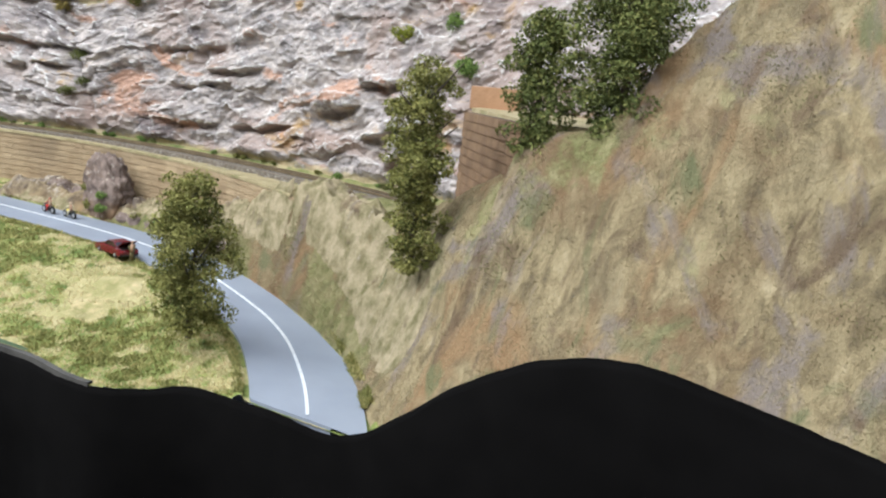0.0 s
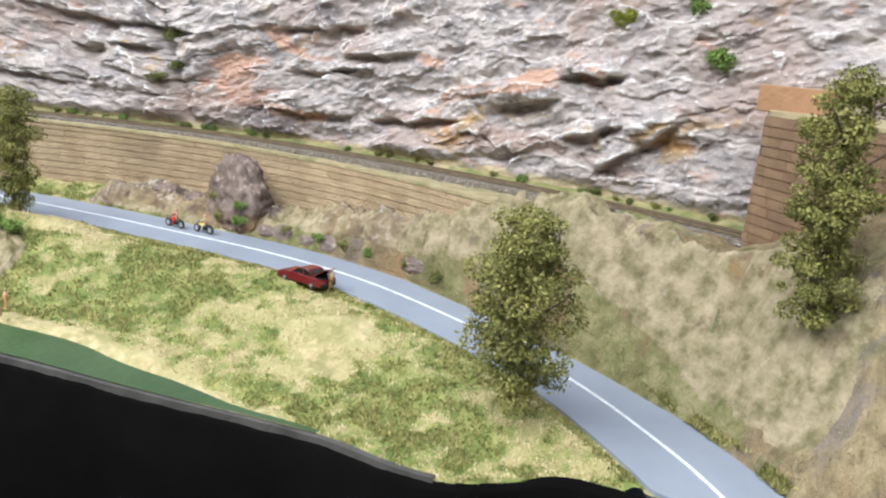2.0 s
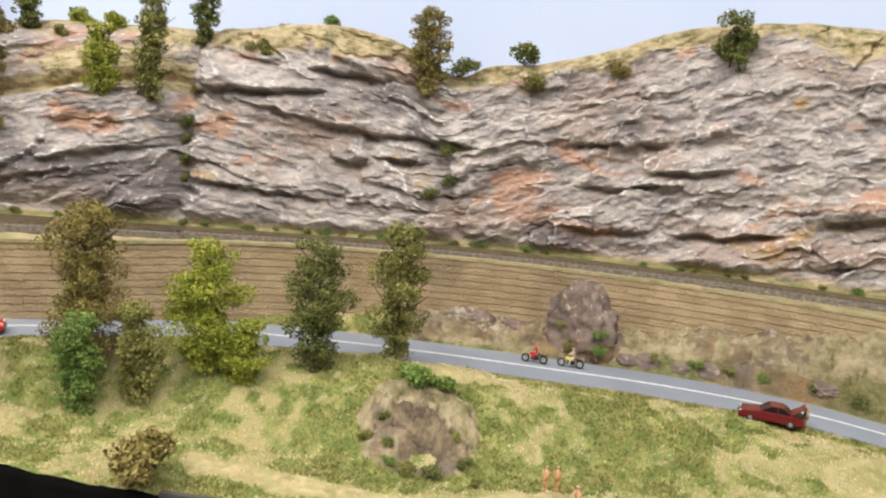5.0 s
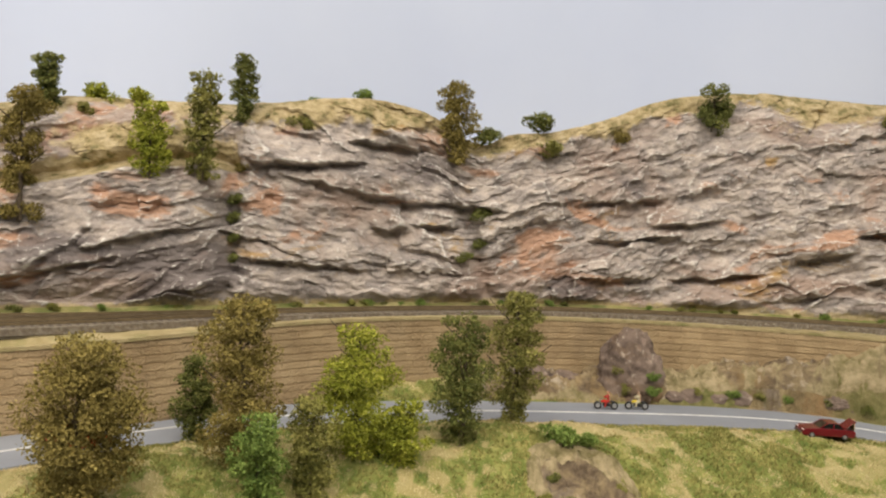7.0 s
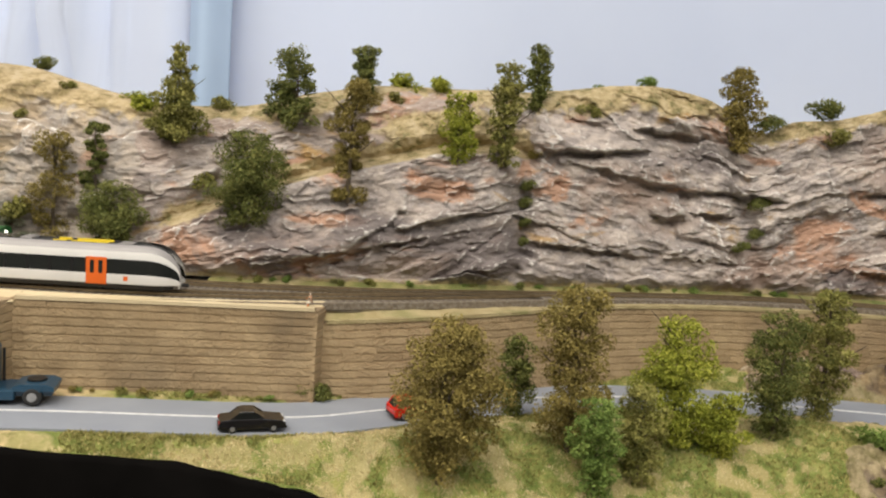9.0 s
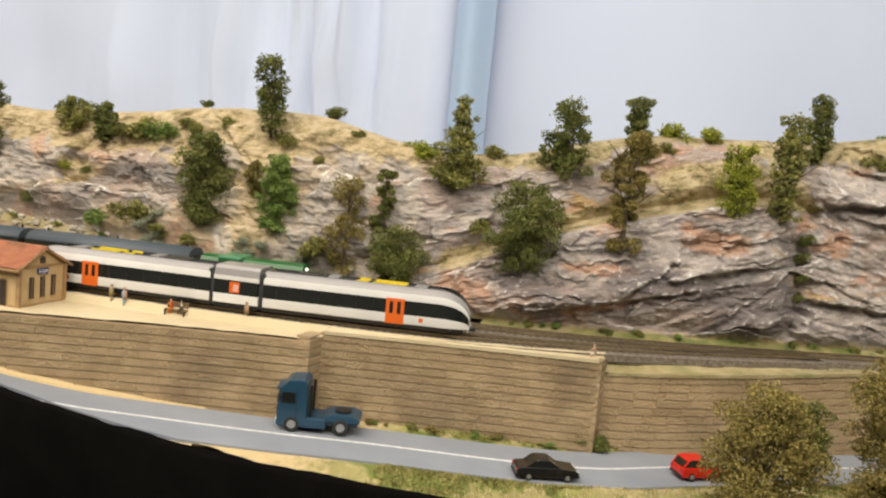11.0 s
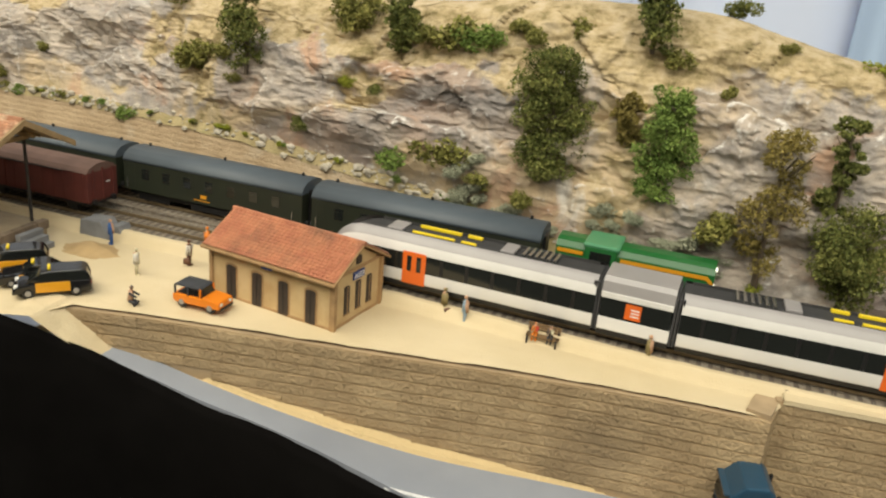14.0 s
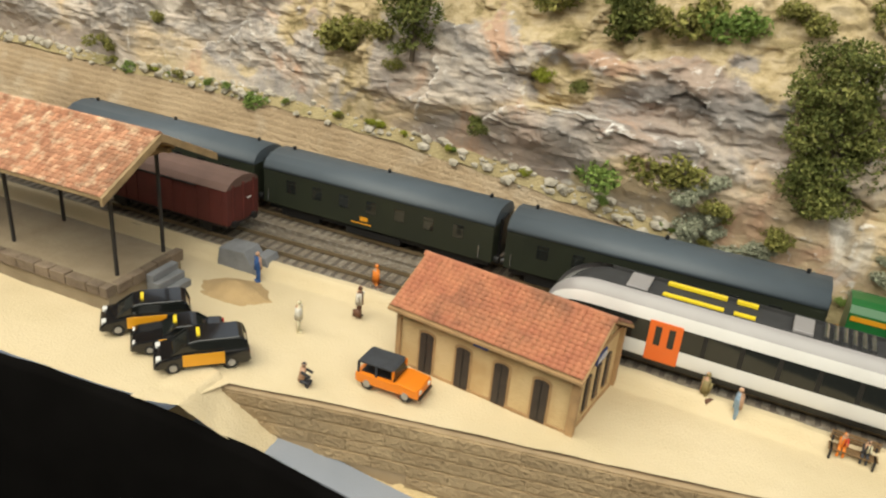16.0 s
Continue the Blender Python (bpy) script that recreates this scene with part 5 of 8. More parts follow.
M["hood"] = mat("canvas_hood", (0.035, 0.038, 0.045, 1), 0.8, scale=200)
M["light"] = gloss("lamp_glass", (0.7, 0.7, 0.68), 0.15)
M["tail"] = gloss("tail_lamp", (0.35, 0.01, 0.01), 0.2)
M["gtw_white"] = gloss("railcar_white", (0.72, 0.71, 0.69), 0.25, (0.66, 0.65, 0.63))
M["gtw_grey"] = gloss("railcar_grey", (0.30, 0.285, 0.285), 0.4)
M["gtw_orange"] = gloss("railcar_orange", (0.72, 0.135, 0.02), 0.35)
M["roofblack"] = mat("roof_black", (0.035, 0.035, 0.036, 1), 0.7, scale=120)
M["coach"] = mat("coach_green", (0.0165, 0.0205, 0.0115, 1), 0.5, second=(0.013, 0.016, 0.010, 1), scale=50)
M["coachroof"] = mat("coach_roof_grey", (0.078, 0.098, 0.118, 1), 0.55, second=(0.066, 0.084, 0.102, 1), scale=30)
M["loco_green"] = gloss("loco_green", (0.012, 0.115, 0.028), 0.4)
M["loco_light"] = gloss("loco_light_green", (0.07, 0.26, 0.13), 0.45)
M["loco_orange"] = gloss("loco_orange", (0.62, 0.27, 0.015), 0.45)
M["loco_red"] = gloss("loco_red", (0.42, 0.03, 0.015), 0.5)
# oxide red, darkened in the colour for the shade under the shed roof
M["vanred_shaded"] = mat("van_oxide_shaded", (0.105, 0.020, 0.015, 1), 0.7, second=(0.08, 0.016, 0.012, 1), scale=60)
M["vanroof"] = mat("van_roof", (0.13, 0.075, 0.06, 1), 0.8, scale=60)
M["plaster"] = mat("sandstone_plaster", (0.56, 0.41, 0.22, 1), 0.9, second=(0.48, 0.34, 0.17, 1), scale=70, bump=0.3, bscale=600, spots=((0.40, 0.25, 0.11, 1), 35, 0.5, 0.72))
M["stonetrim"] = mat("stone_trim", (0.40, 0.25, 0.12, 1), 0.9, scale=120)
TILE = dict(rough=0.85, second=(0.37, 0.135, 0.075, 1), scale=90, spots=((0.17, 0.09, 0.055, 1), 30, 0.55, 0.72), coords="Position")
M["tile"] = mat("clay_tile", (0.46, 0.19, 0.10, 1), rand=0.07, **TILE)
M["tile_rest"] = mat("clay_tile_rest", (0.46, 0.19, 0.10, 1), rand=0.07, island=True, **TILE)
OLD = dict(rough=0.9, second=(0.36, 0.165, 0.095, 1), scale=110, spots=((0.60, 0.42, 0.28, 1), 150, 0.50, 0.66), spots2=((0.24, 0.12, 0.07, 1), 25, 0.56, 0.72), coords="Position")
M["tileold"] = mat("old_clay_tile", (0.50, 0.26, 0.155, 1), rand=0.22, **OLD)
M["tileold_rest"] = mat("old_clay_tile_rest", (0.50, 0.26, 0.155, 1), rand=0.22, island=True, **OLD)
M["door"] = mat("dark_door", (0.045, 0.032, 0.024, 1), 0.7, scale=200)
M["timber"] = mat("roof_timber", (0.34, 0.235, 0.12, 1), 0.8, scale=150)
M["post"] = mat("dark_post", (0.03, 0.026, 0.024, 1), 0.7, scale=150)
M["concrete"] = mat("loading_bank", (0.28, 0.225, 0.15, 1), 0.95, second=(0.22, 0.17, 0.11, 1), scale=40, bump=0.4)
M["bankedge"] = mat("bank_stone", (0.20, 0.15, 0.105, 1), 0.95, second=(0.13, 0.095, 0.065, 1), scale=90, bump=0.6, rand=0.15)
M["greystone"] = mat("grey_stone", (0.20, 0.205, 0.215, 1), 0.9, scale=80, bump=0.3)
M["signblue"] = mat("sign_blue", (0.03, 0.06, 0.22, 1), 0.5, scale=200)
M["sandpile"] = mat("heaped_sand", (0.46, 0.32, 0.16, 1), 0.95, scale=60, bump=0.6, bscale=900)
M["wood"] = mat("bench_wood", (0.20, 0.12, 0.055, 1), 0.7, scale=200)
lampm, nt_, b_ = node_material("headlamp_lit")
b_.inputs["Base Color"].default_value = (1, 1, 1, 1)
b_.inputs["Emission Color"].default_value, b_.inputs["Emission Strength"].default_value = (1, 0.97, 0.88, 1), 3.0
M["lit"] = lampm


# ---- road vehicles ----
def wheel(parent, x, y, r, w, rim="rim"):
    bm = cyl(bmesh.new(), (x, y, r), (0, 1, 0), r, w, 18)
    bmesh.ops.bevel(bm, geom=[e for e in bm.edges if len(e.link_faces) == 2 and abs(e.link_faces[0].normal.dot(e.link_faces[1].normal)) < 0.5], offset=r * 0.14, segments=1, affect="EDGES")
    wh = part("wheel", bm, M["tyre"], parent)
    for s in (-1, 1):
        if s * y > 0:
            bm = cyl(bmesh.new(), (x, y + s * (w / 2 + 0.0001), r), (0, 1, 0), r * 0.52, 0.0006, 14)
            cyl(bm, (x, y + s * (w / 2 + 0.0004), r), (0, 1, 0), r * 0.2, 0.0006, 8)
            part("rim", bm, M[rim], wh, "silver rim")


def car(label, x, y, z, yaw, L, W, H, paint, style="saloon", roof=None, side=None, sign=False, group="model cars", trunk=False, wheelr=None):
    """A small car: front towards +x."""
    ob = thing("car", label, "car", x, y, z, yaw, group)
    h, w = H, W / 2
    g = L * 0.5
    r = wheelr or H * 0.215
    if style == "saloon":
        low = [(-g, .30), (-g * .99, .52), (-g * .93, .62), (-g * .55, .66), (g * .30, .66), (g * .86, .57), (g * .98, .46), (g, .24), (g * .9, .16), (-g * .94, .17)]
        top = [(-g * .66, .62), (-g * .40, .95), (-g * .28, .985), (g * .04, .97), (g * .36, .63)]
    elif style == "hatch":
        low = [(-g, .28), (-g * .99, .60), (-g * .9, .64), (g * .40, .64), (g * .88, .54), (g, .38), (g, .20), (-g * .95, .17)]
        top = [(-g * .94, .62), (-g * .76, .93), (-g * .62, .99), (g * .02, .97), (g * .52, .62)]
    else:
        low = [(-g, .22), (-g, .58), (-g * .96, .62), (g * .46, .60), (g * .88, .50), (g, .36), (g * .99, .18), (-g * .96, .15)]
        top = [(-g * .98, .60), (-g * .90, .92), (-g * .80, .99), (g * .10, .985), (g * .28, .93), (g * .62, .60)]
    part("body", plate([(a, b * h) for a, b in low], -w, w, H * 0.055), M[paint], ob)
    part("glasshouse", plate([(a, b * h) for a, b in top], -w * 0.84, w * 0.84, H * 0.03), M["glass"], ob, "dark tinted windows")
    tx = [p for p in top if p[1] > .9]
    rp = [(tx[0][0] - 0.0005, tx[0][1] * h - 0.0012)] + [(a, b * h + 0.0005) for a, b in tx] + [(tx[-1][0] + 0.0008, tx[-1][1] * h - 0.0012)]
    part("roof_panel", plate(rp, -w * 0.80, w * 0.80, 0.0003, 1), M[roof or paint], ob)
    # pillars
    for s in (-1, 1):
        for (xa, za), (xb, zb) in ((top[0], top[1]), (top[-1], top[-2])):
            bm = plate([(xa - .0006, za * h), (xb - .0006, zb * h), (xb + .0008, zb * h), (xa + .0008, za * h)], s * w * .80 - .0004, s * w * .80 + .0008)
            part("pillar", bm, M[paint], ob)
        mx = (top[1][0] + top[-2][0]) / 2
        part("pillar", bx(mx - .0006, mx + .0006, min(s * w * .82, s * w * .87), max(s * w * .82, s * w * .87), .62 * h, .95 * h), M[paint], ob)
        part("headlight", bx(g * .86, g * .965, min(s * w * .5, s * w * .88), max(s * w * .5, s * w * .88), .40 * h, .52 * h, .0003), M["light"], ob, "clear headlight")
        part("tail_light", bx(-g * 1.005, -g * .95, min(s * w * .6, s * w * .92), max(s * w * .6, s * w * .92), .42 * h, .56 * h, .0002), M["tail"], ob, "red tail light")
        if side:
            part("door_panel", bx(-g * .42 if style != "van" else -g * .46, g * .42, min(s * w * .97, s * w * 1.02), max(s * w * .97, s * w * 1.02), .22 * h, .62 * h, .0002), M[side], ob, "yellow door panel")
    part("bumper", bx(g * .93, g * 1.02, -w * .9, w * .9, .18 * h, .30 * h, .0004), M["black"], ob, "black bumper")
    part("bumper", bx(-g * 1.02, -g * .93, -w * .9, w * .9, .18 * h, .30 * h, .0004), M["black"], ob, "black bumper")
    for sx in (-0.60, 0.62):
        for s in (-1, 1):
            wheel(ob, g * sx, s * (w - 0.0012), r, 0.0024)
    if sign:
        part("taxi_sign", bx(g * .02, g * .10, -w * .35, w * .35, h * 1.0, h * 1.10, .0003), M["lamp_yellow"], ob, "small yellow roof sign")
    if trunk:
        m = plate([(-g * .58, h * .66), (-g * .62, h * .68), (-g * 1.0, h * 1.20), (-g * 1.04, h * 1.17)], -w * .78, w * .78, 0.0003, 1)
        part("boot_lid", m, M[paint], ob, "raised boot lid")
        part("boot_floor", bx(-g * .95, -g * .60, -w * .75, w * .75, h * .60, h * .672), M["black"], ob, "open dark boot")
    return ob


def heading(f, x):
    return math.degrees(math.atan2(float(f(x + 0.005)[0, 0] - f(x - 0.005)[0, 0]), 0.01))


def rz(x):
    return float(road_mid(x)[0, 1]) + 0.0004


def jeep():
    ob = thing("car", "open orange utility car with a black canvas roof", "car", -2.0365, 0.4885, PLAT_Z + 0.001, 14, "model cars")
    g, w, h = 0.0168, 0.0078, 0.0150
    body = [(-g, .26 * h), (-g, .56 * h), (g * .18, .56 * h), (g * .30, .62 * h), (g * .95, .54 * h), (g, .44 * h), (g, .24 * h), (-g * .9, .20 * h)]
    part("body", plate(body, -w, w, .0006), M["orange"], ob)
    part("canvas_roof", plate([(-g * .98, .93 * h), (-g * .9, h), (g * .10, h), (g * .2, .93 * h)], -w * .95, w * .95, .0006), M["hood"], ob, "black canvas roof")
    part("interior", bx(-g * .85, g * .1, -w * .75, w * .75, .50 * h, .60 * h), M["black"], ob, "dark seats")
    for s in (-1, 1):
        for xx in (-.92, -.35, .18):
            part("roof_post", bx(g * xx - .0005, g * xx + .0005, s * w * .88 - .0005, s * w * .88 + .0005, .5 * h, .95 * h), M["orange"] if xx > .1 else M["hood"], ob)
        part("headlight", bx(g * .97, g * 1.02, min(s * w * .45, s * w * .75), max(s * w * .45, s * w * .75), .36 * h, .48 * h, .0003), M["light"], ob)
        for xx in (-.62, .60):
            wheel(ob, g * xx, s * (w - .0012), .0036, .0022)
    part("windscreen", plate([(g * .20, .58 * h), (g * .10, .95 * h), (g * .13, .95 * h), (g * .24, .58 * h)], -w * .9, w * .9), M["glass"], ob, "sloping windscreen")
    part("bumper", bx(g * .97, g * 1.05, -w * .9, w * .9, .18 * h, .28 * h, .0003), M["black"], ob)


def truck():
    yaw = 204
    ob = thing("truck", "dark blue tractor unit without trailer parked on the road", "truck", -1.697, 0.598, rz(-1.697), yaw)
    w = 0.0145
    # front towards +x
    part("chassis", bx(-.034, .030, -w * .72, w * .72, .0065, .0105, .0006), M["blue"], ob)
    part("side_skirt", bx(-.008, .012, -w * .98, w * .98, .004, .0125, .0012), M["blue"], ob)
    part("rear_deck", plate([(-.036, .0105), (-.036, .0135), (-.030, .0165), (-.014, .0165), (-.006, .0145), (-.006, .0105)], -w * .95, w * .95, .0008), M["blue"], ob)
    cab = part("cab", plate([(.008, .005), (.008, .041), (.012, .0445), (.024, .0435), (.031, .036), (.0325, .022), (.033, .006), (.031, .004)], -w, w, .0014), M["blue"], ob)
    part("windscreen", plate([(.0322, .024), (.0305, .0345), (.0315, .0345), (.0334, .024)], -w * .86, w * .86), M["glass"], cab, "dark windscreen")
    for s in (-1, 1):
        part("side_window", bx(.018, .0285, min(s * w * .97, s * w * 1.015), max(s * w * .97, s * w * 1.015), .024, .0335, .0002), M["glass"], cab, "dark side window")
        part("door_seam", bx(.0165, .0170, min(s * w * .98, s * w * 1.01), max(s * w * .98, s * w * 1.01), .008, .035), M["black"], cab)
        part("headlight", bx(.0325, .0338, min(s * w * .5, s * w * .85), max(s * w * .5, s * w * .85), .0075, .0105, .0003), M["light"], cab)
        part("mirror", bx(.029, .0305, min(s * w * 1.03, s * w * 1.14), max(s * w * 1.03, s * w * 1.14), .026, .0325, .0003), M["black"], cab, "black wing mirror")
        wheel(ob, .020, s * (w - .0018), .0068, .0042)
        wheel(ob, -.0205, s * (w - .0028), .0068, .0062)
        part("mudguard", plate([(-.028, .0105), (-.0265, .0145), (-.0205, .0155), (-.0145, .0145), (-.013, .0105)], min(s * w * .5, s * w * .98), max(s * w * .5, s * w * .98), .0005), M["blue"], ob)
    part("grille", bx(.0326, .0336, -w * .7, w * .7, .012, .020, .0003), M["black"], cab, "black grille")
    part("sun_visor", bx(.030, .034, -w * .85, w * .85, .0350, .0365, .0004), M["blue"], cab)
    bm = cyl(bmesh.new(), (-.021, 0, .0172), (0, 0, 1), .0072, .0016, 18)
    part("fifth_wheel", bm, M["black"], ob, "black coupling plate")
    for s in (-1, 1):
        part("exhaust_pipe", cyl(bmesh.new(), (.0055, s * w * .7, .024), (0, 0, 1), .0011, .030, 8), M["black"], ob)


def motorcycle(x, y, z, yaw, paint, suit, label):
    ob = thing("motorcycle", label, "motorcycle", x, y, z, yaw, "motorcycles on the road")
    for xx in (-.0085, .0085):
        bm = cyl(bmesh.new(), (xx, 0, .0040), (0, 1, 0), .0040, .0016, 16)
        w_ = part("wheel", bm, M["tyre"], ob)
        part("rim", cyl(bmesh.new(), (xx, 0, .0040), (0, 1, 0), .0024, .0019, 12), M["rim"], w_)
    part("engine", bx(-.004, .0035, -.0013, .0013, .0028, .0066, .0006), M["black"], ob)
    part("fuel_tank", plate([(-.001, .0072), (.001, .0098), (.0048, .0095), (.0055, .0074)], -.0014, .0014, .0005), M[paint], ob)
    part("saddle", bx(-.0085, -.0005, -.0013, .0013, .0074, .0088, .0005), M["black"], ob)
    part("front_fork", plate([(.0055, .0105), (.0085, .0040), (.0091, .0042), (.0061, .0107)], -.0009, .0009), M["chrome"], ob)
    part("handlebar", cyl(bmesh.new(), (.0052, 0, .0108), (0, 1, 0), .0004, .0074, 6), M["chrome"], ob)
    part("exhaust", cyl(bmesh.new(), (-.004, -.0018, .0032), (1, 0, .08), .0006, .010, 6), M["chrome"], ob)
    m, yv = Matrix.Translation((x, y, z)) @ Matrix.Rotation(radians(yaw), 4, "Z"), None
    figurine(m @ Vector((-.0025, 0, .0082)), yaw, suit, suit, "small seated rider doll on the motorcycle", seated=True)


def figurine(p, yaw, coat, legs, label, seated=False, lying=False, case=None, scale=1.0):
    """A painted doll: one plain mesh."""
    bm = bmesh.new()
    mats = [legs, coat, "doll_head"] + ([case] if case else [])

    def add(f, mi):
        n0 = len(bm.faces)
        f()
        bm.faces.ensure_lookup_table()
        for fc in bm.faces[n0:]:
            fc.material_index = mi
            fc.smooth = True

    if seated:
        for s in (-1, 1):
            add(lambda: cyl(bm, (.0022, s * .0014, -.0002), (1, 0, -.3), .0010, .0052, 7), 0)
            add(lambda: cyl(bm, (.0034, s * .0016, -.0032), (-.25, 0, 1), .0008, .005, 7), 0)
            add(lambda: cyl(bm, (.0026, s * .0021, .0050), (1, 0, -.5), .0007, .0054, 6), 1)
        add(lambda: cyl(bm, (.0004, 0, .0038), (.15, 0, 1), .0019, .0074, 9, .0016), 1)
        add(lambda: bmesh.ops.create_icosphere(bm, subdivisions=1, radius=.0015, matrix=Matrix.Translation((.0012, 0, .0094))), 2)
    else:
        for s in (-1, 1):
            add(lambda: cyl(bm, (0, s * .0011, .0044), (0, s * .04, 1), .0008, .0088, 7, .0011), 0)
            add(lambda: bmesh.ops.create_cube(bm, size=1, matrix=Matrix.Translation((.0006, s * .0012, .0005)) @ Matrix.Diagonal((.0026, .0012, .0010, 1))), 0)
            add(lambda: cyl(bm, (.0004, s * .0027, .0118), (.10 * s + .1, s * .18, 1), .0007, .0066, 6), 1)
        add(lambda: cyl(bm, (0, 0, .0120), (0, 0, 1), .0024, .0074, 9, .0020), 1)
        add(lambda: cyl(bm, (0, 0, .0162), (0, 0, 1), .0020, .0012, 9, .0008), 1)
        add(lambda: bmesh.ops.create_icosphere(bm, subdivisions=1, radius=.0015, matrix=Matrix.Translation((.0002, 0, .0183))), 2)
        if case:
            add(lambda: bmesh.ops.create_cube(bm, size=1, matrix=Matrix.Translation((.0006, -.0042, .0046)) @ Matrix.Diagonal((.0046, .0016, .0040, 1))), 3)
    me = bpy.data.meshes.new("figurine")
    bm.to_mesh(me)
    bm.free()
    for m in mats:
        me.materials.append(M[m])
    ob = new("figurine", me)
    ob.matrix_basis = pose(*p, 0, 90 if lying else 0, yaw) @ Matrix.Diagonal((scale, scale, scale, 1))
    return tagged(ob, label, "figurine", "painted figurines")


for n, c in (("doll_head", (.50, .30, .19)), ("doll_red", (.45, .03, .02)), ("doll_cream", (.62, .56, .38)), ("doll_orange", (.70, .20, .02)), ("doll_white", (.60, .57, .50)), ("doll_blue", (.03, .10, .30)), ("doll_sky", (.25, .36, .46)),
             ("doll_olive", (.24, .19, .08)), ("doll_brown", (.12, .05, .025)), ("doll_dark", (.03, .03, .035)), ("doll_skin", (.66, .36, .17))):
    M[n] = mat(n, c + (1,), 0.6, scale=300)

# ---- trains ----
def hull(name, prof, L, nose, parent, material, label="", nsec=30, width_taper=0.45):
    """A strip of a railcar's side, mirrored: prof is a list of (y, z) from low to high. nose: length of the rounded end at +x, or 0."""
    xs = np.unique(np.concatenate([np.linspace(0, L - nose, 8), L - nose + nose * np.sin(np.linspace(0, 1, nsec) * np.pi / 2)])) if nose else np.linspace(0, L, 6)
    V, F = [], []
    P = np.array(prof)
    for side in (-1, 1):
        o = len(V)
        for x in xs:
            t = 0 if not nose else max(0.0, (x - (L - nose)) / nose)
            fz = math.sqrt(max(0.0, 1 - t ** 2.3))
            fy = 1 - width_taper * t ** 2.5
            for y, z in P:
                zz = 0.0075 + (z - 0.0075) * (0.16 + 0.84 * fz) if z > 0.0075 else z
                V.append((x, side * y * fy, zz))
        k = len(P)
        for i in range(len(xs) - 1):
            for j in range(k - 1):
                a = o + i * k + j
                f = (a, a + k, a + k + 1, a + 1)
                F.append(f if side < 0 else f[::-1])
    me = np_mesh(name, V, F, M[material], True)
    ob = obpart(name, me, parent, label)
    return ob


def nose_cap(name, z0, z1, y, x, parent, material, label=""):
    part(name, bx(x, x + 0.0012, -y, y, z0, z1, 0.0004), M[material], parent, label)


def railcar_end(parent, name, m, L):
    """One end section, its cab towards +x, in the local frame m."""
    s = new(name, None)
    s.empty_display_size = 0.01
    s.parent = parent
    s.matrix_basis = m
    w = 0.0170
    hull("skirt", [(w * .90, .0028), (w * .96, .0068)], L - .006, .020, s, "black", "black underframe skirt")
    hull("lower_panel", [(w * .97, .0066), (w * 1.0, .0085), (w * 1.0, .0150)], L, .030, s, "gtw_white", "white lower side")
    hull("window_band", [(w * .992, .0149), (w * .990, .0275)], L - .0006, .030, s, "glass", "long dark window band")
    hull("upper_panel", [(w * .998, .0274), (w * .985, .0305), (w * .93, .0335)], L, .030, s, "gtw_white", "white cantrail")
    hull("roof_fairing", [(w * .93, .0334), (w * .80, .0372), (w * .62, .0388)], L, .030, s, "gtw_grey", "silver-grey roof fairing")
    hull("roof_deck", [(w * .63, .0372), (0, .0376)], L - .004, .030, s, "roofblack", "black roof deck")
    hull("floor", [(0, .0030), (w * .9, .0030)], L - .010, .010, s, "black")
    part("end_wall", bx(0.0002, .0010, -w * .95, w * .95, .004, .036), M["black"], s)
    nose_cap("front_apron", .0035, .0088, w * .52, L - .0022, s, "gtw_white", "white front apron")
    part("coupler", cyl(bmesh.new(), (L + .002, 0, .0055), (1, 0, 0), .0016, .006, 8), M["black"], s)
    dx = L * 0.60
    for sd in (-1, 1):
        d = part("door", bx(dx, dx + .0165, min(sd * w * .985, sd * w * 1.02), max(sd * w * .985, sd * w * 1.02), .0060, .0285, .0003), M["gtw_orange"], s, "orange sliding door")
        for k in (.0032, .0100):
            part("door_window", bx(dx + k, dx + k + .0034, min(sd * w * 1.0, sd * w * 1.028), max(sd * w * 1.0, sd * w * 1.028), .0150, .0258, .0003), M["glass"], d)
        for k in np.linspace(.012, dx - .012, 6):
            part("window_pillar", bx(k, k + .0022, min(sd * w * .98, sd * w * 1.0), max(sd * w * .98, sd * w * 1.0), .0152, .0272), M["black"], s)
        for k in np.linspace(.006, dx - .016, 6):
            part("seat", bx(k + .006, k + .010, min(sd * w * .55, sd * w * .80), max(sd * w * .55, sd * w * .80), .0105, .0215, .0006), M["seat_red"], s)
        part("emblem", bx(dx + .030, dx + .0335, min(sd * w * .995, sd * w * 1.008), max(sd * w * .995, sd * w * 1.008), .0096, .0132), M["gtw_orange"], s, "small orange emblem")
        part("headlight", bx(L - .0072, L - .0052, min(sd * w * .55, sd * w * .66), max(sd * w * .55, sd * w * .66), .0096, .0112, .0003), M["light"], s)
        part("bogie", bx(L * .66, L * .92, min(sd * w * .5, sd * w * .72), max(sd * w * .5, sd * w * .72), .0008, .0046, .0006), M["black"], s)
        for k in (.70, .87):
            part("wheel", cyl(bmesh.new(), (L * k, sd * .0083, .0042), (0, 1, 0), .0044, .0018, 16), M["black"], s)
    # roof equipment
    part("air_unit", bx(L * .30, L * .35, -w * .45, w * .50, .0376, .0400, .0006), M["gtw_grey"], s, "light grey roof unit")
    part("roof_hatch", bx(L * .72, L * .78, -w * .5, w * .5, .0376, .0392, .0005), M["gtw_grey"], s, "grey roof hatch")
    for k, l in ((.52, .16), (.44, .055)):
        part("handrail", bx(L * k, L * (k + l), -w * .48, -w * .34, .0376, .0396, .0003), M["lamp_yellow"], s, "yellow roof strip")
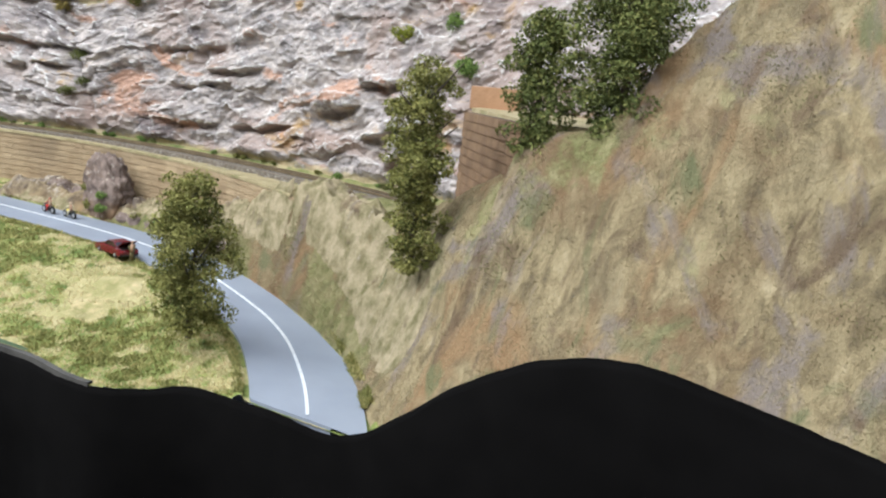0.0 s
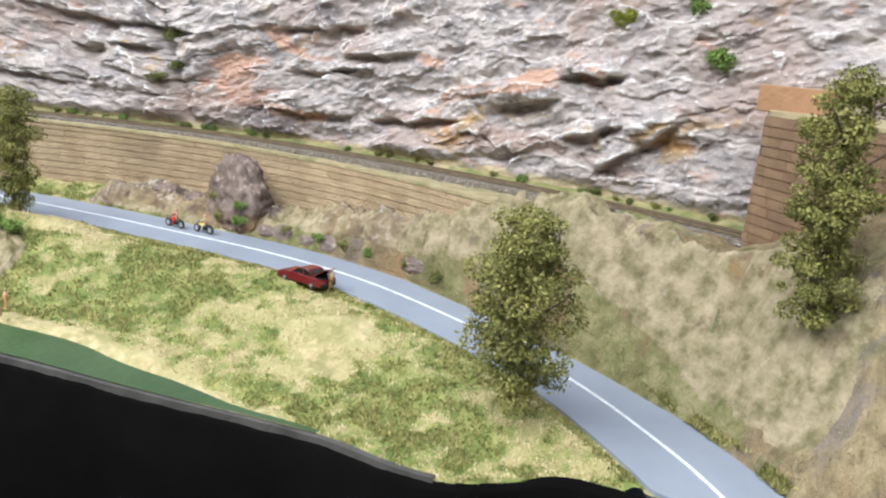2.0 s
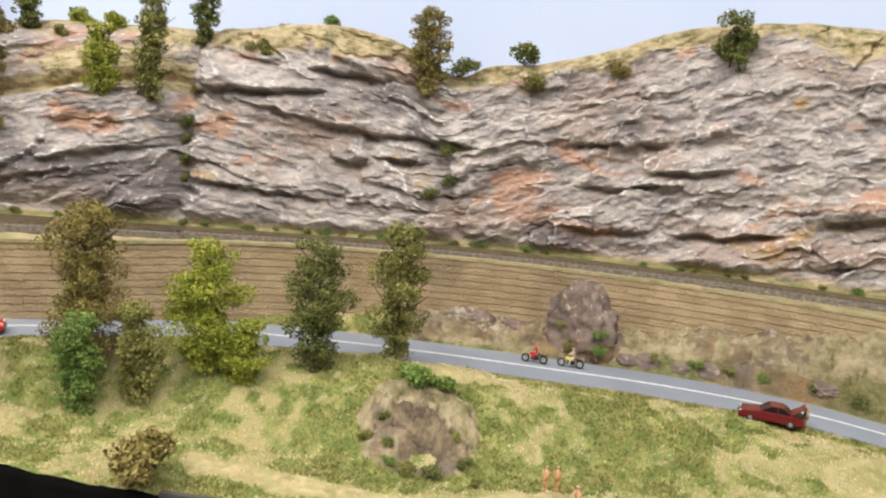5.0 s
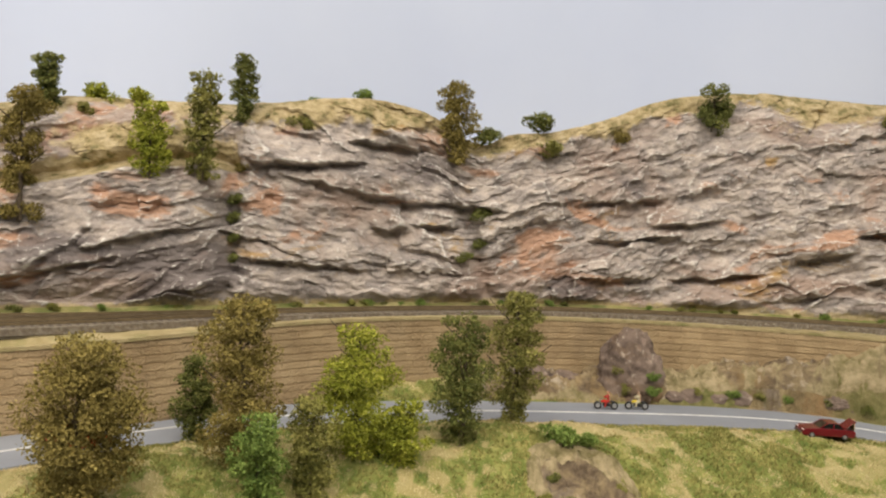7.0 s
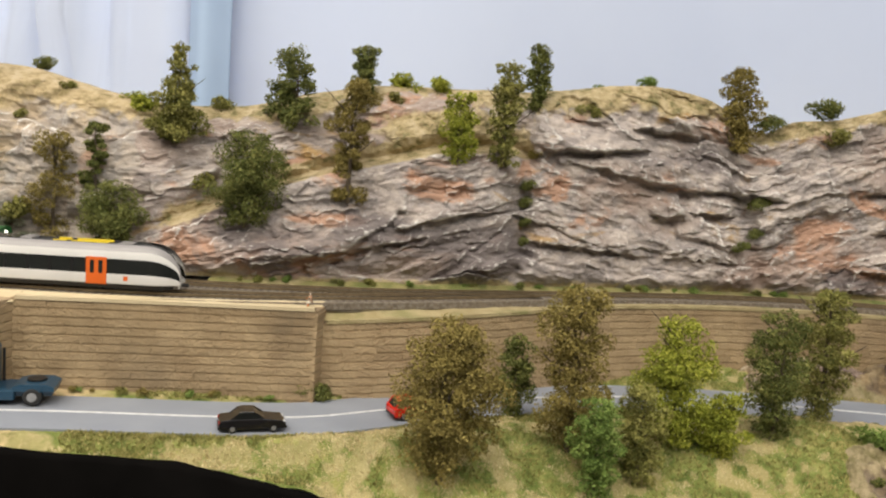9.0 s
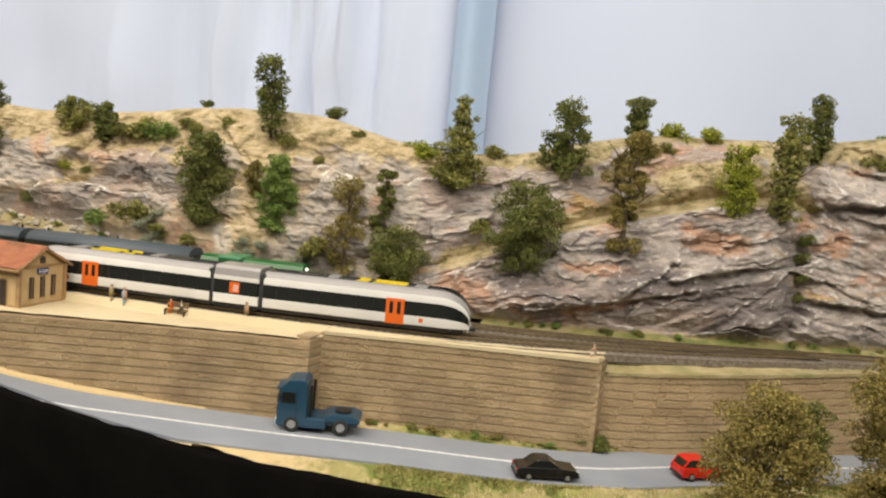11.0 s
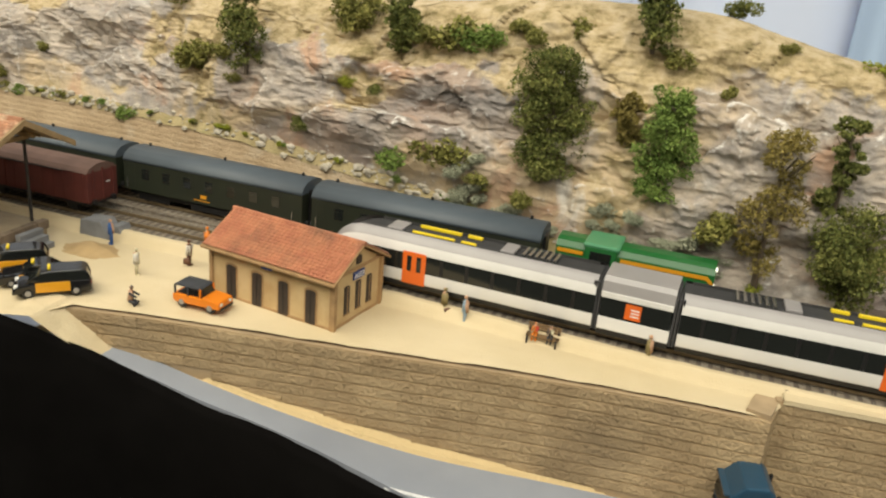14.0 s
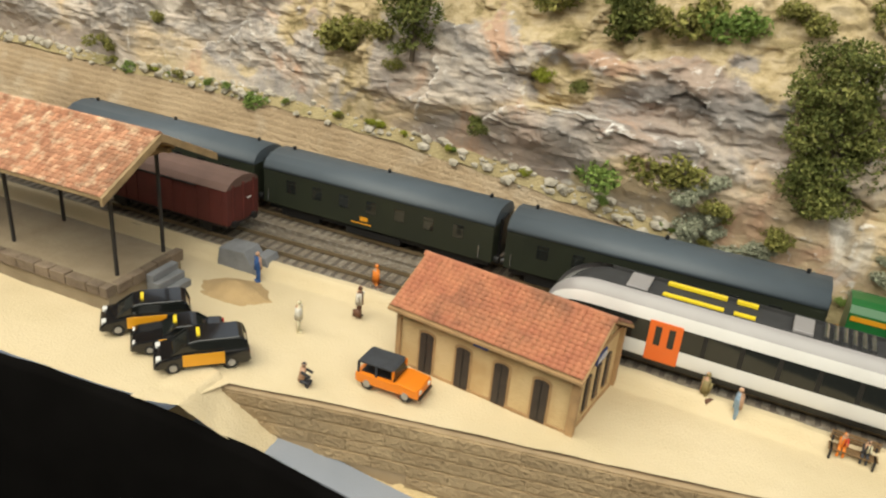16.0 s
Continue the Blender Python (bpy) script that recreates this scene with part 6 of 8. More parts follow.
        part("handrail", bx(L * k, L * (k + l), w * .34, w * .48, .0376, .0396, .0003), M["lamp_yellow"], s, "yellow roof strip")
    for k in np.linspace(.16, .27, 6):
        part("resistor", cyl(bmesh.new(), (L * k, 0, .0388), (0, 1, 0), .0013, w * .9, 8), M["chrome"], s, "silver roof cylinder")
    for sd in (-1, 1):
        part("cable_duct", bx(.004, L * .84, min(sd * w * .56, sd * w * .60), max(sd * w * .56, sd * w * .60), .0372, .0390), M["roofblack"], s)
    return s


M["seat_red"] = mat("seat_red", (.28, .06, .02, 1), .7, scale=200)


def on_track(f, x):
    y = float(f(x)[0, 0])
    return x, y, heading(f, x)


def chord(f, xa, xb):
    ya, yb = float(f(xa)[0, 0]), float(f(xb)[0, 0])
    return xa, ya, math.degrees(math.atan2(yb - ya, xb - xa)), math.hypot(xb - xa, yb - ya)


def railcar(x_bellows):
    ob = thing("railcar", "white low-floor diesel railcar with orange doors on the platform line", "train", x_bellows, float(side_track(x_bellows)[0, 0]), RAIL_Z, 0)
    base = ob.matrix_basis.inverted()
    L, mid = .186, .050
    xa, ya, yaw, _ = chord(side_track, x_bellows, x_bellows - .17)
    railcar_end(ob, "front_section", base @ pose(xa, ya, RAIL_Z, 0, 0, yaw), L)
    xm = x_bellows + mid * math.cos(radians(heading(side_track, x_bellows)))
    xb, yb, yaw2, _ = chord(side_track, xm, xm + .17)
    railcar_end(ob, "rear_section", base @ pose(xb, yb, RAIL_Z, 0, 0, yaw2), L)
    xa, ya, yaw3, ln = chord(side_track, x_bellows, xm)
    s = new("power_section", None)
    s.empty_display_size = 0.01
    s.parent = ob
    s.matrix_basis = base @ pose(xa, ya, RAIL_Z, 0, 0, yaw3) @ Matrix.Translation((.0035, 0, 0))
    w, l = .0170, ln - .007
    part("skirt", bx(0, l, -w * .95, w * .95, .0028, .0068), M["black"], s)
    part("lower_panel", bx(0, l, -w, w, .0066, .0150, .0004), M["gtw_white"], s, "white lower side")
    part("window_band", bx(.0004, l - .0004, -w * .99, w * .99, .0149, .0276), M["glass"], s, "plain black band")
    part("upper_panel", plate([(0, .0274), (0, .0312), (l, .0312), (l, .0274)], -w * .995, w * .995, .0004), M["gtw_white"], s)
    bm = bmesh.new()
    pr = [(-w * .97, .0310), (-w * .88, .0375), (-w * .72, .0402), (w * .72, .0402), (w * .88, .0375), (w * .97, .0310)]
    a = [bm.verts.new((0, y, z)) for y, z in pr]
    b = [bm.verts.new((l, y, z)) for y, z in pr]
    for i in range(5):
        bm.faces.new((a[i], a[i + 1], b[i + 1], b[i]))
    bm.faces.new(a[::-1]), bm.faces.new(b)
    part("roof_cover", bm, M["gtw_grey"], s, "silver-grey engine cover")
    for sd in (-1, 1):
        lg = part("logo_panel", bx(l * .36, l * .36 + .0095, min(sd * w * .99, sd * w * 1.01), max(sd * w * .99, sd * w * 1.01), .0165, .0262), M["gtw_orange"], s, "orange square panel with a pale looped mark")
        for z in (.0186, .0206, .0226):
            part("mark", bx(l * .36 + .0035, l * .36 + .0085, min(sd * w * 1.008, sd * w * 1.016), max(sd * w * 1.008, sd * w * 1.016), z, z + .0008), M["white"], lg)
        part("bogie", bx(l * .12, l * .88, min(sd * w * .5, sd * w * .75), max(sd * w * .5, sd * w * .75), .0010, .0048, .0006), M["black"], s)
        for k in (.25, .75):
            part("wheel", cyl(bmesh.new(), (l * k, sd * .0083, .0042), (0, 1, 0), .0044, .0018, 16), M["black"], s)
    for x0 in (-.0058, l):
        for k in range(3):
            part("bellows", bx(x0 + .0001 + k * .0020, x0 + .0017 + k * .0020, -w * (.93 - .02 * (k == 1)), w * (.93 - .02 * (k == 1)), .0045, .0362, .0005), M["bellows"], s, "dark grey folding bellows")


M["bellows"] = mat("bellows_grey", (.055, .055, .058, 1), .8, scale=200)


def rounded_body(prof, L):
    bm = bmesh.new()
    a = [bm.verts.new((0, y, z)) for y, z in prof]
    b = [bm.verts.new((L, y, z)) for y, z in prof]
    n = len(prof)
    for i in range(n):
        bm.faces.new((a[i], b[i], b[(i + 1) % n], a[(i + 1) % n]))
    bm.faces.new(a), bm.faces.new(b[::-1])
    bmesh.ops.recalc_face_normals(bm, faces=bm.faces)
    return bm


def soft_sides(bm):
    """Shade the long faces of an extruded body smooth."""
    for q in bm.faces:
        q.smooth = abs(q.normal.x) < 0.5 and q.normal.z > -0.5
    return bm


def coach(xa, xb, label, stripe=False):
    x0, y0, yaw, L = chord(main_track, xa, xb)
    ob = thing("railway_coach", label, "coach", x0, y0, RAIL_Z, yaw, "coaches of the passenger train")
    L -= .004
    w = .0165
    part("body", bx(0, L, -w, w, .0100, .0345, .0005), M["coach"], ob)
    roof = [(-w * 1.02, .0340), (-w * .99, .0362), (-w * .86, .0395), (-w * .55, .0424), (0, .0436), (w * .55, .0424), (w * .86, .0395), (w * .99, .0362), (w * 1.02, .0340)]
    rf = part("roof", soft_sides(rounded_body(roof, L)), M["coachroof"], ob, "smooth blue-grey roof")
    for k in (.06, .5, .93):
        part("roof_vent", cyl(bmesh.new(), (L * k, w * .3, .0440), (0, 0, 1), .0011, .0026, 8), M["black"], rf)
    part("underframe", bx(.003, L - .003, -w * .8, w * .8, .0062, .0102), M["black"], ob)
    part("battery_box", bx(L * .38, L * .62, -w * .85, w * .85, .0030, .0080, .0005), M["black"], ob)
    for sd in (-1, 1):
        for k in np.linspace(.11, .84, 7):
            wn = part("window", bx(L * k, L * k + .0072, min(sd * w * .985, sd * w * 1.012), max(sd * w * .985, sd * w * 1.012), .0208, .0296, .0003), M["glass"], ob, "small dark window")
            part("window_rail", bx(L * k, L * k + .0072, min(sd * w * 1.0, sd * w * 1.016), max(sd * w * 1.0, sd * w * 1.016), .0270, .0273), M["coach"], wn)
        part("crest", bx(L * .45, L * .45 + .0055, min(sd * w * .99, sd * w * 1.008), max(sd * w * .99, sd * w * 1.008), .0150, .0178), M["loco_orange"], ob, "small yellow crest")
        part("lettering_bar", bx(L * .41, L * .41 + .0150, min(sd * w * .99, sd * w * 1.008), max(sd * w * .99, sd * w * 1.008), .0128, .0135), M["loco_orange"], ob)
        for k in (.03, .955):
            part("entry_door", bx(L * k, L * k + .0062, min(sd * w * .975, sd * w * 1.006), max(sd * w * .975, sd * w * 1.006), .0110, .0325, .0002), M["coach"], ob)
            part("grab_rail", bx(L * k - .0012, L * k - .0007, min(sd * w * 1.0, sd * w * 1.05), max(sd * w * 1.0, sd * w * 1.05), .0120, .0200), M["chrome"], ob)
        if stripe:
            part("waist_line", bx(.002, L - .002, min(sd * w * .99, sd * w * 1.006), max(sd * w * .99, sd * w * 1.006), .0182, .0188), M["lamp_yellow"], ob, "thin yellow waist line")
        for k in (.16, .84):
            part("bogie", bx(L * k - .015, L * k + .015, min(sd * w * .55, sd * w * .78), max(sd * w * .55, sd * w * .78), .0020, .0066, .0006), M["black"], ob)
            for q in (-.0095, .0095):
                part("wheel", cyl(bmesh.new(), (L * k + q, sd * .0083, .0050), (0, 1, 0), .0052, .0018, 16), M["black"], ob)
    for xx in (-.0016, L - .0004):
        part("gangway", bx(xx, xx + .0020, -w * .38, w * .38, .0110, .0360, .0008), M["black"], ob, "black gangway bellows")
        for sd in (-1, 1):
            part("buffer", cyl(bmesh.new(), (xx + (.0 if xx < 0 else .002), sd * w * .62, .0108), (1, 0, 0), .0024, .0030, 12), M["black"], ob)


def locomotive(xa, xb):
    x0, y0, yaw, L = chord(main_track, xa, xb)
    ob = thing("locomotive", "green diesel shunting locomotive with orange stripes and lit headlights", "locomotive", x0, y0, RAIL_Z, yaw)
    w = .0150
    part("frame", bx(0, L, -w * 1.08, w * 1.08, .0112, .0128, .0004), M["loco_orange"], ob, "frame with an orange edge")
    part("underframe", bx(.004, L - .004, -w * .85, w * .85, .0055, .0112), M["black"], ob)
    part("fuel_tank", bx(L * .36, L * .62, -w * .95, w * .95, .0030, .0098, .0008), M["black"], ob)
    hood = [(-w * .80, .0128), (-w * .80, .0340), (-w * .66, .0378), (-w * .30, .0392), (w * .30, .0392), (w * .66, .0378), (w * .80, .0340), (w * .80, .0128)]
    bm = rounded_body(hood, L * .95)
    bmesh.ops.translate(bm, vec=(L * .02, 0, 0), verts=bm.verts)
    part("hood", bm, M["loco_green"], ob)
    cab = part("cab", bx(L * .20, L * .40, -w * .98, w * .98, .0128, .0385, .0010), M["loco_green"], ob)
    part("cab_roof", bx(L * .19, L * .41, -w * 1.0, w * 1.0, .0372, .0404, .0012), M["loco_light"], cab, "light green cab roof")
    for sd in (-1, 1):
        part("cab_window", bx(L * .235, L * .365, min(sd * w * .97, sd * w * 1.0), max(sd * w * .97, sd * w * 1.0), .0270, .0350, .0003), M["glass"], cab)
        part("side_box", bx(L * .42, L * .58, min(sd * w * .80, sd * w * 1.02), max(sd * w * .80, sd * w * 1.02), .0128, .0235, .0008), M["loco_light"], ob, "lighter green side locker")
        part("stripe", bx(L * .42, L * .93, min(sd * w * .78, sd * w * .825), max(sd * w * .78, sd * w * .825), .0300, .0326), M["loco_orange"], ob, "orange stripe")
        part("stripe", bx(L * .03, L * .19, min(sd * w * .78, sd * w * .825), max(sd * w * .78, sd * w * .825), .0300, .0326), M["loco_orange"], ob, "orange stripe")
        part("stripe", plate([(L * .93, .0326), (L * .965, .029), (L * .972, .0240), (L * .955, .0240), (L * .948, .028), (L * .925, .0300)], min(sd * w * .78, sd * w * .825), max(sd * w * .78, sd * w * .825)), M["loco_orange"], ob, "orange stripe")
        part("emblem", bx(L * .26, L * .32, min(sd * w * .98, sd * w * 1.0), max(sd * w * .98, sd * w * 1.0), .0150, .0215), M["loco_orange"], cab, "small yellow emblem")
        for k in np.linspace(.62, .90, 7):
            part("louvre", bx(L * k, L * k + .0026, min(sd * w * .79, sd * w * .815), max(sd * w * .79, sd * w * .815), .0150, .0265), M["loco_green"], ob)
        for k in (.18, .80):
            part("bogie", bx(L * k - .014, L * k + .014, min(sd * w * .6, sd * w * .86), max(sd * w * .6, sd * w * .86), .0022, .0070, .0006), M["black"], ob)
            for q in (-.009, .009):
                part("wheel", cyl(bmesh.new(), (L * k + q, sd * .0083, .0050), (0, 1, 0), .0052, .0020, 16), M["black"], ob)
        part("handrail", cyl(bmesh.new(), (L * .70, sd * w * 1.05, .0200), (1, 0, 0), .0003, L * .5, 6), M["black"], ob)
        for xx, d in ((-.0016, 1), (L + .0016, -1)):
            part("buffer", cyl(bmesh.new(), (xx, sd * w * .62, .0100), (1, 0, 0), .0026, .0040, 12), M["black"], ob)
        part("headlight", cyl(bmesh.new(), (L * .972, sd * w * .42, .0205), (1, 0, 0), .0011, .0016, 10), M["lit"], ob, "lit white headlight")
    part("headlight", cyl(bmesh.new(), (L * .972, 0, .0345), (1, 0, 0), .0015, .0016, 10), M["lit"], ob, "lit white headlight")
    for xx in (-.0008, L - .0008):
        part("buffer_beam", bx(xx, xx + .0016, -w * .98, w * .98, .0068, .0118, .0003), M["loco_red"], ob, "red buffer beam")
        part("rail_guard", bx(xx, xx + .0014, -w * .75, -w * .25, .0014, .0070, .0003), M["loco_red"], ob, "red rail guard")
        part("rail_guard", bx(xx, xx + .0014, w * .25, w * .75, .0014, .0070, .0003), M["loco_red"], ob, "red rail guard")


def goods_van(xa, xb):
    x0, y0, yaw, L = chord(side_track, xa, xb)
    ob = thing("goods_van", "oxide-red covered goods van on the platform line, shed shade in its colour", "railway wagon", x0, y0, RAIL_Z, yaw)
    w = .0158
    part("body", bx(0, L, -w, w, .0105, .0345, .0004), M["vanred_shaded"], ob)
    roof = [(-w * 1.03, .0340), (-w * .8, .0372), (-w * .4, .0396), (0, .0404), (w * .4, .0396), (w * .8, .0372), (w * 1.03, .0340)]
    part("roof", rounded_body(roof, L), M["vanroof"], ob, "faded reddish curved roof")
    part("underframe", bx(.002, L - .002, -w * .85, w * .85, .0075, .0106), M["black"], ob)
    for sd in (-1, 1):
        for k in np.linspace(.02, .96, 12):
            part("side_rib", bx(L * k, L * k + .0010, min(sd * w * .99, sd * w * 1.03), max(sd * w * .99, sd * w * 1.03), .0110, .0340), M["vanred_shaded"], ob)
        d = part("sliding_door", bx(L * .38, L * .62, min(sd * w, sd * w * 1.05), max(sd * w, sd * w * 1.05), .0112, .0330, .0003), M["vanred_shaded"], ob)
        part("door_rail", bx(L * .2, L * .8, min(sd * w, sd * w * 1.07), max(sd * w, sd * w * 1.07), .0330, .0336), M["black"], ob)
        for k in (.18, .82):
            part("axle_guard", bx(L * k - .005, L * k + .005, min(sd * w * .6, sd * w * .75), max(sd * w * .6, sd * w * .75), .0030, .0085, .0004), M["black"], ob)
            part("wheel", cyl(bmesh.new(), (L * k, sd * .0083, .0052), (0, 1, 0), .0054, .0018, 16), M["black"], ob)
        for yy in (-.5, 0, .5):
            pass
        for xx in (-.002, L + .0004):
            part("buffer", cyl(bmesh.new(), (xx, sd * w * .62, .0105), (1, 0, 0), .0024, .0036, 12), M["black"], ob)
    for yy in (-.66, -.02, .62):
        part("end_post", bx(L, L + .0010, w * yy, w * yy + .0012, .0106, .0360), M["vanred_shaded"], ob)
    part("label_plate", bx(L, L + .0004, w * .25, w * .50, .0235, .0243), M["white"], ob, "small white plate")


# ---- buildings ----
def tiled_slope(parent, x0, x1, y_eave, z_eave, y_ridge, z_ridge, material, nx, ny, rest_material, name="roof_tile"):
    """One pitch of a roof: rows of half-round tiles, up to 290 of them as pieces, the rest joined."""
    ln = math.hypot(y_ridge - y_eave, z_ridge - z_eave)
    pw, pl = (x1 - x0) / nx, ln / ny
    seg = 4
    bm = bmesh.new()
    rows = []
    for (yy, lift) in ((-pl * .04, .00022), (pl * 1.08, -.0001)):
        rows.append([bm.verts.new(((-.5 + k / seg) * pw * .98, yy, lift + math.sin(math.pi * k / seg) * pw * .24)) for k in range(seg + 1)])
    for k in range(seg):
        f = bm.faces.new((rows[0][k], rows[0][k + 1], rows[1][k + 1], rows[1][k]))
        f.smooth = True
    low = [bm.verts.new((v.co.x, v.co.y, v.co.z - .0004)) for v in rows[0]]
    for k in range(seg):
        bm.faces.new((low[k], low[k + 1], rows[0][k + 1], rows[0][k]))
    me = bpy.data.meshes.new(name)
    bm.to_mesh(me)
    bm.free()
    me.materials.append(material)
    co = np.array([v.co[:] + (1,) for v in me.vertices])
    fs = [tuple(p.vertices) for p in me.polygons]
    tilt = Matrix.Rotation(math.atan2(z_ridge - z_eave, abs(y_ridge - y_eave)), 4, "X")
    if y_ridge < y_eave:
        tilt = Matrix.Rotation(math.pi, 4, "Z") @ tilt
    rng = random.Random(nx * ny)
    V, F, done = [], [], 0
    for i in range(nx - 1, -1, -1):
        for j in range(ny):
            t = j / ny
            m = Matrix.Translation((x0 + pw * (i + .5) + rng.uniform(-.04, .04) * pw, y_eave + (y_ridge - y_eave) * t, z_eave + (z_ridge - z_eave) * t + .0006 + rng.uniform(-.0001, .0001))) @ tilt
            done += 1
            if done <= 290:
                ob = new(name, me)
                ob.parent = parent
                ob.matrix_basis = m
            else:
                o = len(V)
                V += [tuple(c[:3]) for c in co @ np.array(m).T]
                F += [tuple(q + o for q in f) for f in fs]
    if V:
        rest = obpart("roof_covering", mesh_of("roof_covering", V, F, rest_material, True), parent)
        rest["kind"] = "stuff"


def arch(w, h, rise, n=8):
    pts = [(-w / 2, 0), (w / 2, 0), (w / 2, h - rise)]
    pts += [(w / 2 * math.cos(math.pi * k / n), h - rise + rise * math.sin(math.pi * k / n)) for k in range(1, n)]
    return pts + [(-w / 2, h - rise)]


def station_house():
    ob = thing("station_house", "sandstone station house with a red clay tile roof in the yard", "house", -2.0060, 0.5400, PLAT_Z, 6)
    a, b, hw, hr = .0478, .0262, .0348, .0495
    # walls with thickness
    part("wall", bx(-a, a, -b, -b + .002, 0, hw), M["plaster"], ob)
    part("wall", bx(-a, a, b - .002, b, 0, hw), M["plaster"], ob)
    for s in (-1, 1):
        bm = bmesh.new()
        pr = [(-b + .0021, 0), (b - .0021, 0), (b - .0021, hw), (0, hr - .001), (-b + .0021, hw)]
        v0 = [bm.verts.new((s * a, y, z)) for y, z in pr]
        v1 = [bm.verts.new((s * (a - .002), y, z)) for y, z in pr]
        bm.faces.new(v0), bm.faces.new(v1[::-1])
        for i in range(5):
            bm.faces.new((v0[i], v1[i], v1[(i + 1) % 5], v0[(i + 1) % 5]))
        bmesh.ops.recalc_face_normals(bm, faces=bm.faces)
        gw = part("gable_wall", bm, M["plaster"], ob)
        part("string_course", bx(s * a - (.0002 if s > 0 else .0008), s * a + (.0008 if s > 0 else .0002), -b, b, hw - .0012, hw + .0006), M["stonetrim"], gw)
        for y in (-.012, 0.0005, .013):
            bm = bmesh.new()
            pl = plate(arch(.0050, .0185, .0006), -.0006, .0006)
            bmesh.ops.transform(pl, matrix=Matrix.Translation((s * (a + .0003), y, .0070)) @ Matrix.Rotation(math.pi / 2, 4, "Z"), verts=pl.verts)
            bm.free()
            wn = part("window", pl, M["door"], ob, "tall dark window")
            part("window_sill", bx(min(s * a, s * (a + .0012)), max(s * a, s * (a + .0012)), y - .0032, y + .0032, .0062, .0070), M["stonetrim"], wn)
            part("glazing_bar", bx(min(s * a, s * (a + .0012)), max(s * a, s * (a + .0012)), y - .0002, y + .0002, .0075, .0250), M["stonetrim"], wn)
        pl = plate(arch(.0052, .0062, .0026), -.0006, .0006)
        bmesh.ops.transform(pl, matrix=Matrix.Translation((s * (a + .0003), 0, .0372)) @ Matrix.Rotation(math.pi / 2, 4, "Z"), verts=pl.verts)
        part("attic_window", pl, M["door"], ob, "small arched attic window")
        sg = part("name_board", bx(min(s * (a + .0002), s * (a + .0012)), max(s * (a + .0002), s * (a + .0012)), -.0060, .0060, .0275, .0325), M["signblue"], ob, "blue station name board with white letters")
        tx = bpy.data.curves.new("name_text", "FONT")
        tx.body, tx.size, tx.align_x, tx.extrude = "AGER", .0046, "CENTER", .0001
        to = new("lettering", tx)
        to.data.materials.append(M["white"])
        to.parent = sg
        to.matrix_basis = Matrix.Translation((s * (a + .0014), 0, .0284)) @ Matrix.Rotation(s * math.pi / 2, 4, "Z") @ Matrix.Rotation(math.pi / 2, 4, "X")
    for x in (-.0315, -.0105, .0105, .0315):
        for s in (-1, 1):
            pl = plate(arch(.0074, .0228, .0015), -.0006, .0006)
            bmesh.ops.translate(pl, vec=(x, s * (b + .0002), 0.0006), verts=pl.verts)
            d = part("door", pl, M["door"], ob, "dark arched double door")
            pl = plate(arch(.0100, .0246, .0022), -.0004, .0004)
            bmesh.ops.translate(pl, vec=(x, s * (b - .0001), 0.0002), verts=pl.verts)
            part("door_surround", pl, M["stonetrim"], d, "darker stone surround")
            part("door_seam", bx(x - .0002, x + .0002, min(s * (b + .0006), s * (b + .0010)), max(s * (b + .0006), s * (b + .0010)), .001, .0222), M["black"], d)
    for sx in (-1, 1):
        for sy in (-1, 1):
            part("corner_stone", bx(sx * a - .0016, sx * a + .0006 * sx + .0016, sy * b - .0014, sy * b + .0014, 0.0, hw - .0002), M["stonetrim"], ob)
    part("plinth", bx(-a - .0006, a + .0006, -b - .0006, b + .0006, -.0005, .0016), M["stonetrim"], ob)
    part("station_sign", bx(-.004, .004, -b - .0042, -b - .0034, hw - .0052, hw - .0024), M["signblue"], ob, "small dark sign under the eaves")
    # roof
    ov, oe = .0045, .0050
    sl = (hr - hw) / b
    ze = hw - sl * oe + .0006
    for s in (-1, 1):
        bm = bmesh.new()
        pr = [(s * (b + oe), ze), (0, hr), (0, hr + .0014), (s * (b + oe), ze + .0014)]
        v0 = [bm.verts.new((-a - ov, y, z)) for y, z in pr]
        v1 = [bm.verts.new((a + ov, y, z)) for y, z in pr]
        bm.faces.new(v0), bm.faces.new(v1[::-1])
        for i in range(4):
            bm.faces.new((v0[i], v1[i], v1[(i + 1) % 4], v0[(i + 1) % 4]))
        bmesh.ops.recalc_face_normals(bm, faces=bm.faces)
        rf = part("roof", bm, M["stonetrim"], ob, "red clay tile roof pitch")
        tiled_slope(rf, -a - ov + .0006, a + ov - .0006, s * (b + oe), ze + .0014, 0, hr + .0014, M["tile"], 30, 14, M["tile_rest"])
        part("gutter", bx(-a - ov, a + ov, min(s * (b + oe), s * (b + oe + .0012)), max(s * (b + oe), s * (b + oe + .0012)), ze - .0006, ze + .0012, .0003), M["stonetrim"], ob, "pale gutter")
    for k in range(22):
        x = -a - ov + .002 + (2 * a + 2 * ov - .004) * k / 21
        part("ridge_tile", cyl(bmesh.new(), (x, 0, hr + .0016), (1, 0, 0), .0016, .0046, 8), M["tile"], ob)


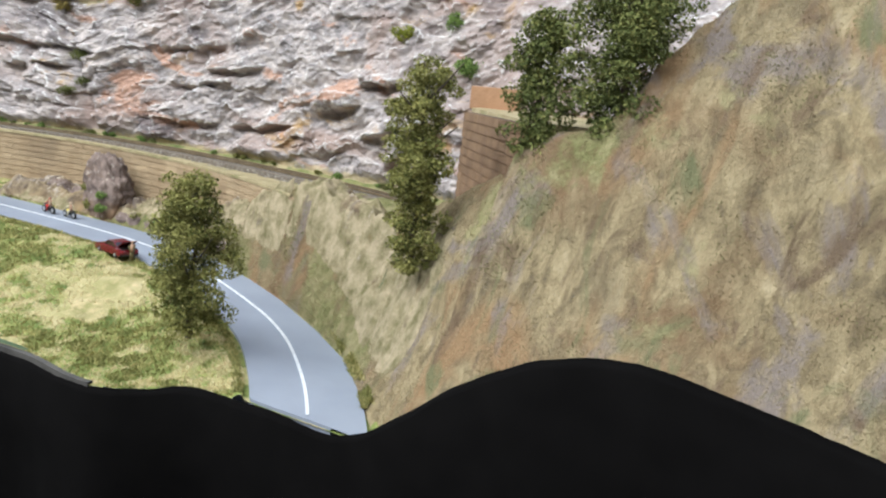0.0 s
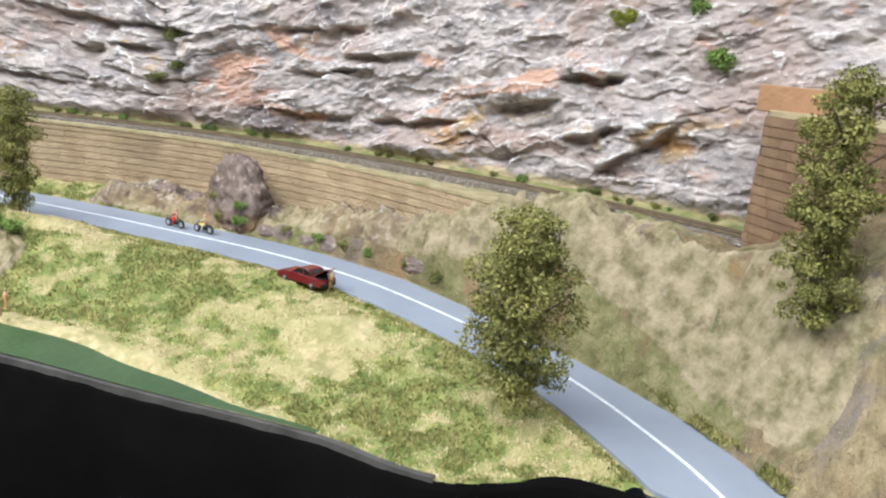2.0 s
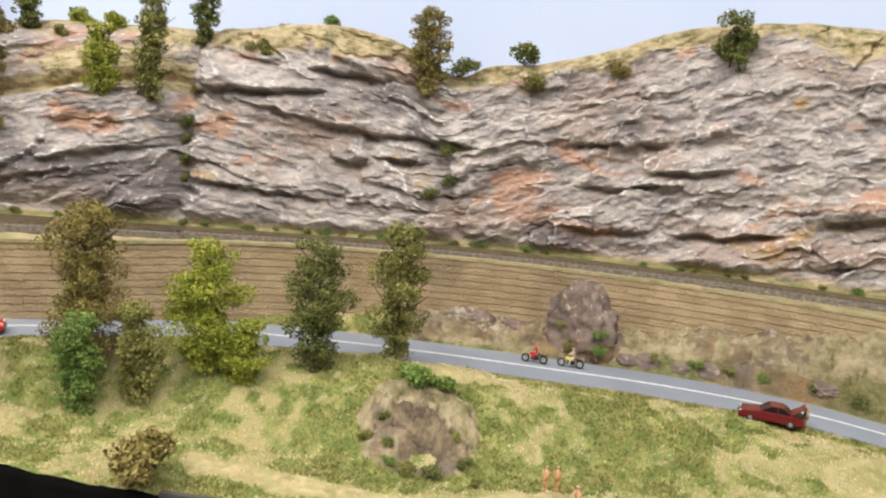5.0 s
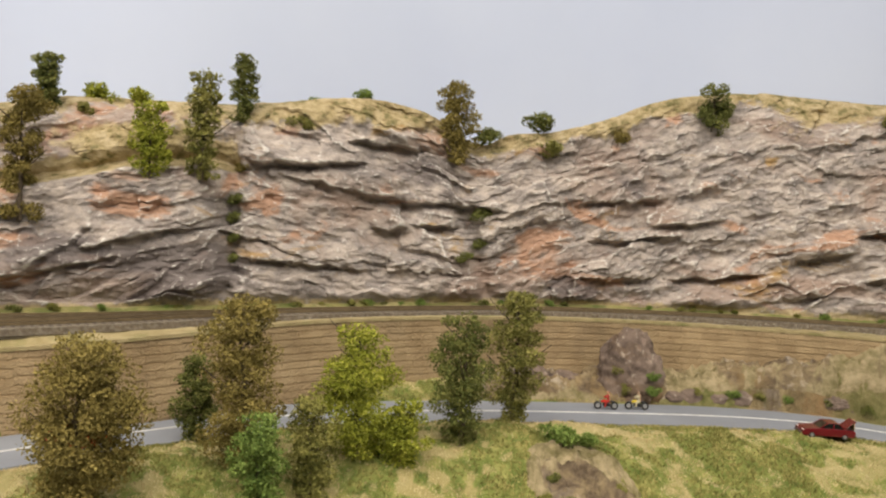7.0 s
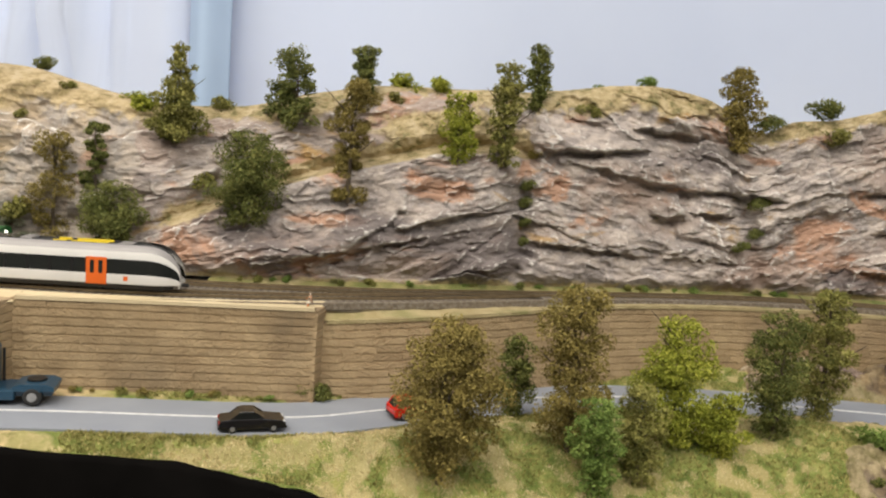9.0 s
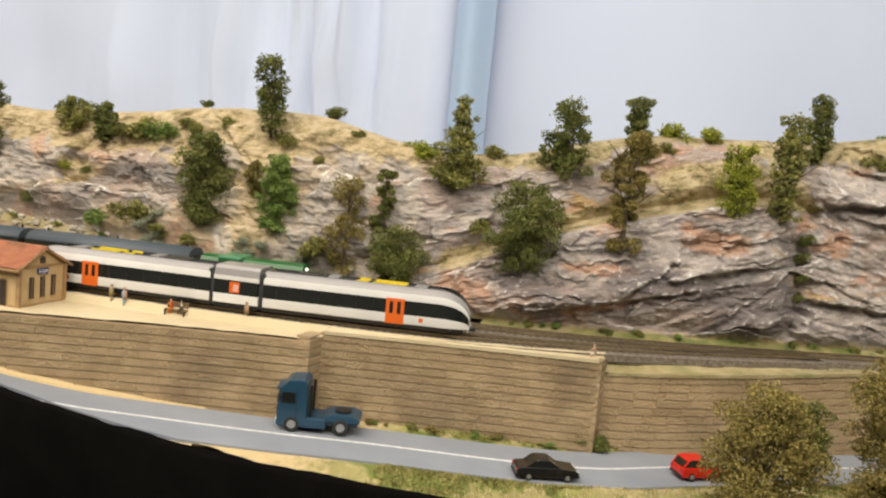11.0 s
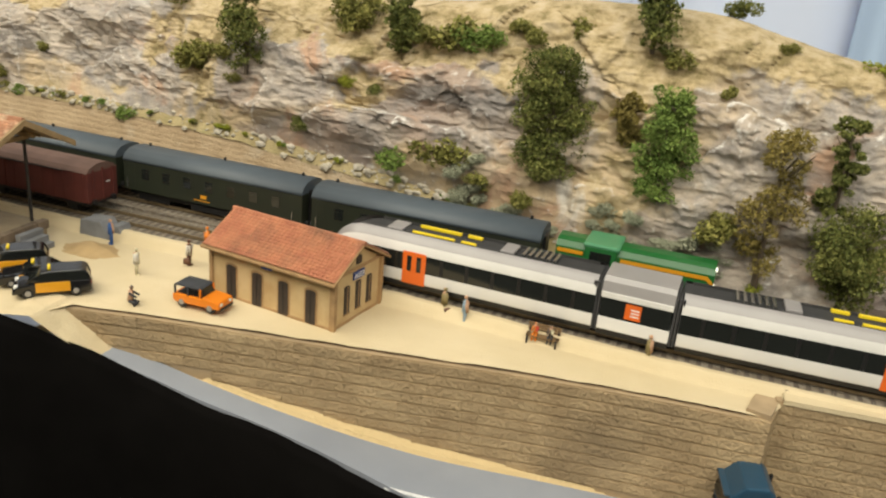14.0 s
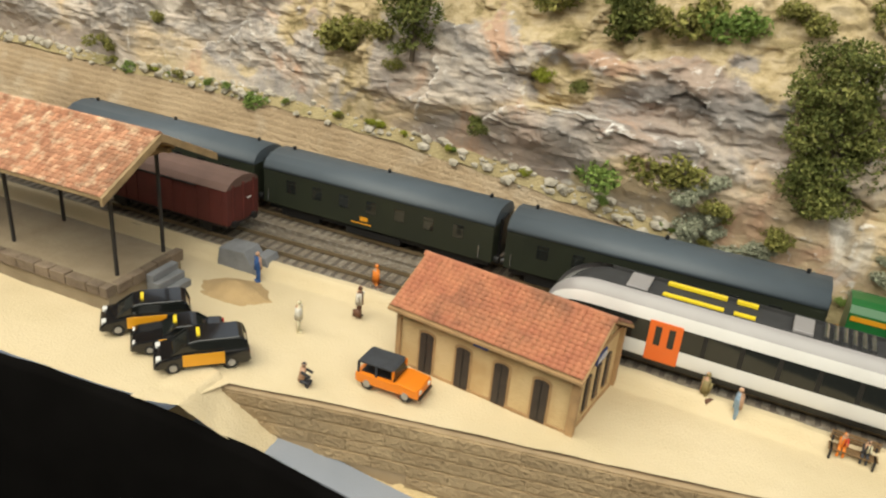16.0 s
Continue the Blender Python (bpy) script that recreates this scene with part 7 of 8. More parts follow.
def goods_shed():
    ob = thing("goods_shed", "open goods shed with an old clay tile roof on posts", "shed", -2.2020, 0.4640, PLAT_Z, 14)
    # local x: 0 at the open right-hand end, running to -x
    Lx, wd = .250, .030
    bk = part("loading_bank", bx(-Lx, .003, -wd - .002, wd - .006, -.001, .0145, .0006), M["concrete"], ob, "sandy loading bank")
    rng = random.Random(3)
    x = -Lx
    while x < .001:
        l = rng.uniform(.008, .016)
        part("edge_stone", bx(x, min(x + l - .0006, .0035), -wd - .0036, -wd + .003, .0090, .0152 + rng.uniform(-.0004, .0006), .0006), M["bankedge"], bk)
        x += l
    y = -wd + .004
    while y < wd - .008:
        l = rng.uniform(.007, .013)
        part("edge_stone", bx(-.0005, .0048, y, min(y + l - .0006, wd - .005), .0088, .0152 + rng.uniform(-.0004, .0006), .0006), M["bankedge"], bk)
        y += l
    for k in range(3):
        part("step", bx(.0048, .0048 + .0045 * (3 - k), -.006, .015, .0042 * k, .0042 * (k + 1), .0004), M["greystone"], ob, "grey stone step")
    zt, zr, ze, ov = .0780, .0925, .0710, .010
    eave = wd + .012
    sl = (zr - ze) / eave
    for i, xx in enumerate((-.004, -.082, -.160, -.238)):
        for s in (-1, 1):
            part("post", bx(xx - .0008, xx + .0008, s * (wd - .012) - .0008, s * (wd - .012) + .0008, .0140, zt), M["post"], ob, "thin dark post")
        part("tie_beam", bx(xx - .0012, xx + .0012, -wd + .008, wd - .008, zt - .0030, zt), M["timber"], ob)
        for s in (-1, 1):
            part("rafter", plate([(0, 0), (0, .002), (wd + .002, -sl * (wd + .002) + .0020), (wd + .002, -sl * (wd + .002))], -s * xx - .001, -s * xx + .001), M["timber"], ob).matrix_basis = Matrix.Translation((0, 0, zr - .0024)) @ Matrix.Rotation(s * math.pi / 2, 4, "Z")
    for s in (-1, 1):
        part("wall_plate", bx(-Lx, .006, s * (wd - .012) - .0013, s * (wd - .012) + .0013, zt - .0005, zt + .0022), M["timber"], ob)
    for s in (-1, 1):
        bm = bmesh.new()
        pr = [(s * eave, ze), (0, zr), (0, zr + .0016), (s * eave, ze + .0016)]
        v0 = [bm.verts.new((-Lx - .006, y, z)) for y, z in pr]
        v1 = [bm.verts.new((ov + .006, y, z)) for y, z in pr]
        bm.faces.new(v0), bm.faces.new(v1[::-1])
        for i in range(4):
            bm.faces.new((v0[i], v1[i], v1[(i + 1) % 4], v0[(i + 1) % 4]))
        bmesh.ops.recalc_face_normals(bm, faces=bm.faces)
        rf = part("roof", bm, M["timber"], ob, "weathered pale orange clay tile pitch")
        if s < 0:
            tiled_slope(rf, -.145, ov + .0056, s * eave, ze + .0016, 0, zr + .0016, M["tileold"], 56, 16, M["tileold_rest"])
        else:
            tiled_slope(rf, -.145, ov + .0056, s * eave, ze + .0016, 0, zr + .0016, M["tileold"], 56, 5, M["tileold_rest"])
        part("barge_board", plate([(0, .0026), (0, -.0016), (eave + .001, -sl * (eave + .001) - .0016), (eave + .001, -sl * (eave + .001) + .0026)], -.0008, .0008), M["timber"], ob, "pale timber barge board").matrix_basis = Matrix.Translation((ov + .0070, 0, zr)) @ Matrix.Rotation(s * math.pi / 2, 4, "Z")
    part("gable_boarding", plate([(-wd + .010, zt), (wd - .010, zt), (0, zr - .004)], -.0008, .0008), M["timber"], ob, "shadowed timber gable").matrix_basis = Matrix.Translation((-.012, 0, 0)) @ Matrix.Rotation(math.pi / 2, 4, "Z")
    for k in range(34):
        part("ridge_tile", cyl(bmesh.new(), (ov + .004 - k * .0048, 0, zr + .0020), (1, 0, 0), .0018, .0052, 8), M["tileold"], ob)


# ---- rocks ----
def boulder(name, x, y, z, sx, sy, sz, seed, label, cat="rock", group="rocks beside the road", sub=4):
    bm = bmesh.new()
    bmesh.ops.create_icosphere(bm, subdivisions=sub, radius=1)
    co = np.array([v.co[:] for v in bm.verts])
    d = 1 + .12 * fractal(co[:, 0] * 9, co[:, 1] * 9, co[:, 2] * 11, 4, seed + 5, ridged=True) + .26 * fractal(co[:, 0] * 1.3 + seed, co[:, 1] * 1.3, co[:, 2] * 1.3, 4, seed) + .16 * fractal(co[:, 0] * 3, co[:, 1] * 3, co[:, 2] * 5, 4, seed + 3, ridged=True)
    co = co * d[:, None] * np.array([sx, sy, sz])
    for v, c in zip(bm.verts, co):
        v.co = c
    for f in bm.faces:
        f.smooth = True
    me = bpy.data.meshes.new(name)
    bm.to_mesh(me)
    bm.free()
    me.materials.append(M["rocklow"])
    at = me.attributes.new("ridge", "FLOAT", "POINT")
    at.data.foreach_set("value", (1.5 * fractal(co[:, 0] * 9 / sx, co[:, 1] * 9 / sy, co[:, 2] * 11 / sz, 3, seed + 5, ridged=True) - 0.3).astype(np.float32))
    ob = new(name, me)
    ob.location = (x, y, z)
    return tagged(ob, label, cat, group)

# ---- the trains ----
railcar(-1.830)
locomotive(-1.882, -1.7748)
coach(-2.0595, -1.886, "dark green passenger coach with a blue-grey roof behind the locomotive")
coach(-2.2275, -2.0630, "dark green passenger coach with six small windows and blue-grey roof")
coach(-2.402, -2.231, "olive green passenger coach with a yellow waist line", True)
goods_van(-2.318, -2.2085)
station_house()
goods_shed()

# ---- road vehicles ----
car("glossy black saloon car parked at the roadside", -1.505, 0.622, rz(-1.505), 29, .050, .0198, .0160, "carblack", "saloon")
car("bright red hatchback car on the road beside the trees", -1.396, 0.702, rz(-1.396), 37, .044, .0196, .0172, "red", "hatch")
car("maroon saloon car with its boot open at the roadside", -0.747, 0.862, rz(-0.747), 176, .050, .0198, .0150, "maroon", "saloon", trunk=True)
car("black and yellow taxi van parked in the station yard", -2.1666, 0.4400, PLAT_Z + .001, 237, .0445, .0190, .0162, "taxi_black", "van", side="taxi_yellow", sign=True, group="taxis in the yard")
car("black and yellow taxi saloon parked between two taxi vans", -2.1400, 0.4410, PLAT_Z + .001, 237, .0455, .0185, .0135, "taxi_black", "saloon", side="taxi_yellow", sign=True, group="taxis in the yard")
car("black and yellow taxi van parked in the station yard", -2.1186, 0.4391, PLAT_Z + .001, 237, .0445, .0190, .0162, "taxi_black", "van", side="taxi_yellow", sign=True, group="taxis in the yard")
jeep()
truck()
motorcycle(-0.951, 0.903, rz(-0.951), 183, "red", "doll_red", "small red and black motorcycle with a rider doll")
motorcycle(-0.918, 0.910, rz(-0.918), 183, "lamp_yellow", "doll_cream", "small pale motorcycle with a rider doll")

# ---- figurines ----
figurine((-2.166, .514, PLAT_Z), 250, "doll_blue", "doll_blue", "small standing doll in blue overalls by the stone ramp")
figurine((-2.107, .492, PLAT_Z), 40, "doll_white", "doll_cream", "small standing doll in a white coat and pale trousers")
figurine((-2.096, .527, PLAT_Z), 20, "doll_white", "doll_brown", "small standing doll with a brown suitcase", case="doll_brown")
figurine((-2.108, .5535, PLAT_Z), 60, "doll_orange", "doll_orange", "small standing doll in orange clothes with a bag", case="doll_brown")
figurine((-2.070, .460, PLAT_Z + .003), 30, "doll_dark", "doll_dark", "small dark crouching doll near the wall edge", seated=True)
figurine((-1.919, .587, PLAT_Z), 60, "doll_olive", "doll_olive", "small standing doll in olive clothes on the platform", case="doll_brown")
figurine((-1.902, .586, PLAT_Z), 200, "doll_sky", "doll_sky", "small standing doll in pale blue with a dark case", case="doll_dark")
figurine((-1.790, .617, PLAT_Z), 200, "doll_olive", "doll_olive", "small standing doll at the platform's end")
figurine((-0.903, .688, 1.2615), 250, "doll_skin", "doll_skin", "small bare standing doll on the sandy bank", scale=.85)
figurine((-0.896, .691, 1.2615), 250, "doll_skin", "doll_skin", "small bare standing doll on the sandy bank", scale=.85)
figurine((-0.880, .676, 1.2640), 250, "doll_skin", "doll_skin", "small bare sitting doll on the sandy bank", seated=True)
figurine((-0.889, .645, 1.2580), 200, "doll_skin", "doll_skin", "small bare doll wading in the green water", scale=.85)
figurine((-0.7205, .862, rz(-0.72)), 180, "doll_olive", "doll_olive", "small standing doll behind the open car boot")
figurine((-1.493, .705, PLAT_Z + .0085), 180, "doll_orange", "doll_white", "small orange and white seated doll on the wall's end", seated=True, scale=.8)


def bench():
    ob = thing("bench", "dark wooden park bench on the platform", "bench", -1.8505, .5955, PLAT_Z, 12)
    for k in range(3):
        part("seat_slat", bx(-.0105, .0105, -.0030 + k * .0022, -.0012 + k * .0022, .0048, .0054), M["wood"], ob)
        part("back_slat", bx(-.0105, .0105, .0034, .0040, .0068 + k * .0018, .0080 + k * .0018), M["wood"], ob)
    for x in (-.0092, .0092):
        part("leg", plate([(-.0036, 0), (-.0024, 0), (-.0016, .0046), (.0026, .0046), (.0036, 0), (.0046, 0), (.0044, .0125), (.0036, .0125), (.0032, .0054), (-.0036, .0054)], -.0005, .0005), M["post"], ob).matrix_basis = Matrix.Translation((x, 0, 0)) @ Matrix.Rotation(math.pi / 2, 4, "Z")


bench()
figurine((-1.8555, .5950, PLAT_Z + .0062), 282, "doll_red", "doll_orange", "small seated doll in red on the bench", seated=True, scale=.75)
figurine((-1.8460, .5970, PLAT_Z + .0062), 282, "doll_cream", "doll_dark", "small seated doll in cream on the bench", seated=True, scale=.75)


def stone_ramp():
    ob = thing("buffer_ramp", "grey stone ramp with sloping ends beside the platform line", "stone ramp", -2.187, .522, PLAT_Z, 14)
    part("block", plate([(-.016, -.001), (-.014, .012), (.004, .013), (.014, -.001)], -.008, .008, .0008), M["greystone"], ob)
    part("block", plate([(.008, -.001), (.009, .010), (.016, .010), (.021, -.001)], -.003, .010, .0006), M["greystone"], ob)


stone_ramp()


def sand_heap():
    n = 40
    u = np.linspace(-1, 1, n)
    X, Y = np.meshgrid(u, u, indexing="ij")
    r = np.sqrt(X**2 + Y**2)
    Z = .0085 * np.clip(1 - r, 0, 1) ** 1.3 + .0008 * fractal(X * 4, Y * 4, X * 0, 4) * (r < 1) - .0006
    me = np_mesh("sand_heap", np.stack([X * .026, Y * .016, Z], -1).reshape(-1, 3), grid_faces(n, n), M["sandpile"])
    ob = new("sand_mound", me)
    ob.matrix_basis = pose(-2.165, .497, PLAT_Z, 0, 0, 14)
    tagged(ob, "low heap of brown sand in the yard", "sand heap")


sand_heap()

# ---- rocks by the road and the cave ----
boulder("boulder", -0.917, .958, 1.311, .032, .022, .045, 2.0, "large grey standing rock with moss below the wall", sub=5)
for i, (x, y, s, e) in enumerate(((-1.02, .957, .024, .62), (-0.985, .962, .018, .6), (-0.825, .968, .020, .6), (-0.762, .965, .018, .6), (-0.69, .955, .018, .5))):
    boulder("rock", x, y, rz(x) + .012, s, s * .6, s * e, 3.1 * i, "low grey-brown craggy rock below the wall", sub=5)
rk = random.Random(8)
for i in range(22):
    x = -.885 + .30 * i / 22 + rk.uniform(-.006, .006)
    y, q = road_mid(x)[0, 0] + .044 + rk.uniform(0, .020), rk.uniform(.006, .013)
    boulder("rock", x, y, rz(x) + .006, q * 1.3, q * .8, q * .8, 1.7 * i + 2, "small grey-brown stone on the roadside bank", sub=3)


def gz(x, y):
    return float(ground_height(np.array([x]), np.array([y]))[0])

def cave():
    """A craggy mossy mound in the bank with a hollow in its front."""
    n, k = 120, 70
    a, r = np.linspace(-math.pi, math.pi, n), np.linspace(0, 1, k)
    A, R = np.meshgrid(a, r, indexing="ij")
    wob = 1 + .18 * fractal(np.cos(A) * 1.4, np.sin(A) * 1.4, A * 0, 3, 81.0)
    X, Y = -1.003 + np.cos(A) * R * .050 * wob, .722 + np.sin(A) * R * .048 * wob
    G0 = ground_height(X, Y)
    r1 = fractal(X * 45, Y * 45, X * 0 + R * 2, 5, 83.0, ridged=True)
    r2 = fractal(X * 130, Y * 130, R * 4, 4, 85.0, ridged=True)
    Z = G0 - .003 + .010 * np.clip(1 - R ** 1.8, 0, 1) ** .8 * (1 + .9 * r1) + .0045 * r2 * smooth(1.0, .8, R)
    hollow = np.exp(-(((X + .992) / .010) ** 2 + ((Y - .700) / .010) ** 2))
    Z = Z - .014 * hollow
    me = np_mesh("rock_outcrop", np.stack([X, Y, Z], -1).reshape(-1, 3), grid_faces(n, k, True), M["bank"])
    at = me.attributes.new("ridge", "FLOAT", "POINT")
    at.data.foreach_set("value", (.7 * r1 + .6 * r2 - .6).ravel().astype(np.float32))
    ac = me.attributes.new("cover", "FLOAT", "POINT")
    cov = np.clip(.42 + .9 * fractal(X * 45, Y * 45, R * 2, 4, 87.0) + .8 * smooth(-.1, .5, np.sin(A) * R) + smooth(.75, 1, R) * .6 - .7 * np.exp(-(((X + .995) / .028) ** 2 + ((Y - .70) / .026) ** 2)), 0, 1)
    ac.data.foreach_set("value", cov.ravel().astype(np.float32))
    tagged(new("ground_outcrop", me), "dark mossy rock outcrop with a small hollow in the bank", "rock outcrop", kind="structure")


cave()

# ---- trees ----
OL = "slender olive-green model tree on the grassy bank"
tree(-1.056, .800, gz(-1.056, .800) - .002, .116, .046, "leafA", OL, "column", 1.5, .04)
tree(-1.104, .745, gz(-1.104, .745) - .002, .108, .052, "leafB", "dark green bushy model tree on the grassy bank", "round", 1.4, .05)
tree(-1.186, .720, gz(-1.186, .720) - .002, .106, .060, "leafC", "bright yellow-green model tree on the grassy bank", "round", 1.6, .03)
tree(-1.150, .715, gz(-1.150, .715) - .002, .050, .038, "leafC", "small bright yellow-green model tree on the bank", "round", 1.3, .02)
tree(-1.268, .680, gz(-1.268, .680) - .002, .130, .058, "leafD", "tall brownish olive model tree on the grassy bank", "column", 1.5, .06)
tree(-1.356, .612, gz(-1.356, .612) - .002, .122, .078, "leafD", "broad brownish olive model tree at the front edge", "round", 2.0, .10)
tree(-1.317, .735, gz(-1.317, .735) - .002, .074, .036, "leafB", "small dark green model tree beside the road", "round", 1.2, .06)
tree(-1.246, .648, gz(-1.246, .648) - .002, .074, .036, "leafE", "small green model tree on the bank", "column", 1.2, .04)
tree(-1.214, .672, gz(-1.214, .672) - .002, .078, .038, "leafA", "small olive model tree on the bank", "column", 1.2, .04)
tree(-.509, .771, 1.278, .122, .064, "leafA", "leafy olive-green model tree beside the road bend", "round", 1.9, .06)
tree(-.362, .838, 1.352, .144, .046, "leafA", "tall slender olive tree at the foot of the hill", "column", 1.9, .03)
tree(-.276, .834, 1.446, .084, .040, "leafB", "dark green model tree on the hill's shoulder", "column", 1.5, .03)
tree(-.226, .842, 1.450, .140, .066, "leafB", "large dark green tree on the hill's shoulder", "round", 2.2, .03)
CL = "small model tree growing on the rock cliff"
tree(-1.861, .735, 1.530, .080, .045, "leafB", "loose dark green tree on the cliff's crest", "loose", 1.1, .12)
tree(-1.917, .705, 1.432, .096, .054, "leafB", "dense dark green tree at the foot of the rocks", "column", 1.9, .02)
tree(-1.833, .718, 1.434, .078, .036, "leafE", "fresh green tree at the foot of the rocks", "column", 1.5, .02)
tree(-1.862, .718, 1.468, .036, .024, "leafD", CL, "round", 1.0, .02)
tree(-1.759, .728, 1.380, .115, .046, "leafD", "thin pale ochre tree with a bare lower trunk", "loose", .7, .28)
tree(-1.724, .745, 1.448, .060, .030, "leafB", CL, "loose", 1.1, .04)
tree(-1.708, .742, 1.376, .078, .060, "leafB", "broad dark green tree beside the track", "round", 1.6, .18)
tree(-1.667, .780, 1.500, .088, .052, "leafA", "conical olive-green tree on the cliff's crest", "cone", 1.7, .02)
tree(-1.589, .778, 1.420, .090, .068, "leafB", "broad dark green tree on the rock slope", "round", 1.8, .05)
tree(-1.562, .815, 1.520, .070, .046, "leafB", "windswept dark green tree on the crest", "loose", 1.1, .05)
tree(-1.582, .812, 1.525, .036, .030, "leafB", CL, "loose", .8, .05)
tree(-1.498, .818, 1.450, .114, .044, "leafD", "tall rusty brown tree on the rock slope", "loose", 1.5, .02)
tree(-1.506, .885, 1.556, .048, .030, "leafB", CL, "column", 1.2, .04)
tree(-2.176, .668, 1.474, .088, .042, "leafB", "loose dark tree on the rocks behind the coaches", "loose", 1.0, .10)
tree(-2.095, .692, 1.518, .036, .040, "leafA", CL, "round", 1.1, .02)
tree(-2.044, .700, 1.508, .043, .030, "leafB", CL, "round", 1.1, .02)
tree(-1.402, .872, 1.493, .070, .033, "leafC", "bright green tree on a ledge of the cliff", "column", 1.2, .03)
tree(-1.359, .896, 1.494, .102, .031, "leafA", "tall olive tree on a ledge of the cliff", "column", 1.4, .03)
tree(-1.335, .938, 1.555, .068, .027, "leafB", "slim dark tree on the cliff's crest", "column", 1.2, .02)
tree(-1.117, 1.012, 1.530, .090, .043, "leafD", "olive-brown tree in a notch of the cliff", "column", 1.5, .02)
tree(-0.809, 1.088, 1.588, .056, .040, "leafB", CL, "loose", 1.0, .02)
tree(-0.591, 1.108, 1.588, .044, .034, "leafA", CL, "round", 1.1, .02)

# ---- bushes, group by group along the cliff ----
G = {"A": "leafA", "B": "leafB", "C": "leafC", "D": "leafD", "E": "leafE"}
BL = {"A": "small olive bush growing on the rocks", "B": "small dark green bush growing on the rocks", "C": "small bright green bush growing on the rocks", "D": "small brownish bush growing on the rocks", "E": "small fresh green bush growing on the rocks"}


def bushes(rows):
    for k, x, y, z, r in rows:
        bush(x, on_face(x, y, z) - .002, z - r * .5, r * 1.15, G[k], BL[k])


bushes((("A", -2.280, .669, 1.534, .021), ("A", -2.409, .642, 1.534, .020), ("A", -2.341, .659, 1.539, .014), ("A", -2.004, .715, 1.528, .022), ("A", -1.957, .727, 1.537, .011), ("A", -1.917, .740, 1.542, .012), ("B", -1.977, .786, 1.562, .008)))
bushes((("B", -1.821, .800, 1.565, .012), ("A", -1.780, .765, 1.542, .008), ("A", -1.844, .732, 1.530, .011), ("C", -1.716, .790, 1.533, .018), ("A", -1.650, .845, 1.535, .016), ("A", -1.998, .690, 1.437, .023), ("E", -2.040, .684, 1.429, .020), ("A", -1.965, .698, 1.423, .012)))
bushes((("B", -2.125, .672, 1.443, .010), ("C", -2.088, .682, 1.480, .008), ("A", -2.235, .660, 1.483, .022), ("A", -1.790, .728, 1.426, .018), ("C", -1.759, .732, 1.384, .008), ("A", -1.643, .770, 1.461, .013), ("B", -1.672, .775, 1.502, .013), ("A", -1.805, .737, 1.512, .008)))
bushes((("B", -1.083, 1.030, 1.564, .017), ("B", -1.022, 1.050, 1.584, .020), ("E", -1.222, .990, 1.596, .012), ("E", -1.273, .987, 1.588, .008), ("C", -1.474, .905, 1.574, .020), ("C", -1.440, .915, 1.574, .016), ("A", -1.476, .880, 1.557, .011), ("A", -1.281, .950, 1.561, .013), ("D", -1.331, .912, 1.510, .009)))
bushes((("D", -0.923, 1.075, 1.578, .014), ("B", -1.334, .905, 1.478, .011), ("B", -1.336, .903, 1.460, .011), ("B", -1.335, .900, 1.440, .010), ("B", -1.335, .900, 1.419, .009), ("B", -1.085, 1.022, 1.475, .013), ("B", -1.085, 1.020, 1.440, .010), ("B", -1.100, 1.015, 1.425, .010), ("A", -1.009, 1.045, 1.554, .017)))
bushes((("A", -0.543, 1.095, 1.588, .018), ("E", -0.508, 1.068, 1.547, .014), ("A", -0.442, 1.130, 1.607, .020), ("A", -0.514, 1.135, 1.625, .013), ("C", -0.570, 1.070, 1.531, .014), ("E", -0.476, 1.050, 1.502, .016), ("B", -0.800, 1.110, 1.612, .016)))
bushes((("A", -2.476, .606, 1.439, .013), ("A", -2.424, .619, 1.465, .009), ("A", -2.209, .663, 1.488, .014), ("A", -2.191, .663, 1.469, .008), ("B", -2.067, .687, 1.477, .007), ("A", -2.027, .705, 1.524, .013), ("E", -1.985, .712, 1.525, .019), ("A", -1.943, .720, 1.534, .011), ("E", -2.446, .611, 1.420, .009), ("E", -2.317, .637, 1.418, .012), ("A", -1.931, .702, 1.417, .011)))
for x, y, r, k in ((-1.05, .948, .009, "A"), (-1.00, .945, .008, "A"), (-.985, .952, .007, "C"), (-.895, .935, .010, "E"), (-.925, .938, .008, "A"), (-.845, .950, .009, "A"), (-.805, .948, .009, "E"), (-.775, .950, .008, "A"), (-.745, .955, .010, "E"), (-.70, .950, .010, "B"), (-.665, .94, .009, "B")):
    bush(x, y, rz(x) + .010, r, G[k], "small green tuft among the roadside rocks")
bush(-1.487, .708, rz(-1.487) + .002, .016, "leafB", "dark green bush in the corner of the retaining wall")
bush(-1.135, .578, 1.262, .030, "leafD", "rounded yellow-brown bush at the front edge")
bush(-1.022, .752, gz(-1.022, .752) + .004, .020, "leafE", "low green scrub above the rock hollow")
bush(-1.000, .760, gz(-1.000, .760) + .004, .014, "leafE", "low green scrub above the rock hollow")
for x, y, r, k in ((-1.028, .716, .009, "leafB"), (-1.020, .696, .010, "leafB"), (-1.036, .700, .008, "leafA"), (-.975, .720, .008, "leafA"), (-.962, .702, .007, "leafB"), (-.980, .682, .009, "leafB"), (-.998, .676, .008, "leafA"), (-1.012, .680, .007, "leafE"), (-.950, .690, .006, "leafA")):
    bush(x, y, gz(x, y) + .002, r, k, "dark low scrub round the rock hollow")
for x, y, z, r, k in ((-.934, .941, 1.318, .010, "leafA"), (-.896, .936, 1.312, .009, "leafE"), (-.925, .937, 1.300, .008, "leafA")):
    bush(x, y, z, r, k, "green moss clump on the standing rock")


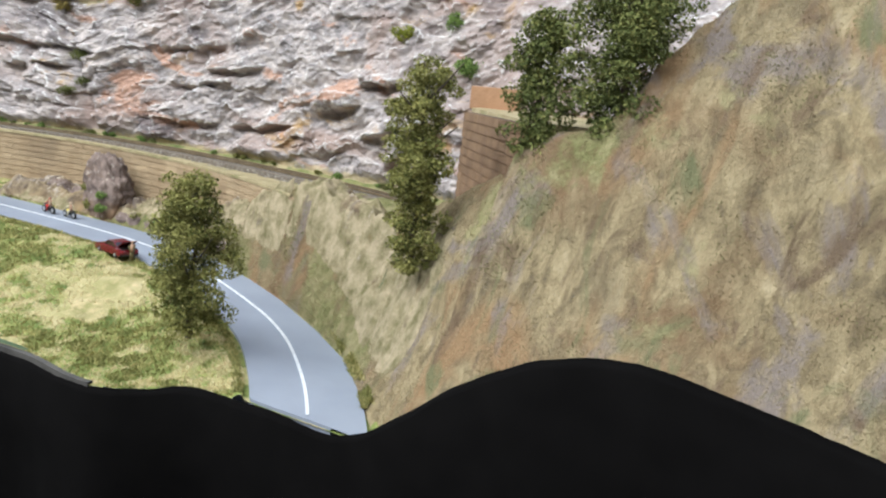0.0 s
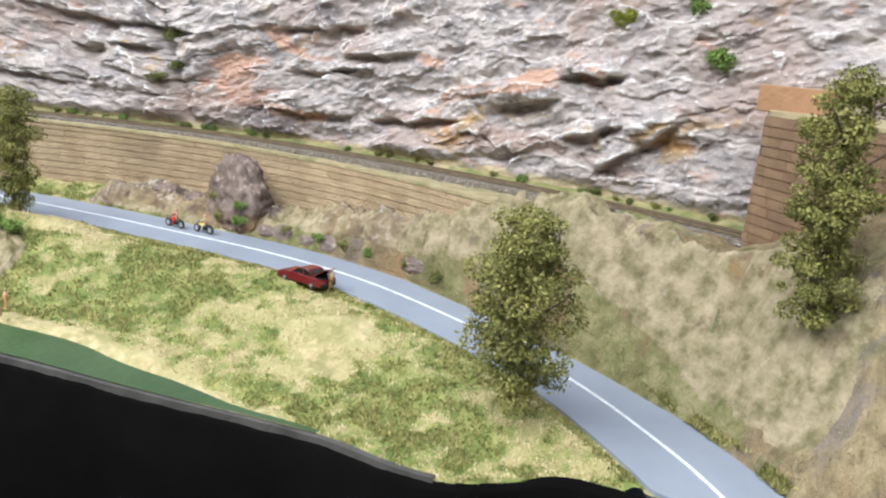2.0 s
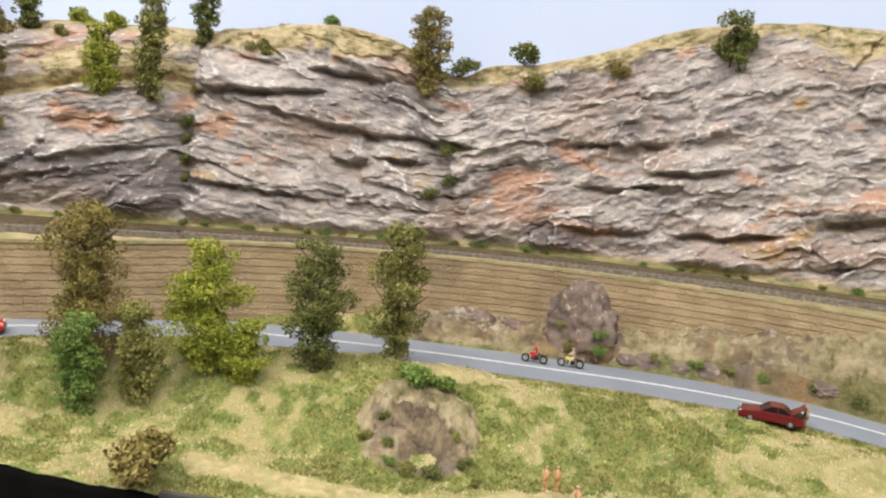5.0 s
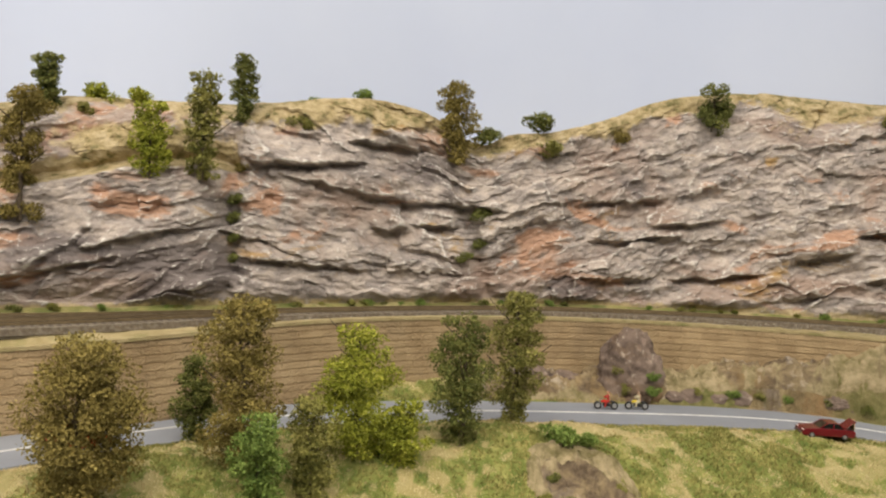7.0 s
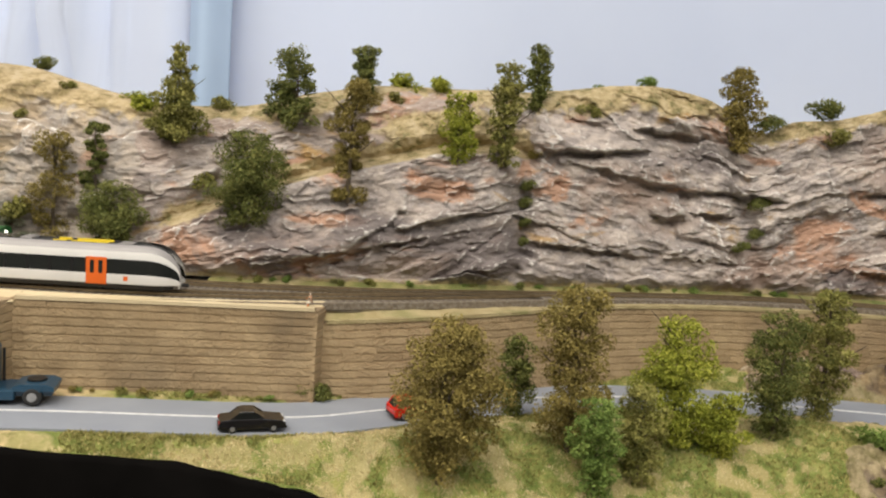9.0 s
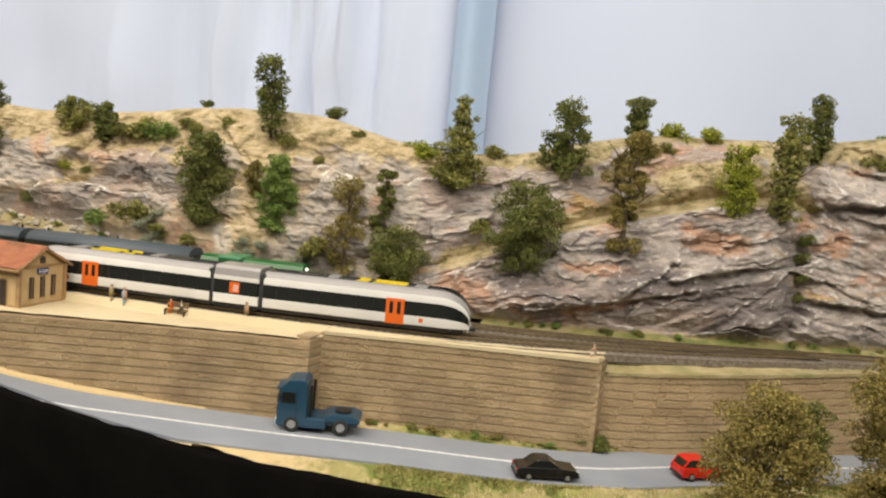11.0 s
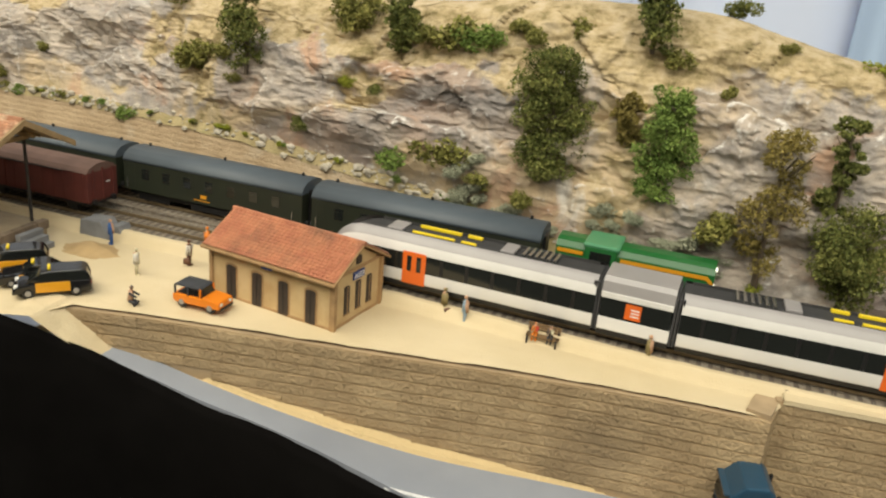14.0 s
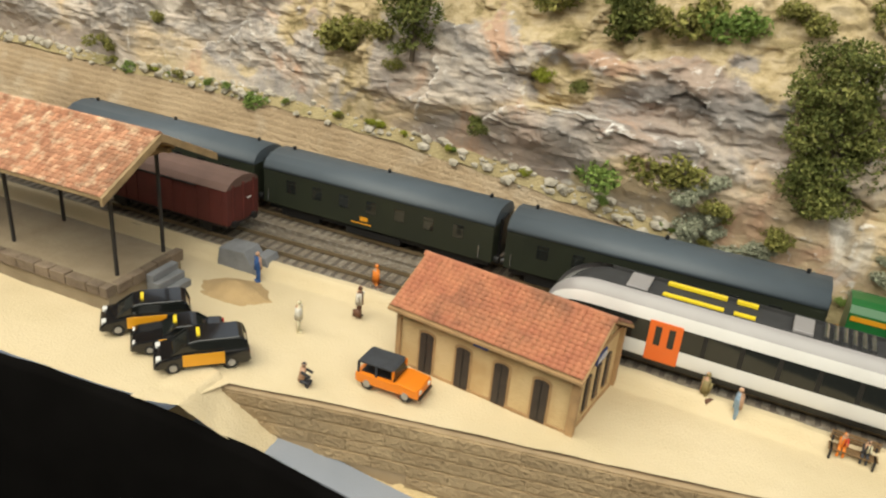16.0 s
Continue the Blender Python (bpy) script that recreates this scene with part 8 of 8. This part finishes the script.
random.seed(3)
for k in range(26):
    x = -1.72 + .22 * random.random() if k < 14 else -2.05 + .32 * random.random()
    y = (wall_a(x) if x > -1.715 else wall_st(x))[0, 0] - .004
    if x > -1.715:
        bush(x, y, rz(x) + .001, random.uniform(.003, .006), random.choice(("leafA", "leafD", "leafE")), "tiny grass tuft at the foot of the wall")
for k in range(46):
    x = -1.60 + 1.2 * random.random()
    f = cliff_foot(x)[0]
    bush(x, f[0] - .004, f[1] - .001, random.uniform(.004, .008), random.choice(("leafB", "leafE", "leafA")), "tiny green tuft at the foot of the cliff")
for k in range(24):
    x = -2.5 + .62 * random.random()
    f = cliff_foot(x)[0]
    bush(x, f[0] - .003, f[1] + .002, random.uniform(.003, .007), random.choice(("leafA", "leafC", "leafE")), "tiny green tuft among the pale stones")

for k in range(34):
    x = -1.985 + .20 * random.random()
    z = cliff_foot(x)[0][1] + .004 + .040 * random.random() ** 1.3
    bush(x, on_face(x, cliff_foot(x)[0][0], z) - .003, z - .004, random.uniform(.007, .014), "lichen", "soft grey-green lichen scrub below the rocks", .6)


# ---- grass fibres ----
def tufts(name, pts, nrm, hgt, material, seed, label):
    """Thin upright blades, three to a tuft."""
    rng = np.random.default_rng(seed)
    n = len(pts)
    d = nrm + rng.normal(size=(n, 3)) * .55
    d /= np.linalg.norm(d, axis=1)[:, None]
    a = np.cross(d, rng.normal(size=(n, 3)))
    a /= np.linalg.norm(a, axis=1)[:, None]
    h = (hgt * rng.uniform(.5, 1.4, n))[:, None]
    V = np.stack([pts - a * h * .22, pts + a * h * .22, pts + d * h], 1)
    ob = new(name, np_mesh(name, V.reshape(-1, 3), np.arange(n * 3).reshape(n, 3), material, False))
    return tagged(ob, label, "grass", kind="stuff")


M["straw"] = leaf_mat("grass_straw", (.36, .28, .13, 1), (.58, .47, .26, 1), (.70, .60, .37, 1))
M["gfib"] = leaf_mat("grass_green", (.095, .105, .028, 1), (.24, .23, .07, 1), (.47, .405, .17, 1))


def plant_grass():
    rng = np.random.default_rng(11)
    n = 480000
    x = rng.uniform(-1.62, -.35, n)
    fe, be = front_edge(x)[:, 0], road_mid(x)[:, 0] + .07
    y = fe + .003 + rng.uniform(0, 1, n) * (be - fe)
    d, z0 = road_near(x, y)
    z = ground_height(x, y)
    ok = (np.abs(d) > ROAD_HALF + .004) & ~((y - fe < np.interp(x, [-.96, -.91, -.79, -.71, -.64], [.01, .056, .040, .024, .005])) & (x < -.64) & (x > -.955))
    turf = turf_mask(x, y) + .55 * np.exp(-((np.abs(d) - ROAD_HALF - .008) / .005) ** 2)
    P = np.stack([x, y, z - .0003], 1)
    up = np.tile((0, 0, 1.0), (n, 1))
    pick = rng.uniform(0, 1, n)
    g = ok & (turf > .34) & (pick < .30 + .6 * smooth(.3, .9, turf))
    s = ok & (turf <= .34) & (pick < .45 * smooth(-.7, .1, turf))
    tufts("grass", P[g], up[g], .0027, M["gfib"], 1, "green grass fibres on the roadside bank")
    tufts("grass", P[s], up[s], .0020, M["straw"], 2, "straw-coloured grass fibres on the roadside bank")
    # the hill
    n = 360000
    x = rng.uniform(-.80, .10, n)
    lo = np.interp(x, toe[::-1, 0], toe[::-1, 1])
    y = lo + rng.uniform(0, 1, n) ** 1.2 * np.interp(x, [-.8, -.6, -.4, -.3, .1], [.035, .045, .11, .20, .30])
    z = hill_height(x, y)
    e = .002
    nx, ny = -(hill_height(x + e, y) - z) / e, -(hill_height(x, y + e) - z) / e
    nm = np.stack([nx, ny, np.ones(n)], 1)
    nm /= np.linalg.norm(nm, axis=1)[:, None]
    nm[:, 2] += .5
    P = np.stack([x, y, z - .0003], 1)
    patch = fractal(x * 15, y * 15, z * 15, 4, 51.0) + .4 * fractal(x * 60, y * 60, z * 60, 3, 53.0)
    keep = rng.uniform(0, 1, n) < .35 + .6 * smooth(-.25, .3, fractal(x * 22, y * 22, z * 10, 4, 57.0))
    g = (patch > .22) & keep
    s = ~g & keep
    tufts("grass", P[g], nm[g], .0013, M["gfib2"], 3, "dull green grass fibres on the hillside")
    tufts("grass", P[s], nm[s], .0011, M["straw2"], 4, "straw-coloured grass fibres on the hillside")
    # a green fringe along the bend, between the road and the hill
    n = 15000
    i = np.sort(rng.uniform(np.searchsorted(ROADS[:, 0], -.66), len(ROADS) - 1, n))
    k = np.arange(len(ROADS))
    m = np.stack([np.interp(i, k, ROADS[:, c]) for c in range(3)], 1)
    t = np.gradient(ROADS[:, :2], axis=0)
    t /= np.linalg.norm(t, axis=1)[:, None]
    tx, ty = np.interp(i, k, t[:, 0]), np.interp(i, k, t[:, 1])
    off = ROAD_HALF - .0012 + (.0075 + .003 * fractal(i * .2, i * 0, i * 0, 3, 59.0)) * rng.uniform(0, 1, n) ** 1.2
    x, y = m[:, 0] - ty * off, m[:, 1] + tx * off
    P = np.stack([x, y, np.clip(hill_height(x, y), m[:, 2] + .001, m[:, 2] + .005)], 1)
    ok = (fractal(i * .35, off * 90, i * 0, 4, 63.0) > -.12) & (y > front_edge(x)[:, 0] + .003) & (m[:, 0] < -.378)
    tufts("grass", P[ok], np.tile((0, 0, 1.0), (ok.sum(), 1)), .0038, M["gfib"], 5, "green grass tufts along the road's edge")


M["gfib2"] = leaf_mat("grass_dull", (.105, .11, .036, 1), (.20, .195, .08, 1), (.31, .285, .14, 1))
M["straw2"] = leaf_mat("grass_hill_straw", (.21, .165, .082, 1), (.31, .25, .138, 1), (.42, .35, .205, 1))
plant_grass()
lay_blocks()
